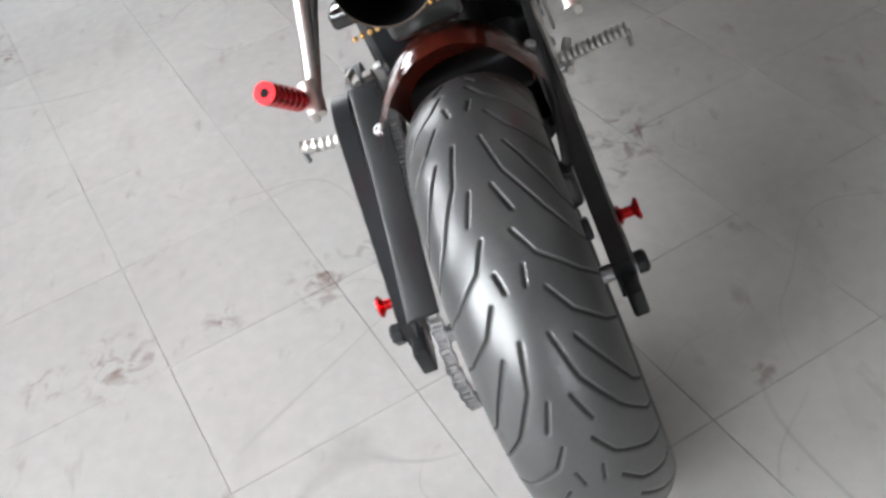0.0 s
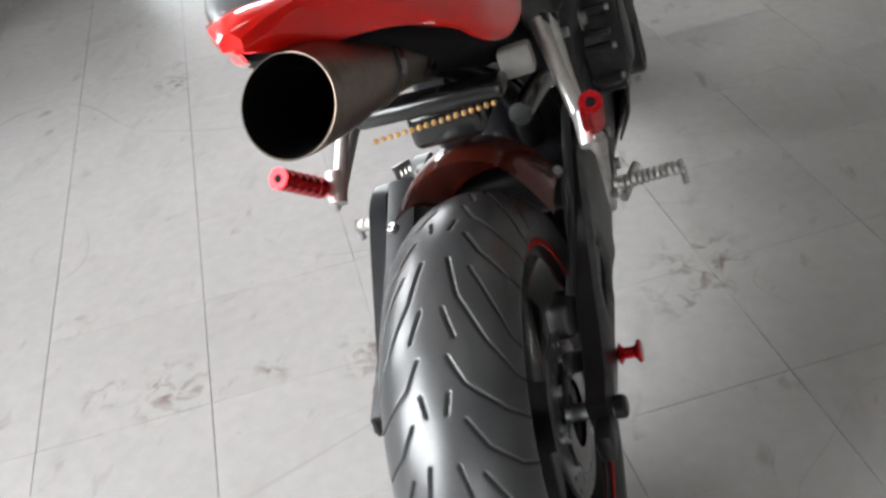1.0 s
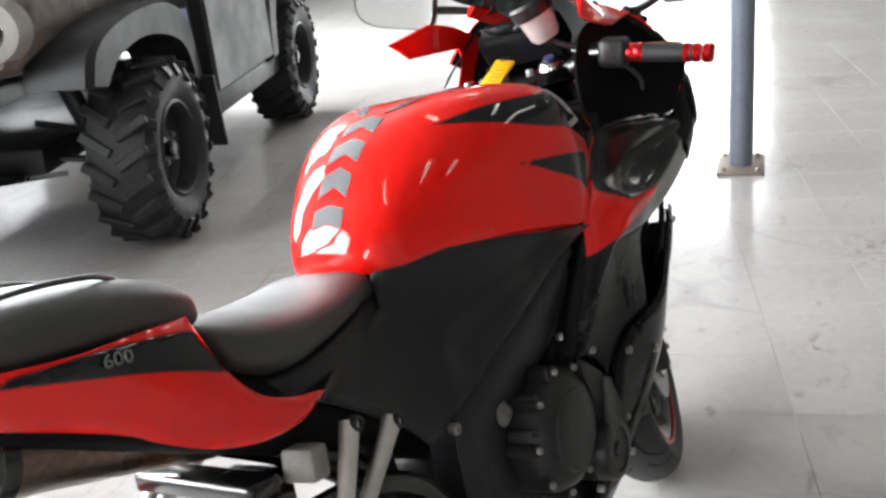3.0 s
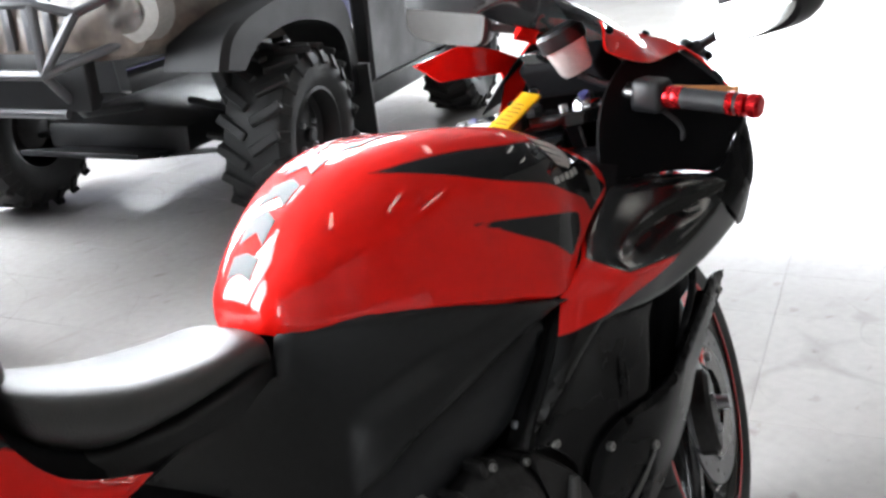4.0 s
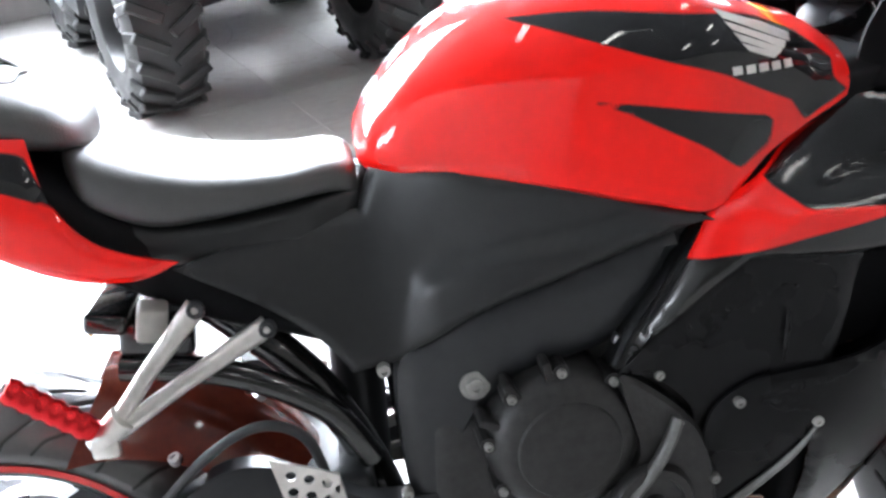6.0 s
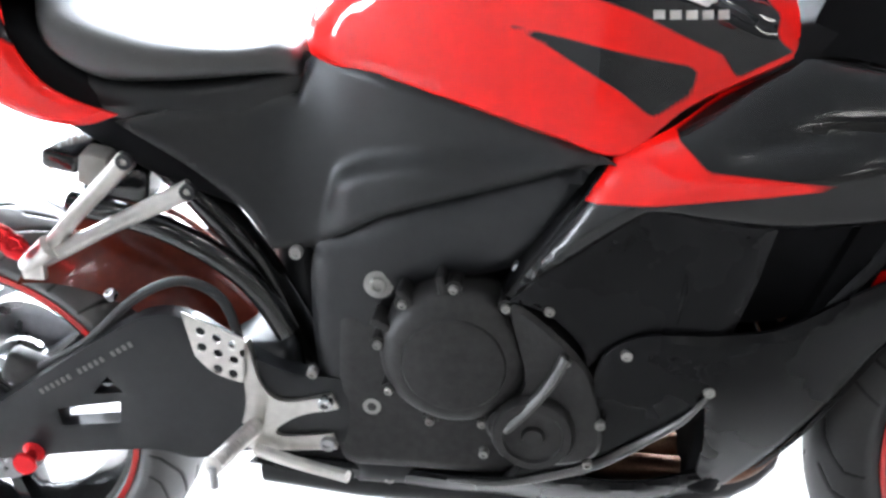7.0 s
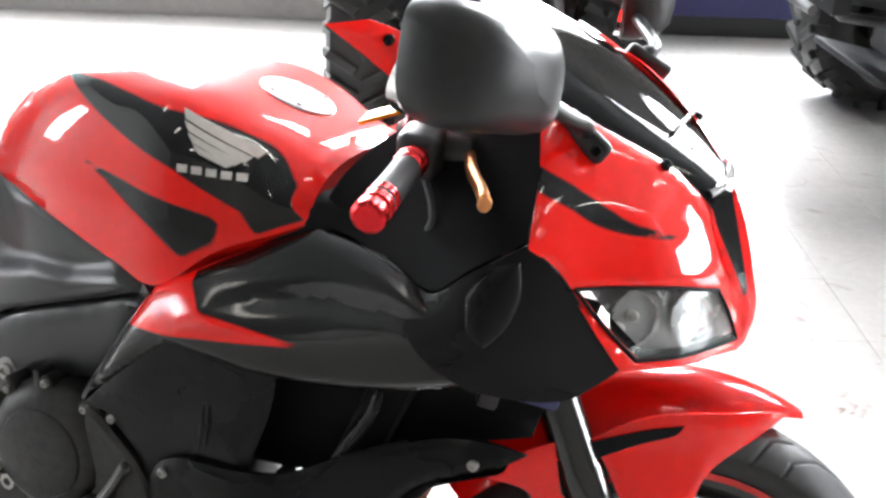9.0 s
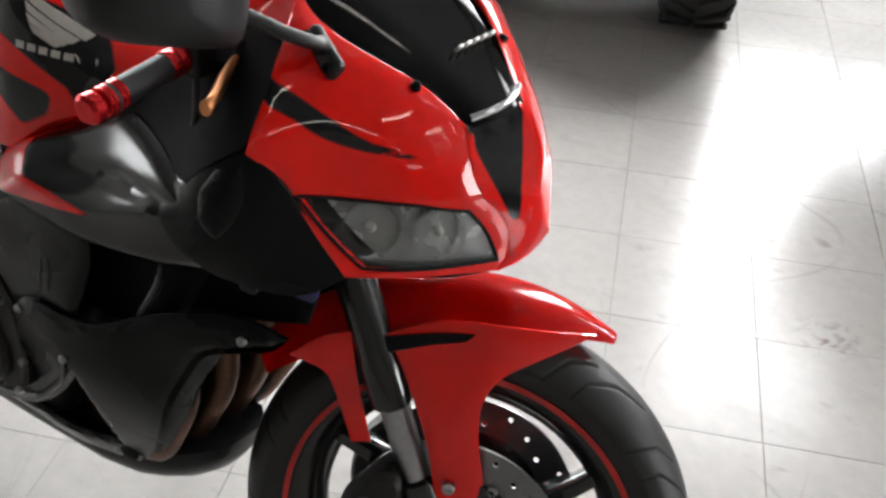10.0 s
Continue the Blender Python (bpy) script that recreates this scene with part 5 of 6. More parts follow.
screen_rows = [[tuple(v) for v in r] for r in zip(*[spline(c, 4, False) for c in zip(*screen_rows)])]
bm = loft(screen_rows, False, False)
bmesh.ops.solidify(bm, geom=bm.faces, thickness=0.003)
screen = part("windscreen", skew(bm, None), M_smoke, bike, "dark smoked windscreen")
rim = [[Vector(r[-1]) + Vector(q) for q in ((0, -0.003, 0.003), (0, 0.004, 0.003), (0, 0.011, -0.004), (0, 0.015, -0.022), (0, 0.011, -0.022), (0, -0.003, -0.002))] for r in screen_rows[11:]]
part("screen_rim", skew(loft(rim), None), M_red, screen, "red cowl edge along the screen")
part("screen_foot", skew(tube([Vector(v) + Vector((0.002, 0, 0.003)) for v in screen_rows[-2][3:-3]], 0.0045, 10), None), M_chrome, screen, "bright clear lower edge of the screen")
for x, z, y in ((1.256, 1.083, 0.122), (1.403, 1.011, 0.094)):
    for s in (-1, 1):
        part("screen_screw", skew(bolt((x, s * y, z + 0.002), (0.3, s * 0.6, 0.7), 0.006, 0.003), max(0, s)), M_dark, screen)

for k in range(5):
    part("screen_mark", skew(block((0.004, 0.010, 0.010), pose(1.395 + 0.002 * k, 0.005 + 0.014 * k, 1.041, 0, 40, 0), 0.001), 0.55), M_decal, screen, "pale bar in place of lettering")
# inner fairing, dash and the brackets behind the screen
inner_skin = Skin([(1.04, 0.895, -0.165), (1.10, 0.892, -0.187), (1.16, 0.884, -0.216), (1.21, 0.872, -0.243), (1.25, 0.903, -0.250), (1.30, 0.95, -0.246), (1.29, 1.03, -0.175), (1.12, 1.02, -0.12), (1.06, 0.96, -0.14), (1.2, 1.06, -0.12), (1.2, 1.0, -0.165)])
INNER = {-1: [(1.04, 0.897, 1), (1.10, 0.893), (1.16, 0.885), (1.21, 0.874), (1.25, 0.906), (1.304, 0.946, 1), (1.296, 1.0), (1.281, 1.052, 1), (1.2, 1.055), (1.12, 1.01), (1.065, 0.955)], 1: [(1.18, 0.954, 1), (1.24, 0.953), (1.304, 0.946, 1), (1.296, 1.0), (1.281, 1.052, 1), (1.22, 1.055), (1.20, 1.01)]}
pair("inner_fairing", lambda s: moved(panel(corners(INNER[s], 5), inner_skin, 0.004, 0.015, (), 0.0, -s), twist(s)), M_cavity, "inner fairing panel, near-black for the shade behind the screen")
WING = {-1: [(1.095, 1.078, 1), (1.050, 1.116, 1), (1.085, 1.124, 1), (1.15, 1.104), (1.20, 1.088), (1.25, 1.084), (1.283, 1.052, 1), (1.21, 1.046), (1.155, 1.050)], 1: [(1.062, 1.102, 1), (1.115, 1.120, 1), (1.20, 1.098), (1.283, 1.066, 1), (1.262, 1.02), (1.225, 0.965, 1), (1.203, 0.972, 1), (1.226, 1.03), (1.220, 1.058, 1), (1.165, 1.062), (1.105, 1.066, 1)]}
WING_SKIN = {-1: Skin([(1.095, 1.078, -0.165), (1.050, 1.116, -0.200), (1.085, 1.124, -0.170), (1.17, 1.096, -0.148), (1.246, 1.088, -0.12), (1.283, 1.052, -0.176), (1.155, 1.05, -0.18)]), 1: Skin([(1.062, 1.102, -0.215), (1.115, 1.12, -0.155), (1.283, 1.066, -0.150), (1.225, 0.965, -0.175), (1.105, 1.066, -0.205), (1.22, 1.058, -0.165)])}
pair("screen_wing", lambda s: panel(corners(WING[s], 5), WING_SKIN[s], 0.004, 0.008, (), 0.002, -s), M_red, "red cowl edge beside the screen")
part("wing_screw", bolt((1.108, -0.163, 1.106), (-0.2, -0.7, 0.7), 0.006, 0.003), M_dark, bike)
dash = part("instrument_panel", block((0.06, 0.17, 0.07), pose(1.245, 0.03, 1.045, 0, -32, 0), 0.012, 3), M_dark, bike, "black instrument panel")
part("dash_glass", block((0.004, 0.13, 0.05), pose(1.213, 0.03, 1.063, 0, -32, 0), 0.001), M_smoke, dash)

# ---- bars, clamps and forks, turned with the wheel ----
part("top_clamp", extrude(corners([(1.095, -0.01), (1.125, -0.06), (1.172, -0.096), (1.222, -0.072), (1.205, 0.03), (1.18, 0.13), (1.14, 0.19), (1.095, 0.17), (1.085, 0.08)], 4), 0.968, 0.992, 0.003), M_gloss, bike, "black top fork clamp")
for ob in [o for o in bike.children if o.name.startswith("top_clamp")]:
    ob.data.transform(Matrix(((1, 0, 0, 0), (0, 0, 1, 0), (0, 1, 0, 0), (0, 0, 0, 1))))
FORK_TOP = {-1: (1.186, -0.046, 0.972), 1: (1.130, 0.150, 0.952)}
FORK_LOW = {-1: (1.457, 0.016, 0.370), 1: (1.408, 0.198, 0.370)}
for s in (-1, 1):
    a, b = Vector(FORK_TOP[s]), Vector(FORK_LOW[s])
    d = (b - a).normalized()
    leg = part("fork_leg", tube([a - d * 0.02, a + d * 0.05, a + d * 0.40, a + d * 0.405, a + d * 0.475, a + d * 0.48], [0.026, 0.028, 0.028, 0.030, 0.030, 0.026], 24), M_gloss, bike, "black upper fork tube")
    part("fork_slider", tube([a + d * 0.475, b - d * 0.06], 0.0215, 24), M_steel, leg, "bright steel fork slider")
    part("fork_foot", tube([b - d * 0.07, b - d * 0.065, b - d * 0.02, b + d * 0.03], [0.023, 0.029, 0.029, 0.022], 20), M_gloss, leg)
    part("fork_nut", tube([a - d * 0.040, a - d * 0.038, a - d * 0.030, a - d * 0.015], [0.012, 0.018, 0.024, 0.026], 20), M_chrome, leg, "polished fork top nut")
    part("fork_adjuster", tube([a - d * 0.046, a - d * 0.037], 0.009, 12), M_blue, leg, "blue adjuster screw")
part("lower_clamp", block((0.07, 0.26, 0.045), pose(1.225, 0.045, 0.80, 0, 24, 24), 0.012, 3), M_gloss, bike)
part("steering_nut", lathe([(0.020, 0.984), (0.020, 0.996), (0.014, 0.999), (0.0001, 0.999)], 6, "z", (1.155, 0.055, 0.006)), M_steel, bike)

BARS = {-1: ((1.160, -0.150, 1.006), (1.177, -0.346, 0.966)), 1: ((1.05, 0.16, 0.975), (0.955, 0.275, 0.915))}
for s in (-1, 1):
    a, b = (Vector(q) for q in BARS[s])
    d = (b - a).normalized()
    n = (b - a).length
    hb = part("handlebar", tube([Vector(FORK_TOP[s]) + Vector((0, 0, -0.005)), a, a + d * 0.02], [0.02, 0.016, 0.016], 16), M_gloss, bike, "black clip-on handlebar")
    part("grip", tube([a + d * q for q in np.linspace(0.055, n - 0.03, 30)], [0.0150 + 0.0009 * (i % 2) for i in range(30)], 20), M_rubber, hb, "black rubber grip")
    for q, w in ((0.068, 0.030), (n - 0.044, 0.012), (n - 0.028, 0.012)):
        c = a + d * q
        part("grip_ring", tube([c - d * w * 0.5, c - d * w * 0.4, c - d * w * 0.1, c, c + d * w * 0.1, c + d * w * 0.4, c + d * w * 0.5], [0.0150, 0.0168, 0.0168, 0.0156, 0.0168, 0.0168, 0.0150], 24), M_anod, hb, "red anodised grip ring")
    part("bar_end", tube([b - d * 0.018, b - d * 0.015, b - d * 0.004, b], [0.0150, 0.0172, 0.0172, 0.013], 24), M_anod, hb, "red anodised bar end")
    part("switch_box", block((0.045, 0.05, 0.05), Matrix.Translation(a + d * 0.03) @ d.to_track_quat("Y", "Z").to_matrix().to_4x4(), 0.010, 3), M_plastic, hb)
    lv = spline([a + d * 0.0 + Vector((0.045, 0, -0.002)), a + d * 0.05 + Vector((0.062, 0, -0.004)), a + d * 0.09 + Vector((0.082, 0, -0.004)), a + d * 0.118 + Vector((0.092, 0, -0.004))], 6, False)
    part("lever", tube(lv, [0.0085] * (len(lv) - 3) + [0.007, 0.010, 0.008], 12, True, None, 0.75), M_gold, hb, "gold anodised lever with a round end")
    part("lever_perch", block((0.055, 0.045, 0.03), Matrix.Translation(a + Vector((0.028, 0, 0))), 0.008, 3), M_plastic, hb)
res = part("brake_reservoir", moved(lathe([(0.0001, 0.0), (0.016, 0.0), (0.020, 0.006), (0.024, 0.034)], 28, "z"), pose(1.138, -0.072, 1.050, -12, -14, 0) @ Matrix.Scale(1.38, 4)), M_fluid, bike, "milky brake fluid reservoir with a black lid")
part("lid", moved(lathe([(0.0265, 0.034), (0.0275, 0.038), (0.0275, 0.050), (0.024, 0.054), (0.0001, 0.054)], 28, "z"), pose(1.138, -0.072, 1.050, -12, -14, 0) @ Matrix.Scale(1.38, 4)), M_plastic, res)
part("reservoir_arm", tube([(1.138, -0.072, 1.046), (1.145, -0.10, 1.03), (1.165, -0.140, 1.01)], 0.006, 10), M_frame, res)
part("brake_hose", tube(spline([(1.20, -0.14, 0.985), (1.24, -0.19, 0.95), (1.27, -0.12, 0.86), (1.26, -0.02, 0.74), (1.36, 0.0, 0.55)], 8, False), 0.0055, 10), M_rubber, bike)
part("throttle_cable", tube(spline([(1.165, -0.18, 0.985), (1.19, -0.205, 0.93), (1.12, -0.15, 0.87), (1.02, -0.08, 0.86)], 8, False), 0.004, 8), M_rubber, bike)
# near-black filler blocks: the shade behind the clamps is in their colour
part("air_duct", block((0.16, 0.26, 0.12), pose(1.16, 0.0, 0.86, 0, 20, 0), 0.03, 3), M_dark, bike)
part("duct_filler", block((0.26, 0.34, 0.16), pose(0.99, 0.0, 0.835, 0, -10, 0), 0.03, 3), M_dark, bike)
part("head_stock", tube([(1.10, 0.0, 0.96), (1.21, 0.03, 0.74)], 0.045, 20), M_frame, bike)

tag_up = Vector((0.094, -0.004, 0.039)).normalized()
tag_face = tag_up.cross(Vector((0.5, -0.8, 0.0))).normalized()
TAG = Matrix.Translation((1.062, 0.008, 1.006)) @ Matrix((tag_face, tag_up.cross(tag_face), tag_up)).transposed().to_4x4()
tag = part("key_tag", block((0.006, 0.036, 0.108), TAG, 0.002), M_yellow, bike, "yellow plastic key tag with faint lines")
for k in range(6):
    part("tag_line", block((0.0068, 0.022 - 0.004 * (k % 3), 0.0025), TAG @ Matrix.Translation((0, 0, -0.032 + 0.0105 * k)), 0), M_amber, tag)
ring_o = [(1.120 + 0.013 * math.cos(a), 0.010, 1.024 + 0.013 * math.sin(a)) for a in np.linspace(0, math.tau, 20)]
part("key_ring", tube(ring_o, 0.0016, 6), M_chrome, tag, "bright key ring")
part("hose_clip", block((0.018, 0.02, 0.012), pose(1.165, -0.05, 0.985, 10, 20, 0), 0.003), M_chrome, bike, "bright hose clip")
for dy in (-0.03, 0.03):
    part("clamp_bolt", bolt((1.150 - dy * 0.4, dy * 2 + 0.05, 0.993), (0, 0, 1), 0.007, 0.006), M_boltgrey, bike)
key = part("ignition_switch", lathe([(0.022, 0.975), (0.022, 1.0), (0.017, 1.006), (0.0001, 1.006)], 24, "z", (1.085, 0.030, 0)), M_plastic, bike, "round black ignition switch with the key in it")
part("key", block((0.03, 0.006, 0.02), pose(1.085, 0.030, 1.012, 0, 0, 30), 0.002), M_dark, key)

# ---- mirrors ----
for s in (-1, 1):
    c = Vector((1.272, s * 0.335, 1.112))
    rings = []
    for x, k in ((-0.034, 0.90), (-0.030, 0.985), (-0.018, 1.0), (0.004, 0.97), (0.024, 0.86), (0.038, 0.66), (0.046, 0.36), (0.048, 0.06)):
        rings.append([(x, 0.086 * k * math.copysign(abs(math.cos(a)) ** 0.5, math.cos(a)), 0.054 * k * math.copysign(abs(math.sin(a)) ** 0.55, math.sin(a)) + 0.010 * math.cos(a) * s) for a in np.linspace(0, math.tau, 40, False)])
    m = Matrix.Translation(c) @ pose(0, 0, 0, 4 * s, -1, 20 * s)
    mir = part("mirror", moved(loft(rings), m), M_plastic, bike, "black rounded mirror on a stalk")
    # the glass is set a little steeper than its shell
    glass = [[(-0.0350 + x + (0.45 if s < 0 else 0.12) * q[2], q[1] * 0.93, q[2] * 0.93) for q in rings[1]] for x in (0.0, 0.012)]
    part("mirror_glass", moved(loft(glass), m), M_mirror, mir, "mirror glass")
    arm = spline([(1.322, s * 0.160, 1.046), (1.330, s * 0.182, 1.054), (1.315, s * 0.215, 1.066), (1.285, s * 0.26, 1.088)], 6, False)
    part("mirror_arm", tube(arm, [0.011] * 4 + [0.008] * (len(arm) - 4), 12), M_plastic, mir)
    part("mirror_foot", block((0.062, 0.016, 0.026), pose(1.326, s * 0.160, 1.040, 10 * s, 32, 14 * s), 0.007, 3), M_plastic, mir)
    for q in (-0.022, 0.022):
        part("foot_bolt", bolt(pose(1.326, s * 0.160, 1.040, 10 * s, 32, 14 * s) @ Vector((q, s * 0.010, 0)), (0, s, 0.2), 0.006, 0.004), M_dark, mir)
    for o in (mir, *mir.children_recursive):
        far = not o.name.startswith(("mirror_foot", "foot_bolt", "mirror_arm"))
        for v in o.data.vertices:
            f = 1.0 if far else min(1, max(0, (abs(v.co.y) - 0.17) / 0.09))
            p = twist(s) @ v.co
            if s > 0 and f < 1:
                r = radians(20)
                y, z = v.co.y + 0.010, v.co.z - 0.95
                q = Vector((v.co.x + 0.008, y * math.cos(r) - z * math.sin(r), 0.95 + y * math.sin(r) + z * math.cos(r)))
                p = q.lerp(p, f)
            v.co = p

# ---- front fender ----
def fender_body():
    rings = []
    for a in np.radians(np.linspace(-52, 29, 40)):
        t = (math.degrees(a) + 52) / 81
        R = 0.380 - 0.010 * max(0, t - 0.6)
        w = 0.076 * (1 if t < 0.72 else 1 - 1.15 * (t - 0.72) ** 1.3 * 3.4)
        w = max(w, 0.008)
        sag = 0.075 * min(1, 0.4 + 1.5 * t) * (1 if t < 0.55 else 1 - 0.9 * (t - 0.55) / 0.45)
        row = []
        for u in np.linspace(-1, 1, 21):
            drop = (abs(u) ** 2.6) * sag
            row.append(((R - drop) * math.sin(a), w * (u if abs(u) < 0.75 else math.copysign(0.75 + 0.25 * (abs(u) - 0.75) / 0.25, u)), (R - drop) * math.cos(a)))
        rings.append(row)
    bm = loft(rings, False, False)
    bmesh.ops.solidify(bm, geom=bm.faces, thickness=0.003)
    return bm


fender = part("front_fender", moved(fender_body(), STEER), M_red, bike, "glossy red front fender")
marks(fender, [])
for s in (-1, 1):
    leg = corners([(-0.125, 0.305, 1), (-0.05, 0.338), (0.06, 0.345), (0.150, 0.338, 1), (0.085, 0.303), (0.038, 0.272), (0.018, 0.235), (0.020, 0.18), (0.042, 0.09), (0.044, 0.0, 1), (0.0, -0.005, 1), (-0.028, 0.09), (-0.045, 0.15), (-0.073, 0.215), (-0.103, 0.272)], 5)
    part("fender_leg", moved(panel(leg, lambda x, z: -0.0785 - 0.010 * np.sin(np.clip((0.29 - z) / 0.27, 0, 1) * 3.1) + 2.0 * np.clip(x - 0.01, 0, 1) ** 2, 0.004, 0.012, (), 0.003, -s), STEER), M_red, fender, "red leg of the fender")
    rearleg = corners([(-0.250, 0.250, 1), (-0.21, 0.285), (-0.17, 0.300, 1), (-0.155, 0.235), (-0.124, 0.140, 1), (-0.15, 0.135, 1), (-0.178, 0.20), (-0.20, 0.235)], 5)
    part("fender_leg", moved(panel(rearleg, lambda x, z: np.full(len(x), -0.080), 0.004, 0.012, (), 0.003, -s), STEER), M_red, fender, "red leg of the fender")
    part("fender_bolt", moved(bolt((-0.008, s * 0.094, 0.10), (0, s, 0), 0.009, 0.005), STEER), M_steel, fender)
    slot = corners([(-0.125, 0.304, 1), (-0.06, 0.321), (-0.010, 0.329, 1), (-0.022, 0.316), (-0.062, 0.304), (-0.118, 0.282, 1)], 5)
    # flat near-black patch: the slot's shade is painted, nothing is cut
    part("fender_slot", moved(panel(slot, lambda x, z: np.full(len(x), -0.0815), 0.002, 0.012, (), 0.0, -s), STEER), M_dark, fender, "near-black patch for the shaded slot in the fender side")
    cal = part("brake_caliper", moved(extrude(corners([(-0.155, -0.02), (-0.15, 0.05), (-0.11, 0.10), (-0.075, 0.10), (-0.07, 0.04), (-0.09, -0.02), (-0.12, -0.05)], 4), s * 0.055, s * 0.10, 0.008), STEER), M_engine, bike, "dark radial brake caliper")
    for q in ((-0.12, 0.06), (-0.12, 0.0)):
        part("caliper_bolt", moved(bolt((q[0], s * 0.102, q[1]), (0, s, 0), 0.008, 0.005), STEER), M_steel, cal)
part("axle", moved(tube([(0, -0.115, 0), (0, 0.115, 0)], 0.014, 16), STEER), M_steel, bike)

# ---- seats and tail ----
seat_rows = []
for x, w, zt, zb in ((0.178, 0.070, 0.915, 0.872), (0.20, 0.102, 0.910, 0.840), (0.26, 0.115, 0.890, 0.812), (0.33, 0.112, 0.872, 0.812), (0.41, 0.097, 0.864, 0.818), (0.46, 0.082, 0.866, 0.820), (0.485, 0.072, 0.860, 0.815), (0.494, 0.060, 0.848, 0.812)):
    h = (zt - zb) / 2
    seat_rows.append([(x, w * math.copysign(abs(math.cos(a)) ** 0.62, math.cos(a)), zb + h + h * math.copysign(abs(math.sin(a)) ** 0.62, math.sin(a))) for a in np.linspace(0, math.tau, 40, False)])
seat_rows = [[tuple(v) for v in r] for r in zip(*[spline(c, 5, False) for c in zip(*seat_rows)])]
part("rider_seat", loft(seat_rows), M_seat, bike, "black grained vinyl rider seat")
base_rows = []
for x, w, z0, z1 in ((0.20, 0.085, 0.78, 0.85), (0.26, 0.100, 0.755, 0.825), (0.34, 0.100, 0.75, 0.82), (0.42, 0.088, 0.755, 0.825), (0.49, 0.068, 0.77, 0.835), (0.505, 0.05, 0.79, 0.835)):
    base_rows.append([(x, w * math.copysign(abs(math.cos(a)) ** 0.5, math.cos(a)), (z0 + z1) / 2 + (z1 - z0) / 2 * math.copysign(abs(math.sin(a)) ** 0.5, math.sin(a))) for a in np.linspace(0, math.tau, 32, False)])
part("seat_base", loft(base_rows), M_plastic, bike)
pil = []
for x, w, zt, zb in ((-0.185, 0.025, 1.014, 1.000), (-0.16, 0.050, 1.020, 0.992), (-0.08, 0.086, 1.027, 0.955), (0.0, 0.102, 1.020, 0.932), (0.07, 0.108, 1.007, 0.922), (0.13, 0.105, 0.988, 0.912), (0.175, 0.092, 0.966, 0.905), (0.198, 0.066, 0.945, 0.905), (0.206, 0.03, 0.928, 0.908)):
    h = (zt - zb) / 2
    pil.append([(x, w * math.copysign(abs(math.cos(a)) ** 0.7, math.cos(a)), zb + h + h * math.copysign(abs(math.sin(a)) ** 0.7, math.sin(a))) for a in np.linspace(0, math.tau, 40, False)])
pil = [[tuple(v) for v in r] for r in zip(*[spline(c, 5, False) for c in zip(*pil)])]
pillion = part("pillion_seat", loft(pil), M_seat, bike, "black vinyl pillion seat")
part("seat_seam", tube(spline([(-0.165, -0.038, 1.013), (-0.08, -0.064, 1.021), (0.0, -0.074, 1.021), (0.08, -0.072, 1.006), (0.130, -0.045, 0.986), (0.135, 0.0, 0.990), (0.130, 0.045, 0.986), (0.08, 0.072, 1.006), (0.0, 0.074, 1.021), (-0.08, 0.064, 1.021), (-0.165, 0.038, 1.013)], 8, False), 0.003, 8), M_seat, pillion)

tail_skin = Skin([(-0.232, 1.005, -0.010), (-0.17, 1.0, -0.048), (-0.09, 0.965, -0.090), (0.0, 0.93, -0.116), (0.12, 0.90, -0.128), (0.10, 0.84, -0.125), (0.25, 0.80, -0.136), (0.30, 0.77, -0.134), (0.0, 0.88, -0.103), (-0.17, 0.962, -0.036), (0.15, 0.930, -0.110)])
tail_o = corners([(-0.235, 1.012, 1), (-0.17, 1.008), (-0.09, 0.978), (0.0, 0.957), (0.08, 0.946), (0.152, 0.934, 1), (0.165, 0.872), (0.193, 0.828), (0.230, 0.805), (0.288, 0.786, 1), (0.243, 0.772), (0.18, 0.778), (0.12, 0.802), (0.074, 0.832), (0.03, 0.866), (-0.08, 0.926), (-0.17, 0.962), (-0.228, 0.995, 1)], 6)
flash600 = corners([(-0.097, 0.968, 1), (0.03, 0.950), (0.10, 0.935), (0.150, 0.920, 1), (0.168, 0.872), (0.197, 0.836, 1), (0.17, 0.862), (0.10, 0.897), (0.02, 0.928)], 5)
for ob in pair("tail_cowl", lambda s: panel(tail_o, tail_skin, 0.004, 0.008, (), 0.006, -s), M_red, "glossy red tail cowl with a black flash"):
    marks(ob, [flash600])
top = []
for x, w, z in ((-0.238, 0.010, 1.010), (-0.215, 0.026, 1.014), (-0.18, 0.044, 1.010), (-0.14, 0.058, 0.998)):
    top.append([(x, w * t, z + 0.008 * (1 - t * t)) for t in np.linspace(-1, 1, 11)] + [(x, w, z - 0.007), (x, -w, z - 0.007)])
part("tail_tip", loft(top), M_red, bike, "pointed red tip of the tail")
for ob in [o for o in bike.children_recursive if o.type == "MESH" and o.data.materials and o.data.materials[0] == M_red and "mark" not in o.data.attributes]:
    marks(ob, [])
under = []
for x, w, z0, z1 in ((-0.195, 0.016, 0.972, 0.988), (-0.12, 0.050, 0.925, 0.955), (0.0, 0.082, 0.862, 0.918), (0.15, 0.10, 0.775, 0.90), (0.30, 0.10, 0.69, 0.80), (0.46, 0.085, 0.62, 0.78), (0.52, 0.08, 0.56, 0.76)):
    under.append([(x, w * math.copysign(abs(math.cos(a)) ** 0.6, math.cos(a)), (z0 + z1) / 2 + (z1 - z0) / 2 * math.copysign(abs(math.sin(a)) ** 0.6, math.sin(a))) for a in np.linspace(0, math.tau, 24, False)])
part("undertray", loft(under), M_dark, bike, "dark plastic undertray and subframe")


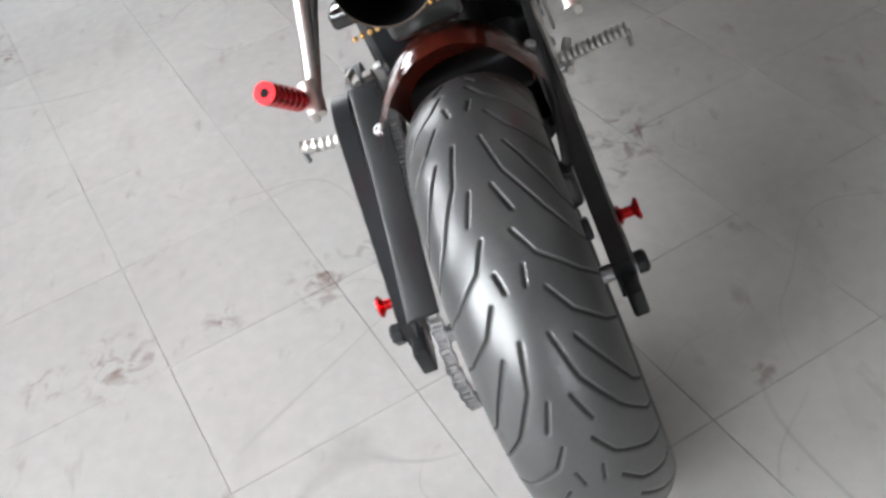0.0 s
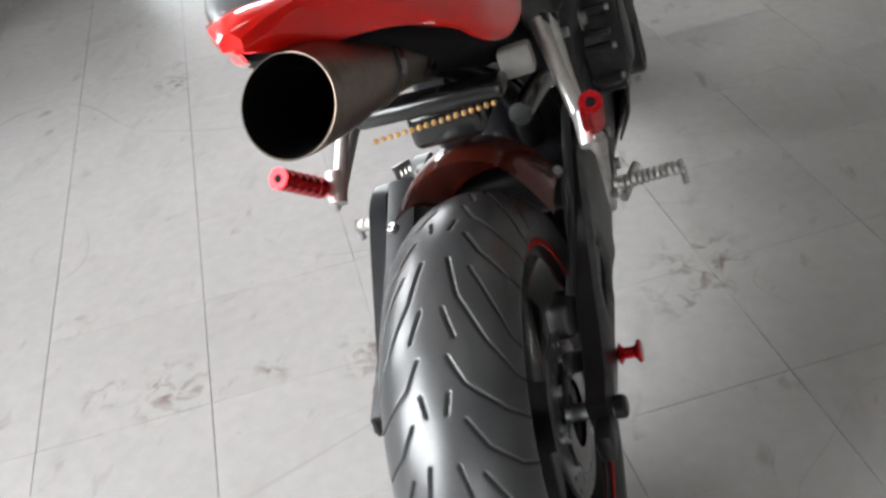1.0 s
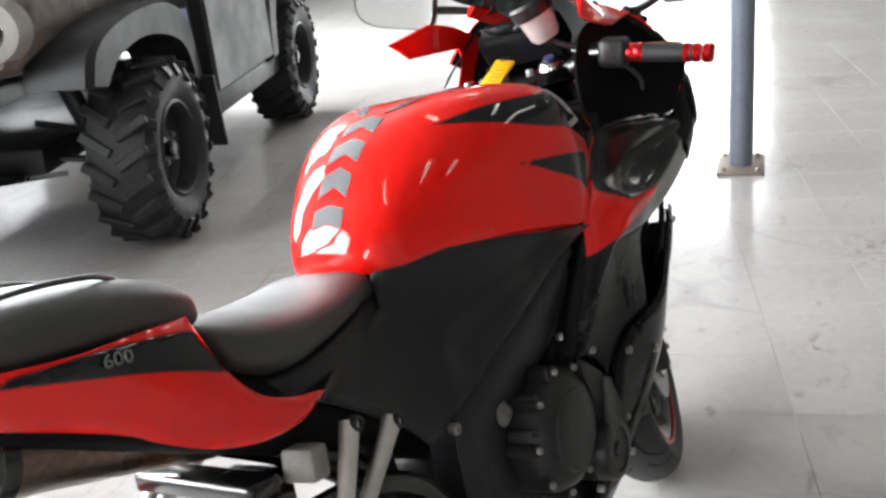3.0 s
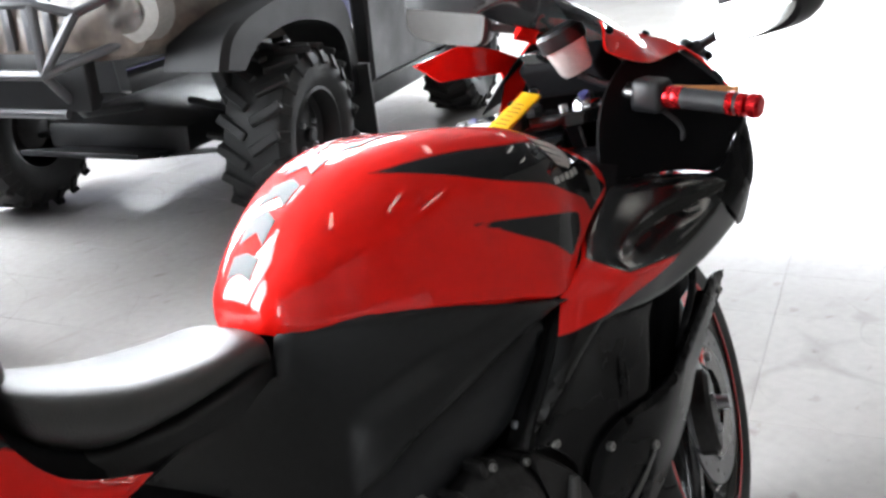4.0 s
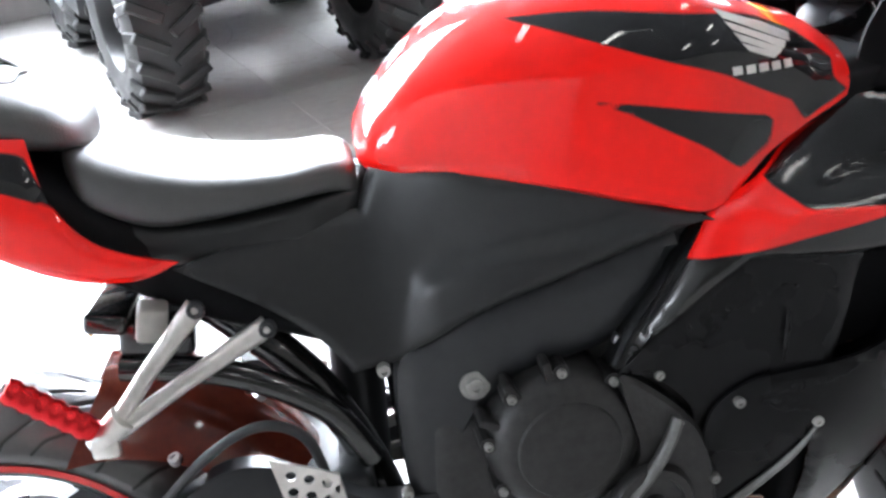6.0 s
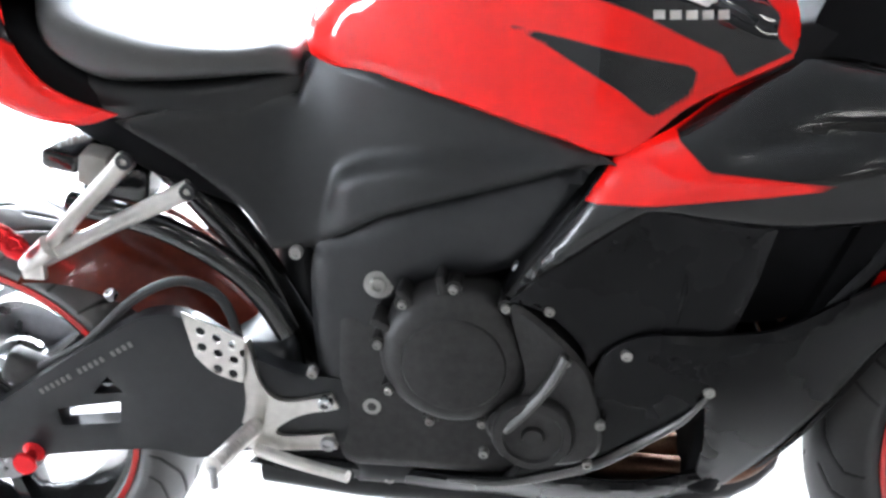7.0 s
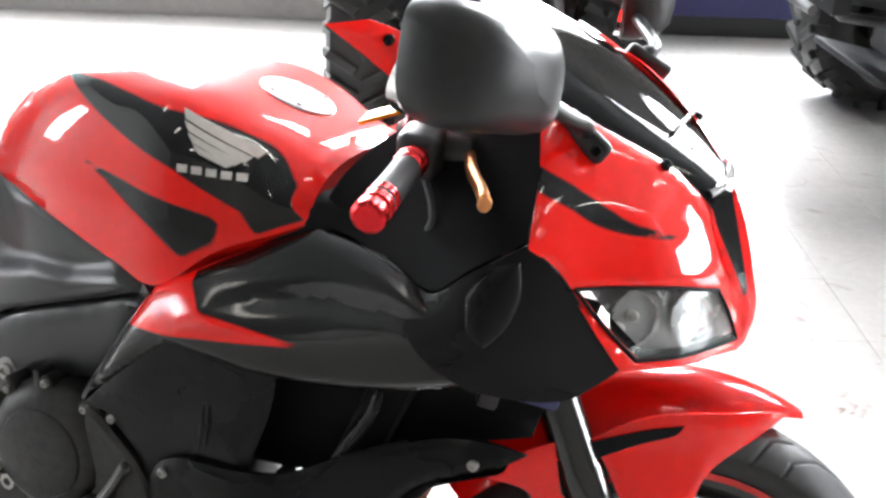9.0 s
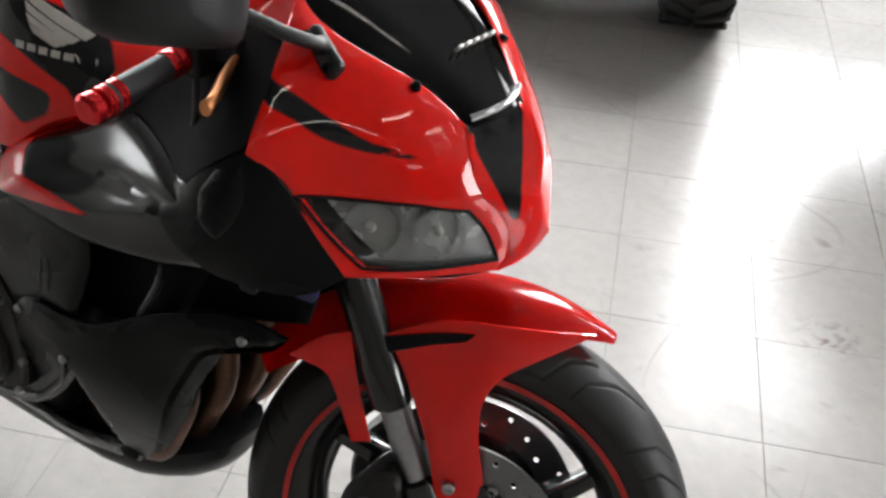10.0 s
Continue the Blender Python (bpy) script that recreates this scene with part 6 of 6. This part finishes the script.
def write(text, size, mat, name, m, parent, label="", depth=0.0006, stretch=1.0):
    c = bpy.data.curves.new(name, "FONT")
    c.body, c.size, c.extrude, c.align_x, c.align_y = text, size, depth, "CENTER", "CENTER"
    tmp = bpy.data.objects.new(name, c)
    scene.collection.objects.link(tmp)
    me = bpy.data.meshes.new_from_object(tmp.evaluated_get(bpy.context.evaluated_depsgraph_get()))
    bpy.data.objects.remove(tmp)
    me.transform(m @ Matrix.Diagonal((stretch, 1, 1, 1)))
    me.materials.append(mat)
    ob = new(name, me)
    ob.parent = parent
    return tagged(ob, label)


for s in (-1, 1):
    y = s * (abs(float(tail_skin(0.045, 0.936)[0])) + 0.003)
    write("600", 0.018, M_numeral, "number_decal", Matrix.Translation((0.045, y, 0.936)) @ pose(0, 0, 0, 90 - 8 * s * -1, 0, 0 if s < 0 else 180) @ pose(0, 0, 0, 0, 0, 12 * s), bike, "silver number 600", 0.0006, 1.25)

# muffler under the tail
muf = []
for x, z, w, h in ((-0.242, 0.946, 0.0425, 0.0355), (-0.2425, 0.946, 0.0435, 0.0365), (-0.225, 0.940, 0.0445, 0.0375), (-0.215, 0.937, 0.0445, 0.038), (-0.14, 0.910, 0.045, 0.038), (0.0, 0.862, 0.047, 0.037), (0.12, 0.812, 0.044, 0.034), (0.22, 0.765, 0.030, 0.028)):
    muf.append([(x + 0.75 * h * math.sin(a) * (1 if x < -0.1 else 0.6), w * math.cos(a) - 0.024 * min(1, (0.22 - x) / 0.4), z + h * math.sin(a)) for a in np.linspace(0, math.tau, 40, False)])
muffler = part("muffler", loft(muf, True, False), M_exhaust, bike, "heat-stained oval steel muffler under the tail")
inner = [[(x + 0.66 * r * math.sin(a), 1.085 * r * math.cos(a) - 0.024 * min(1, (0.22 - x) / 0.4), z + 0.906 * r * math.sin(a)) for a in np.linspace(0, math.tau, 40, False)] for x, z, r in ((-0.242, 0.946, 0.0392), (-0.15, 0.914, 0.036), (-0.11, 0.900, 0.021), (-0.04, 0.876, 0.018), (-0.04, 0.876, 0.001))]
part("muffler_bore", loft(inner, True, False), M_dark, muffler, "sooty black bore")
part("muffler_band", loft([[(x + 0.30 * r * math.sin(a), r * 1.13 * math.cos(a) - 0.018, z + r * math.sin(a)) for a in np.linspace(0, math.tau, 40, False)] for x, z, r in ((-0.06, 0.883, 0.0405), (-0.058, 0.882, 0.0425), (-0.042, 0.877, 0.0425), (-0.040, 0.876, 0.0405))], True, False), M_gloss, muffler)
part("exhaust_pipe", tube(spline([(0.21, -0.0, 0.768), (0.30, -0.03, 0.70), (0.40, -0.05, 0.60), (0.46, -0.04, 0.48), (0.50, 0.0, 0.33)], 8, False), 0.024, 20), M_gloss, bike, "black link pipe to the muffler")

# signal bar under the tail
bar_o = part("signal_bar", block((0.050, 0.205, 0.026), pose(0.195, 0.005, 0.712, 0, 10, -3), 0.008, 3), M_gloss, bike, "black light bar with amber beads")
for k in range(17):
    part("amber_bead", lathe([(0.0001, -0.004), (0.0032, -0.002), (0.004, 0.002), (0.0001, 0.003)], 10, "x", (0.170, -0.082 + 0.0105 * k + 0.002, 0.699 - 0.0008 * k)), M_amber, bar_o)
part("plate_box", block((0.09, 0.10, 0.055), pose(0.235, 0.0, 0.668, 0, 8, 0), 0.012, 3), M_gloss, bike)
part("signal_mount", block((0.034, 0.045, 0.04), pose(0.245, -0.108, 0.715, 0, 12, 6), 0.006, 2), M_grey, bike, "pale grey bracket block")

# passenger pegs: V bracket and a red ribbed peg
for s in (-1, 1):
    foot = Vector((0.185, s * 0.178, 0.612))
    br = None
    bm = bmesh.new()
    for p in ((0.299, s * 0.139, 0.737), (0.372, s * 0.139, 0.703)):
        tube([p, Vector(p).lerp(foot, 0.5) + Vector((-0.004, 0, 0)), foot], [0.0125, 0.010, 0.010], 14, True, bm, 1.0)
    tube([foot + Vector((0.022, 0, 0.024)), foot + Vector((-0.012, 0, -0.006))], [0.016, 0.013], 14, True, bm)
    br = part("peg_bracket", bm, M_alu, bike, "bare aluminium V-shaped passenger peg bracket")
    for p in ((0.299, s * 0.139, 0.737), (0.372, s * 0.139, 0.703)):
        part("bracket_bolt", bolt(Vector(p) + Vector((0, s * 0.010, 0)), (0, s, 0), 0.010, 0.005), M_frame, br)
    tip = Vector((0.104, s * 0.206, 0.703))
    base = foot + Vector((-0.006, s * 0.012, 0.019))
    n = 26
    part("passenger_peg", tube([base.lerp(tip, i / n) for i in range(n + 1)], [0.011] + [0.0135 + 0.0015 * ((i // 2) % 2) for i in range(n - 1)] + [0.0145], 20), M_anod, br, "red anodised ribbed foot peg")
    part("peg_clamp", block((0.03, 0.012, 0.026), Matrix.Translation(foot + Vector((0.0, s * 0.006, -0.004))), 0.004), M_alu, br)
    part("peg_hole", tube([tip - (tip - base).normalized() * 0.001, tip + (tip - base).normalized() * 0.0008], 0.006, 14), M_dark, br)

# rider pegs, heel plate and brake lever
for s in (-1, 1):
    Y = lambda v: s * v
    plate = corners([(0.425, 0.500, 1), (0.440, 0.44), (0.470, 0.418), (0.530, 0.432, 1), (0.540, 0.412, 1), (0.490, 0.398), (0.455, 0.372), (0.470, 0.362), (0.530, 0.372, 1), (0.535, 0.348, 1), (0.46, 0.340), (0.415, 0.340), (0.405, 0.362, 1), (0.418, 0.42), (0.408, 0.500, 1)], 5)
    hanger = part("peg_hanger", extrude(plate, Y(0.128), Y(0.146), 0.003), M_alu, bike, "bare aluminium rider peg hanger")
    heel = corners([(0.350, 0.545, 1), (0.400, 0.525), (0.428, 0.512, 1), (0.420, 0.450, 1), (0.385, 0.462), (0.362, 0.485, 1)], 4)
    hs = [[(cx + 0.0065 * math.cos(u), cz + 0.0065 * math.sin(u)) for u in np.linspace(0, math.tau, 12, False)] for cx, cz in ((0.372, 0.520), (0.392, 0.512), (0.412, 0.504), (0.372, 0.498), (0.392, 0.490), (0.412, 0.482), (0.390, 0.468), (0.409, 0.462))]
    part("heel_plate", panel(heel, lambda x, z: np.full(len(x), -0.158), 0.004, 0.02, hs, 0.0, -s), M_alu, hanger, "drilled aluminium heel plate")
    peg = [Vector((0.430, Y(0.150), 0.380)).lerp(Vector((0.411 if s < 0 else 0.450, Y(0.262) if s < 0 else 0.30, 0.398)), q) for q in np.linspace(0, 1, 24)]
    part("rider_peg", tube(peg, [0.010 + 0.0022 * (i % 2) for i in range(24)], 12), M_alu, hanger, "knurled aluminium foot peg")
    part("peg_feeler", tube([peg[-1], peg[-1] + Vector((0, 0, -0.03))], [0.005, 0.006], 10), M_steel, hanger)
    for p in ((0.524, 0.421), (0.524, 0.360), (0.418, 0.372)):
        part("hanger_bolt", bolt((p[0], Y(0.148), p[1]), (0, s, 0), 0.010, 0.006), M_steel, hanger)
    part("foot_lever", tube(spline([(0.43, Y(0.160), 0.352), (0.48, Y(0.165), 0.340), (0.53, Y(0.168), 0.330), (0.555, Y(0.175), 0.330)], 6, False), 0.008, 10), M_alu, hanger)

# ---- swing arm, brake and chain ----
for s in (-1, 1):
    off = 0 if s < 0 else 0.058
    end = -0.022 if s < 0 else 0.014
    arm = corners([(end, 0.345, 1), (0.05, 0.364), (0.138, 0.424), (0.224, 0.484), (0.29, 0.522), (0.345, 0.522), (0.40, 0.49), (0.47, 0.455), (0.56, 0.445), (0.575, 0.40), (0.55, 0.355), (0.42, 0.330), (0.34, 0.310), (0.276, 0.318), (0.14, 0.298), (0.06, 0.284), (end, 0.285, 1)], 6)
    slots = [corners([(0.152, 0.373, 1), (0.243, 0.391, 1), (0.238, 0.358, 1), (0.155, 0.346, 1)], 4), [(0.206, 0.400), (0.229, 0.429), (0.248, 0.406)]]
    side = -0.138 if s < 0 else -0.196
    sw = part("swing_arm", panel(arm, lambda x, z: np.full(len(x), side), 0.027, 0.02, slots, 0.005, -s), M_frame, bike, "satin black swing arm with cut-outs")
    part("chain_adjuster", block((0.05, 0.022, 0.045), Matrix.Translation((end - 0.012, s * 0.122 + off * 0.9, 0.300)), 0.004), M_frame, sw)
    part("axle_nut", lathe([(0.016, s * 0.138 + off), (0.016, s * 0.150 + off), (0.012, s * 0.154 + off), (0.0001, s * 0.154 + off)], 6 if s > 0 else 20, "y", (max(0, end + 0.02), 0, 0.315)), M_frame, sw)
    part("stand_spool", lathe([(0.007, s * 0.138 + off), (0.010, s * 0.139 + off), (0.016, s * 0.142 + off), (0.008, s * 0.148 + off), (0.008, s * 0.162 + off), (0.017, s * 0.168 + off), (0.015, s * 0.172 + off), (0.0001, s * 0.172 + off)], 24, "y", (0.112, 0, 0.305)), M_anod, sw, "red anodised stand spool")
for k in range(17):
    x = 0.138 + 0.0082 * k
    if k not in (6, 12):
        part("arm_lettering", block((0.0052, 0.0012, 0.0075), Matrix.Translation((x, -0.1386, 0.403 + 0.61 * (x - 0.138))) @ Matrix.Rotation(radians(-31), 4, "Y"), 0), M_numeral, sw if s < 0 else bike, "small grey bars in place of lettering")
part("swing_brace", block((0.10, 0.22, 0.09), Matrix.Translation((0.42, 0, 0.43)), 0.02, 3), M_frame, bike)
part("rear_axle", tube([(0, -0.14, 0.315), (0, 0.14, 0.315)], 0.012, 12), M_steel, bike)
cal = part("brake_caliper", block((0.085, 0.035, 0.05), pose(0.105, -0.088, 0.398, 0, 22, 0), 0.010, 3), M_engine, bike, "dark rear brake caliper")
part("caliper_mount", block((0.12, 0.012, 0.03), pose(0.055, -0.094, 0.355, 0, 40, 0), 0.004), M_frame, cal)
part("brake_hose", tube(spline([(0.12, -0.10, 0.415), (0.20, -0.115, 0.47), (0.28, -0.125, 0.545), (0.345, -0.13, 0.575), (0.395, -0.13, 0.55), (0.415, -0.13, 0.48)], 8, False), 0.0065, 10), M_rubber, bike)
part("exhaust_valve_pipe", tube(spline([(0.20, -0.10, 0.66), (0.32, -0.115, 0.64), (0.42, -0.115, 0.58), (0.47, -0.11, 0.50)], 8, False), 0.016, 14), M_gloss, bike)

# chain on the +y side: links round the sprocket and forward
bm = bmesh.new()
top_run = [(0.104 * math.cos(a), 0.315 + 0.104 * math.sin(a)) for a in np.linspace(math.radians(-100), math.radians(-262), 26)]
run = top_run + [(0.06 + 0.012 * i, 0.417 + 0.0006 * i) for i in range(1, 36)]
for i, (x, z) in enumerate(run[:-1]):
    x2, z2 = run[i + 1]
    ang = math.atan2(z2 - z, x2 - x)
    m = Matrix.Translation(((x + x2) / 2, 0.125, (z + z2) / 2)) @ Matrix.Rotation(-ang, 4, "Y")
    for q in (-0.0075, 0.0075):
        block((0.0135, 0.002, 0.011), m @ Matrix.Translation((0, q + (0.001 if i % 2 else -0.001), 0)), 0, 1, bm)
    tube([m @ Vector((0.006, -0.007, 0)), m @ Vector((0.006, 0.007, 0))], 0.004, 6, True, bm)
tagged(part("drive_chain", bm, M_steel, bike, "oily steel drive chain"), kind="stuff")
guard = [[(x, y, z) for y, z in ((0.112, z0), (0.150, z0), (0.156, z0 - 0.004), (0.156, z0 - 0.034), (0.153, z0 - 0.034), (0.152, z0 - 0.006), (0.112, z0 - 0.004))] for x, z0 in ((-0.066, 0.424), (0.0, 0.440), (0.08, 0.462), (0.17, 0.490), (0.25, 0.520), (0.31, 0.545))]
part("chain_guard", loft(guard), M_plastic, bike, "black chain guard")

# hugger over the rear tyre
rows = []
for i, (cx, cz) in enumerate(spline([(0.165, 0.632), (0.215, 0.628), (0.28, 0.603), (0.343, 0.556), (0.395, 0.495), (0.425, 0.425)], 6, False)):
    t = i / 30
    nx, nz = cx * 0.55, cz - 0.315
    n = math.hypot(nx, nz)
    w = 0.118 - 0.014 * t
    row = []
    for u in np.linspace(-1, 1, 29):
        drop = 0.085 * abs(u) ** 2.3 * (1 - 0.25 * t)
        back = 0.045 * max(0, abs(u) - 0.35) ** 1.5 * (1 - t) ** 2
        row.append((cx - nx / n * drop - back, w * u, cz - nz / n * drop))
    rows.append(row)
bm = loft(rows, False, False)
bmesh.ops.solidify(bm, geom=bm.faces, thickness=0.004)
hug = part("rear_hugger", bm, M_hugger, bike, "dark red glossy rear hugger")
for q in ((0.340, -0.02, 0.560), (0.16, 0.113, 0.557), (0.24, -0.112, 0.540)):
    part("hugger_bolt", bolt(q, (-0.3, q[1] * 4, 1), 0.008, 0.005), M_steel, hug)

# ---- engine ----
part("crankcase", block((0.34, 0.28, 0.26), pose(0.70, 0, 0.44, 0, 0, 0), 0.03, 3), M_engine, bike, "dark engine crankcase")
part("cylinder_block", block((0.20, 0.32, 0.26), pose(0.88, 0, 0.60, 0, 24, 0), 0.03, 3), M_engine, bike)
part("radiator", block((0.05, 0.36, 0.30), pose(1.13, 0, 0.66, 0, 20, 0), 0.01), M_dark, bike)
part("engine_front", block((0.05, 0.26, 0.24), pose(1.02, 0, 0.42, 0, 8, 0), 0.02, 3), M_dark, bike)
part("airbox", block((0.36, 0.22, 0.16), pose(0.78, 0, 0.78), 0.03, 3), M_dark, bike)
part("shock_absorber", tube([(0.47, 0, 0.68), (0.46, 0, 0.36)], 0.034, 18), M_frame, bike)
prof = [(0.093, -0.135), (0.093, -0.170), (0.090, -0.181), (0.083, -0.191), (0.073, -0.1985), (0.064, -0.2015), (0.062, -0.2015), (0.060, -0.205), (0.056, -0.2065), (0.030, -0.208), (0.0001, -0.2085)]
clutch = part("clutch_cover", moved(lathe(prof, 64, "y"), pose(0.692, 0, 0.522)), M_engine, bike, "round dark engine clutch cover")
for a in (100, 128, 156):
    c = Vector((0.692 + 0.094 * math.cos(radians(a)), -0.168, 0.522 + 0.094 * math.sin(radians(a))))
    part("cover_rib", block((0.010, 0.04, 0.03), Matrix.Translation(c) @ Matrix.Rotation(radians(90 - a), 4, "Y"), 0.003), M_engine, clutch)
for k in range(9):
    a = math.tau * k / 9 + 0.2
    part("cover_bolt", bolt((0.692 + 0.093 * math.cos(a), -0.188, 0.522 + 0.093 * math.sin(a)), (0, -1, 0), 0.0055, 0.005), M_boltgrey, clutch)
    part("bolt_boss", tube([(0.692 + 0.093 * math.cos(a), -0.14, 0.522 + 0.093 * math.sin(a)), (0.692 + 0.093 * math.cos(a), -0.187, 0.522 + 0.093 * math.sin(a))], 0.010, 10), M_engine, clutch)
part("cover_edge", tube(spline([(0.822, -0.200, 0.545), (0.808, -0.206, 0.515), (0.785, -0.209, 0.480), (0.752, -0.207, 0.440)], 6, False), [0.003] + [0.0062] * 17 + [0.003], 10, True, None, 1.5), M_engine_edge, clutch, "light edge of the engine cover")
shield = corners([(0.755, 0.60), (0.80, 0.575), (0.85, 0.52), (0.868, 0.45), (0.862, 0.40), (0.80, 0.385), (0.745, 0.41), (0.73, 0.45), (0.775, 0.50)], 5)
part("side_cover_plate", extrude(shield, -0.15, -0.198, 0.006), M_engine, clutch)
part("pulse_cover", moved(lathe([(0.050, -0.15), (0.050, -0.205), (0.046, -0.212), (0.036, -0.214), (0.034, -0.210), (0.014, -0.210), (0.012, -0.216), (0.0001, -0.216)], 40, "y"), pose(0.788, 0, 0.437)), M_engine, clutch)
for k, (x, z) in enumerate(((0.822, 0.536), (0.866, 0.452), (0.855, 0.395), (0.80, 0.60), (0.73, 0.40))):
    part("cover_bolt", bolt((x, -0.199, z), (0, -1, 0), 0.006, 0.005), M_boltgrey, clutch)
for x, z, r in ((0.596, 0.596, 0.012), (0.494, 0.626, 0.009), (0.582, 0.416, 0.014), (0.505, 0.455, 0.008)):
    for s in (-1, 1):
        y = abs(float(frame_skin(x, z)[0]))
        fb = part("frame_bolt", bolt((x, s * (y + 0.003), z), (0, s, 0), r * 0.9, 0.006), M_boltgrey, bike)
        if r > 0.01:
            part("washer", lathe([(r * 0.9, 0), (r * 1.5, 0), (r * 1.5, s * 0.003), (r * 0.9, s * 0.0035)], 24, "y", (x, s * (y - 0.001), z)), M_boltgrey, fb)
part("wire_loom", tube(spline([(0.70, -0.12, 0.62), (0.77, -0.15, 0.645), (0.82, -0.17, 0.63), (0.86, -0.18, 0.60)], 8, False), 0.010, 10), M_rubber, bike)
part("clamp_clip", block((0.035, 0.012, 0.012), pose(0.772, -0.172, 0.636, 0, 20, 0), 0.003), M_steel, bike)
for k in range(4):
    y = -0.12 + 0.08 * k
    part("header_pipe", tube(spline([(0.99, y, 0.64), (1.08, y, 0.58), (1.115, y, 0.49), (1.09, y * 0.95, 0.40), (1.03, y * 0.8, 0.325), (0.85, y * 0.4, 0.290)], 8, False), 0.019, 16), M_pipe, bike, "rusty exhaust header pipe")

# tank emblem: a wing of plain blades, and the maker's mark as bars
def on_side(outline, lift):
    """A thin mark on the tank's flank: an outline in x and z."""
    def skin(x, z):
        zt, zl, w, e = tank_table(x)
        v = np.clip((z - zl) / (zt - zl), 0, 0.999)
        return -(w * (1 - v ** (2 / e)) ** (e / 2) + lift)
    return skin


for s in (-1, 1):
    feathers = [((0.865, 1.000), (0.925, 0.978), (0.960, 0.962), (0.955, 0.955), (0.872, 0.990)), ((0.872, 0.988), (0.95, 0.956), (0.944, 0.950), (0.880, 0.978)), ((0.880, 0.976), (0.942, 0.951), (0.936, 0.946), (0.888, 0.966)), ((0.889, 0.964), (0.935, 0.947), (0.928, 0.943), (0.897, 0.955))]
    for fo in [[(p[0] + 0.009, p[1] - 0.001) for p in f] for f in feathers]:
        part("wing_emblem", panel(list(fo), on_side(fo, 0.0012), 0.0008, 0.008, (), 0.0, -s), M_decal, bike, "silver wing emblem blade")
    for k in range(5):
        x = 0.884 + 0.0162 * k
        z = 0.9405 - 0.0006 * k
        o = [(x, z), (x + 0.0112, z), (x + 0.012, z - 0.0085), (x + 0.0008, z - 0.0085)]
        part("maker_mark", panel(o, on_side(o, 0.0012), 0.0008, 0.006, (), 0.0, -s), M_decal, bike, "silver bar in place of lettering")

# side stand on the +y side
Lr = radians(LEAN)
# the ground in this frame rises to the +y side
gy = 0.24
gz = 0.09 + (gy * math.sin(Lr) - 0.09) / math.cos(Lr)
stand = part("side_stand", tube(spline([(0.66, 0.12, 0.30), (0.74, 0.17, 0.22), (0.80, gy - 0.02, gz + 0.02)], 5, False), 0.012, 12), M_frame, bike, "black steel side stand, down")
part("stand_foot", block((0.08, 0.05, 0.010), Matrix.Translation((0.81, gy, gz + 0.010)) @ Matrix.Rotation(Lr, 4, "X"), 0.003), M_frame, stand)

# ---- floor tiles, laid skew to the motorcycle ----
TILE, TURN = 0.340, radians(21.6)
origin = Vector((0.36, 0.697, 0))
du, dv = Vector((math.cos(TURN), math.sin(TURN), 0)), Vector((-math.sin(TURN), math.cos(TURN), 0))
h = (TILE - 0.0009) / 2
bm = bmesh.new()
vs = [[bm.verts.new((sx * r, sy * r, z)) for sx, sy in ((-1, -1), (1, -1), (1, 1), (-1, 1))] for r, z in ((h, -0.004), (h, -0.0012), (h - 0.0006, 0.0))]
for a, b in zip(vs, vs[1:]):
    for i in range(4):
        bm.faces.new([a[i], a[(i + 1) % 4], b[(i + 1) % 4], b[i]])
bm.faces.new(vs[-1])
bmesh.ops.recalc_face_normals(bm, faces=bm.faces)
tile_mesh = bpy.data.meshes.new("tile")
bm.to_mesh(tile_mesh)
bm.free()
tile_mesh.materials.append(M_tile)
cells = []
for i in range(-60, 60):
    for j in range(-60, 60):
        p = origin + du * ((i + 0.5) * TILE) + dv * ((j + 0.5) * TILE)
        q = ROOM.inverted() @ p
        if X0 + 0.2 < q.x < X1 - 0.2 and Y0 + 0.2 < q.y < Y1 - 0.22:
            cells.append(((p - Vector((1.1, 0.9, 0))).length, p))
cells.sort(key=lambda c: c[0])
for _, p in cells[:300]:
    t = new("tile", tile_mesh)
    t.matrix_world = Matrix.Translation(p) @ Matrix.Rotation(TURN, 4, "Z")
    t.parent = floor
vv, ff = [], []
for _, p in cells[300:]:
    k = len(vv)
    for r, z in ((h, -0.0034), (h - 0.001, 0.0)):
        vv += [tuple(p + du * (sx * r) + dv * (sy * r) + Vector((0, 0, z))) for sx, sy in ((-1, -1), (1, -1), (1, 1), (-1, 1))]
    ff += [(k + 4, k + 5, k + 6, k + 7)] + [(k + q, k + (q + 1) % 4, k + 4 + (q + 1) % 4, k + 4 + q) for q in range(4)]
me = bpy.data.meshes.new("far_tiles")
me.from_pydata(vv, [], ff)
me.materials.append(M_tile)
far = new("far_tiles", me)
far.parent = floor
tagged(far, kind="stuff")
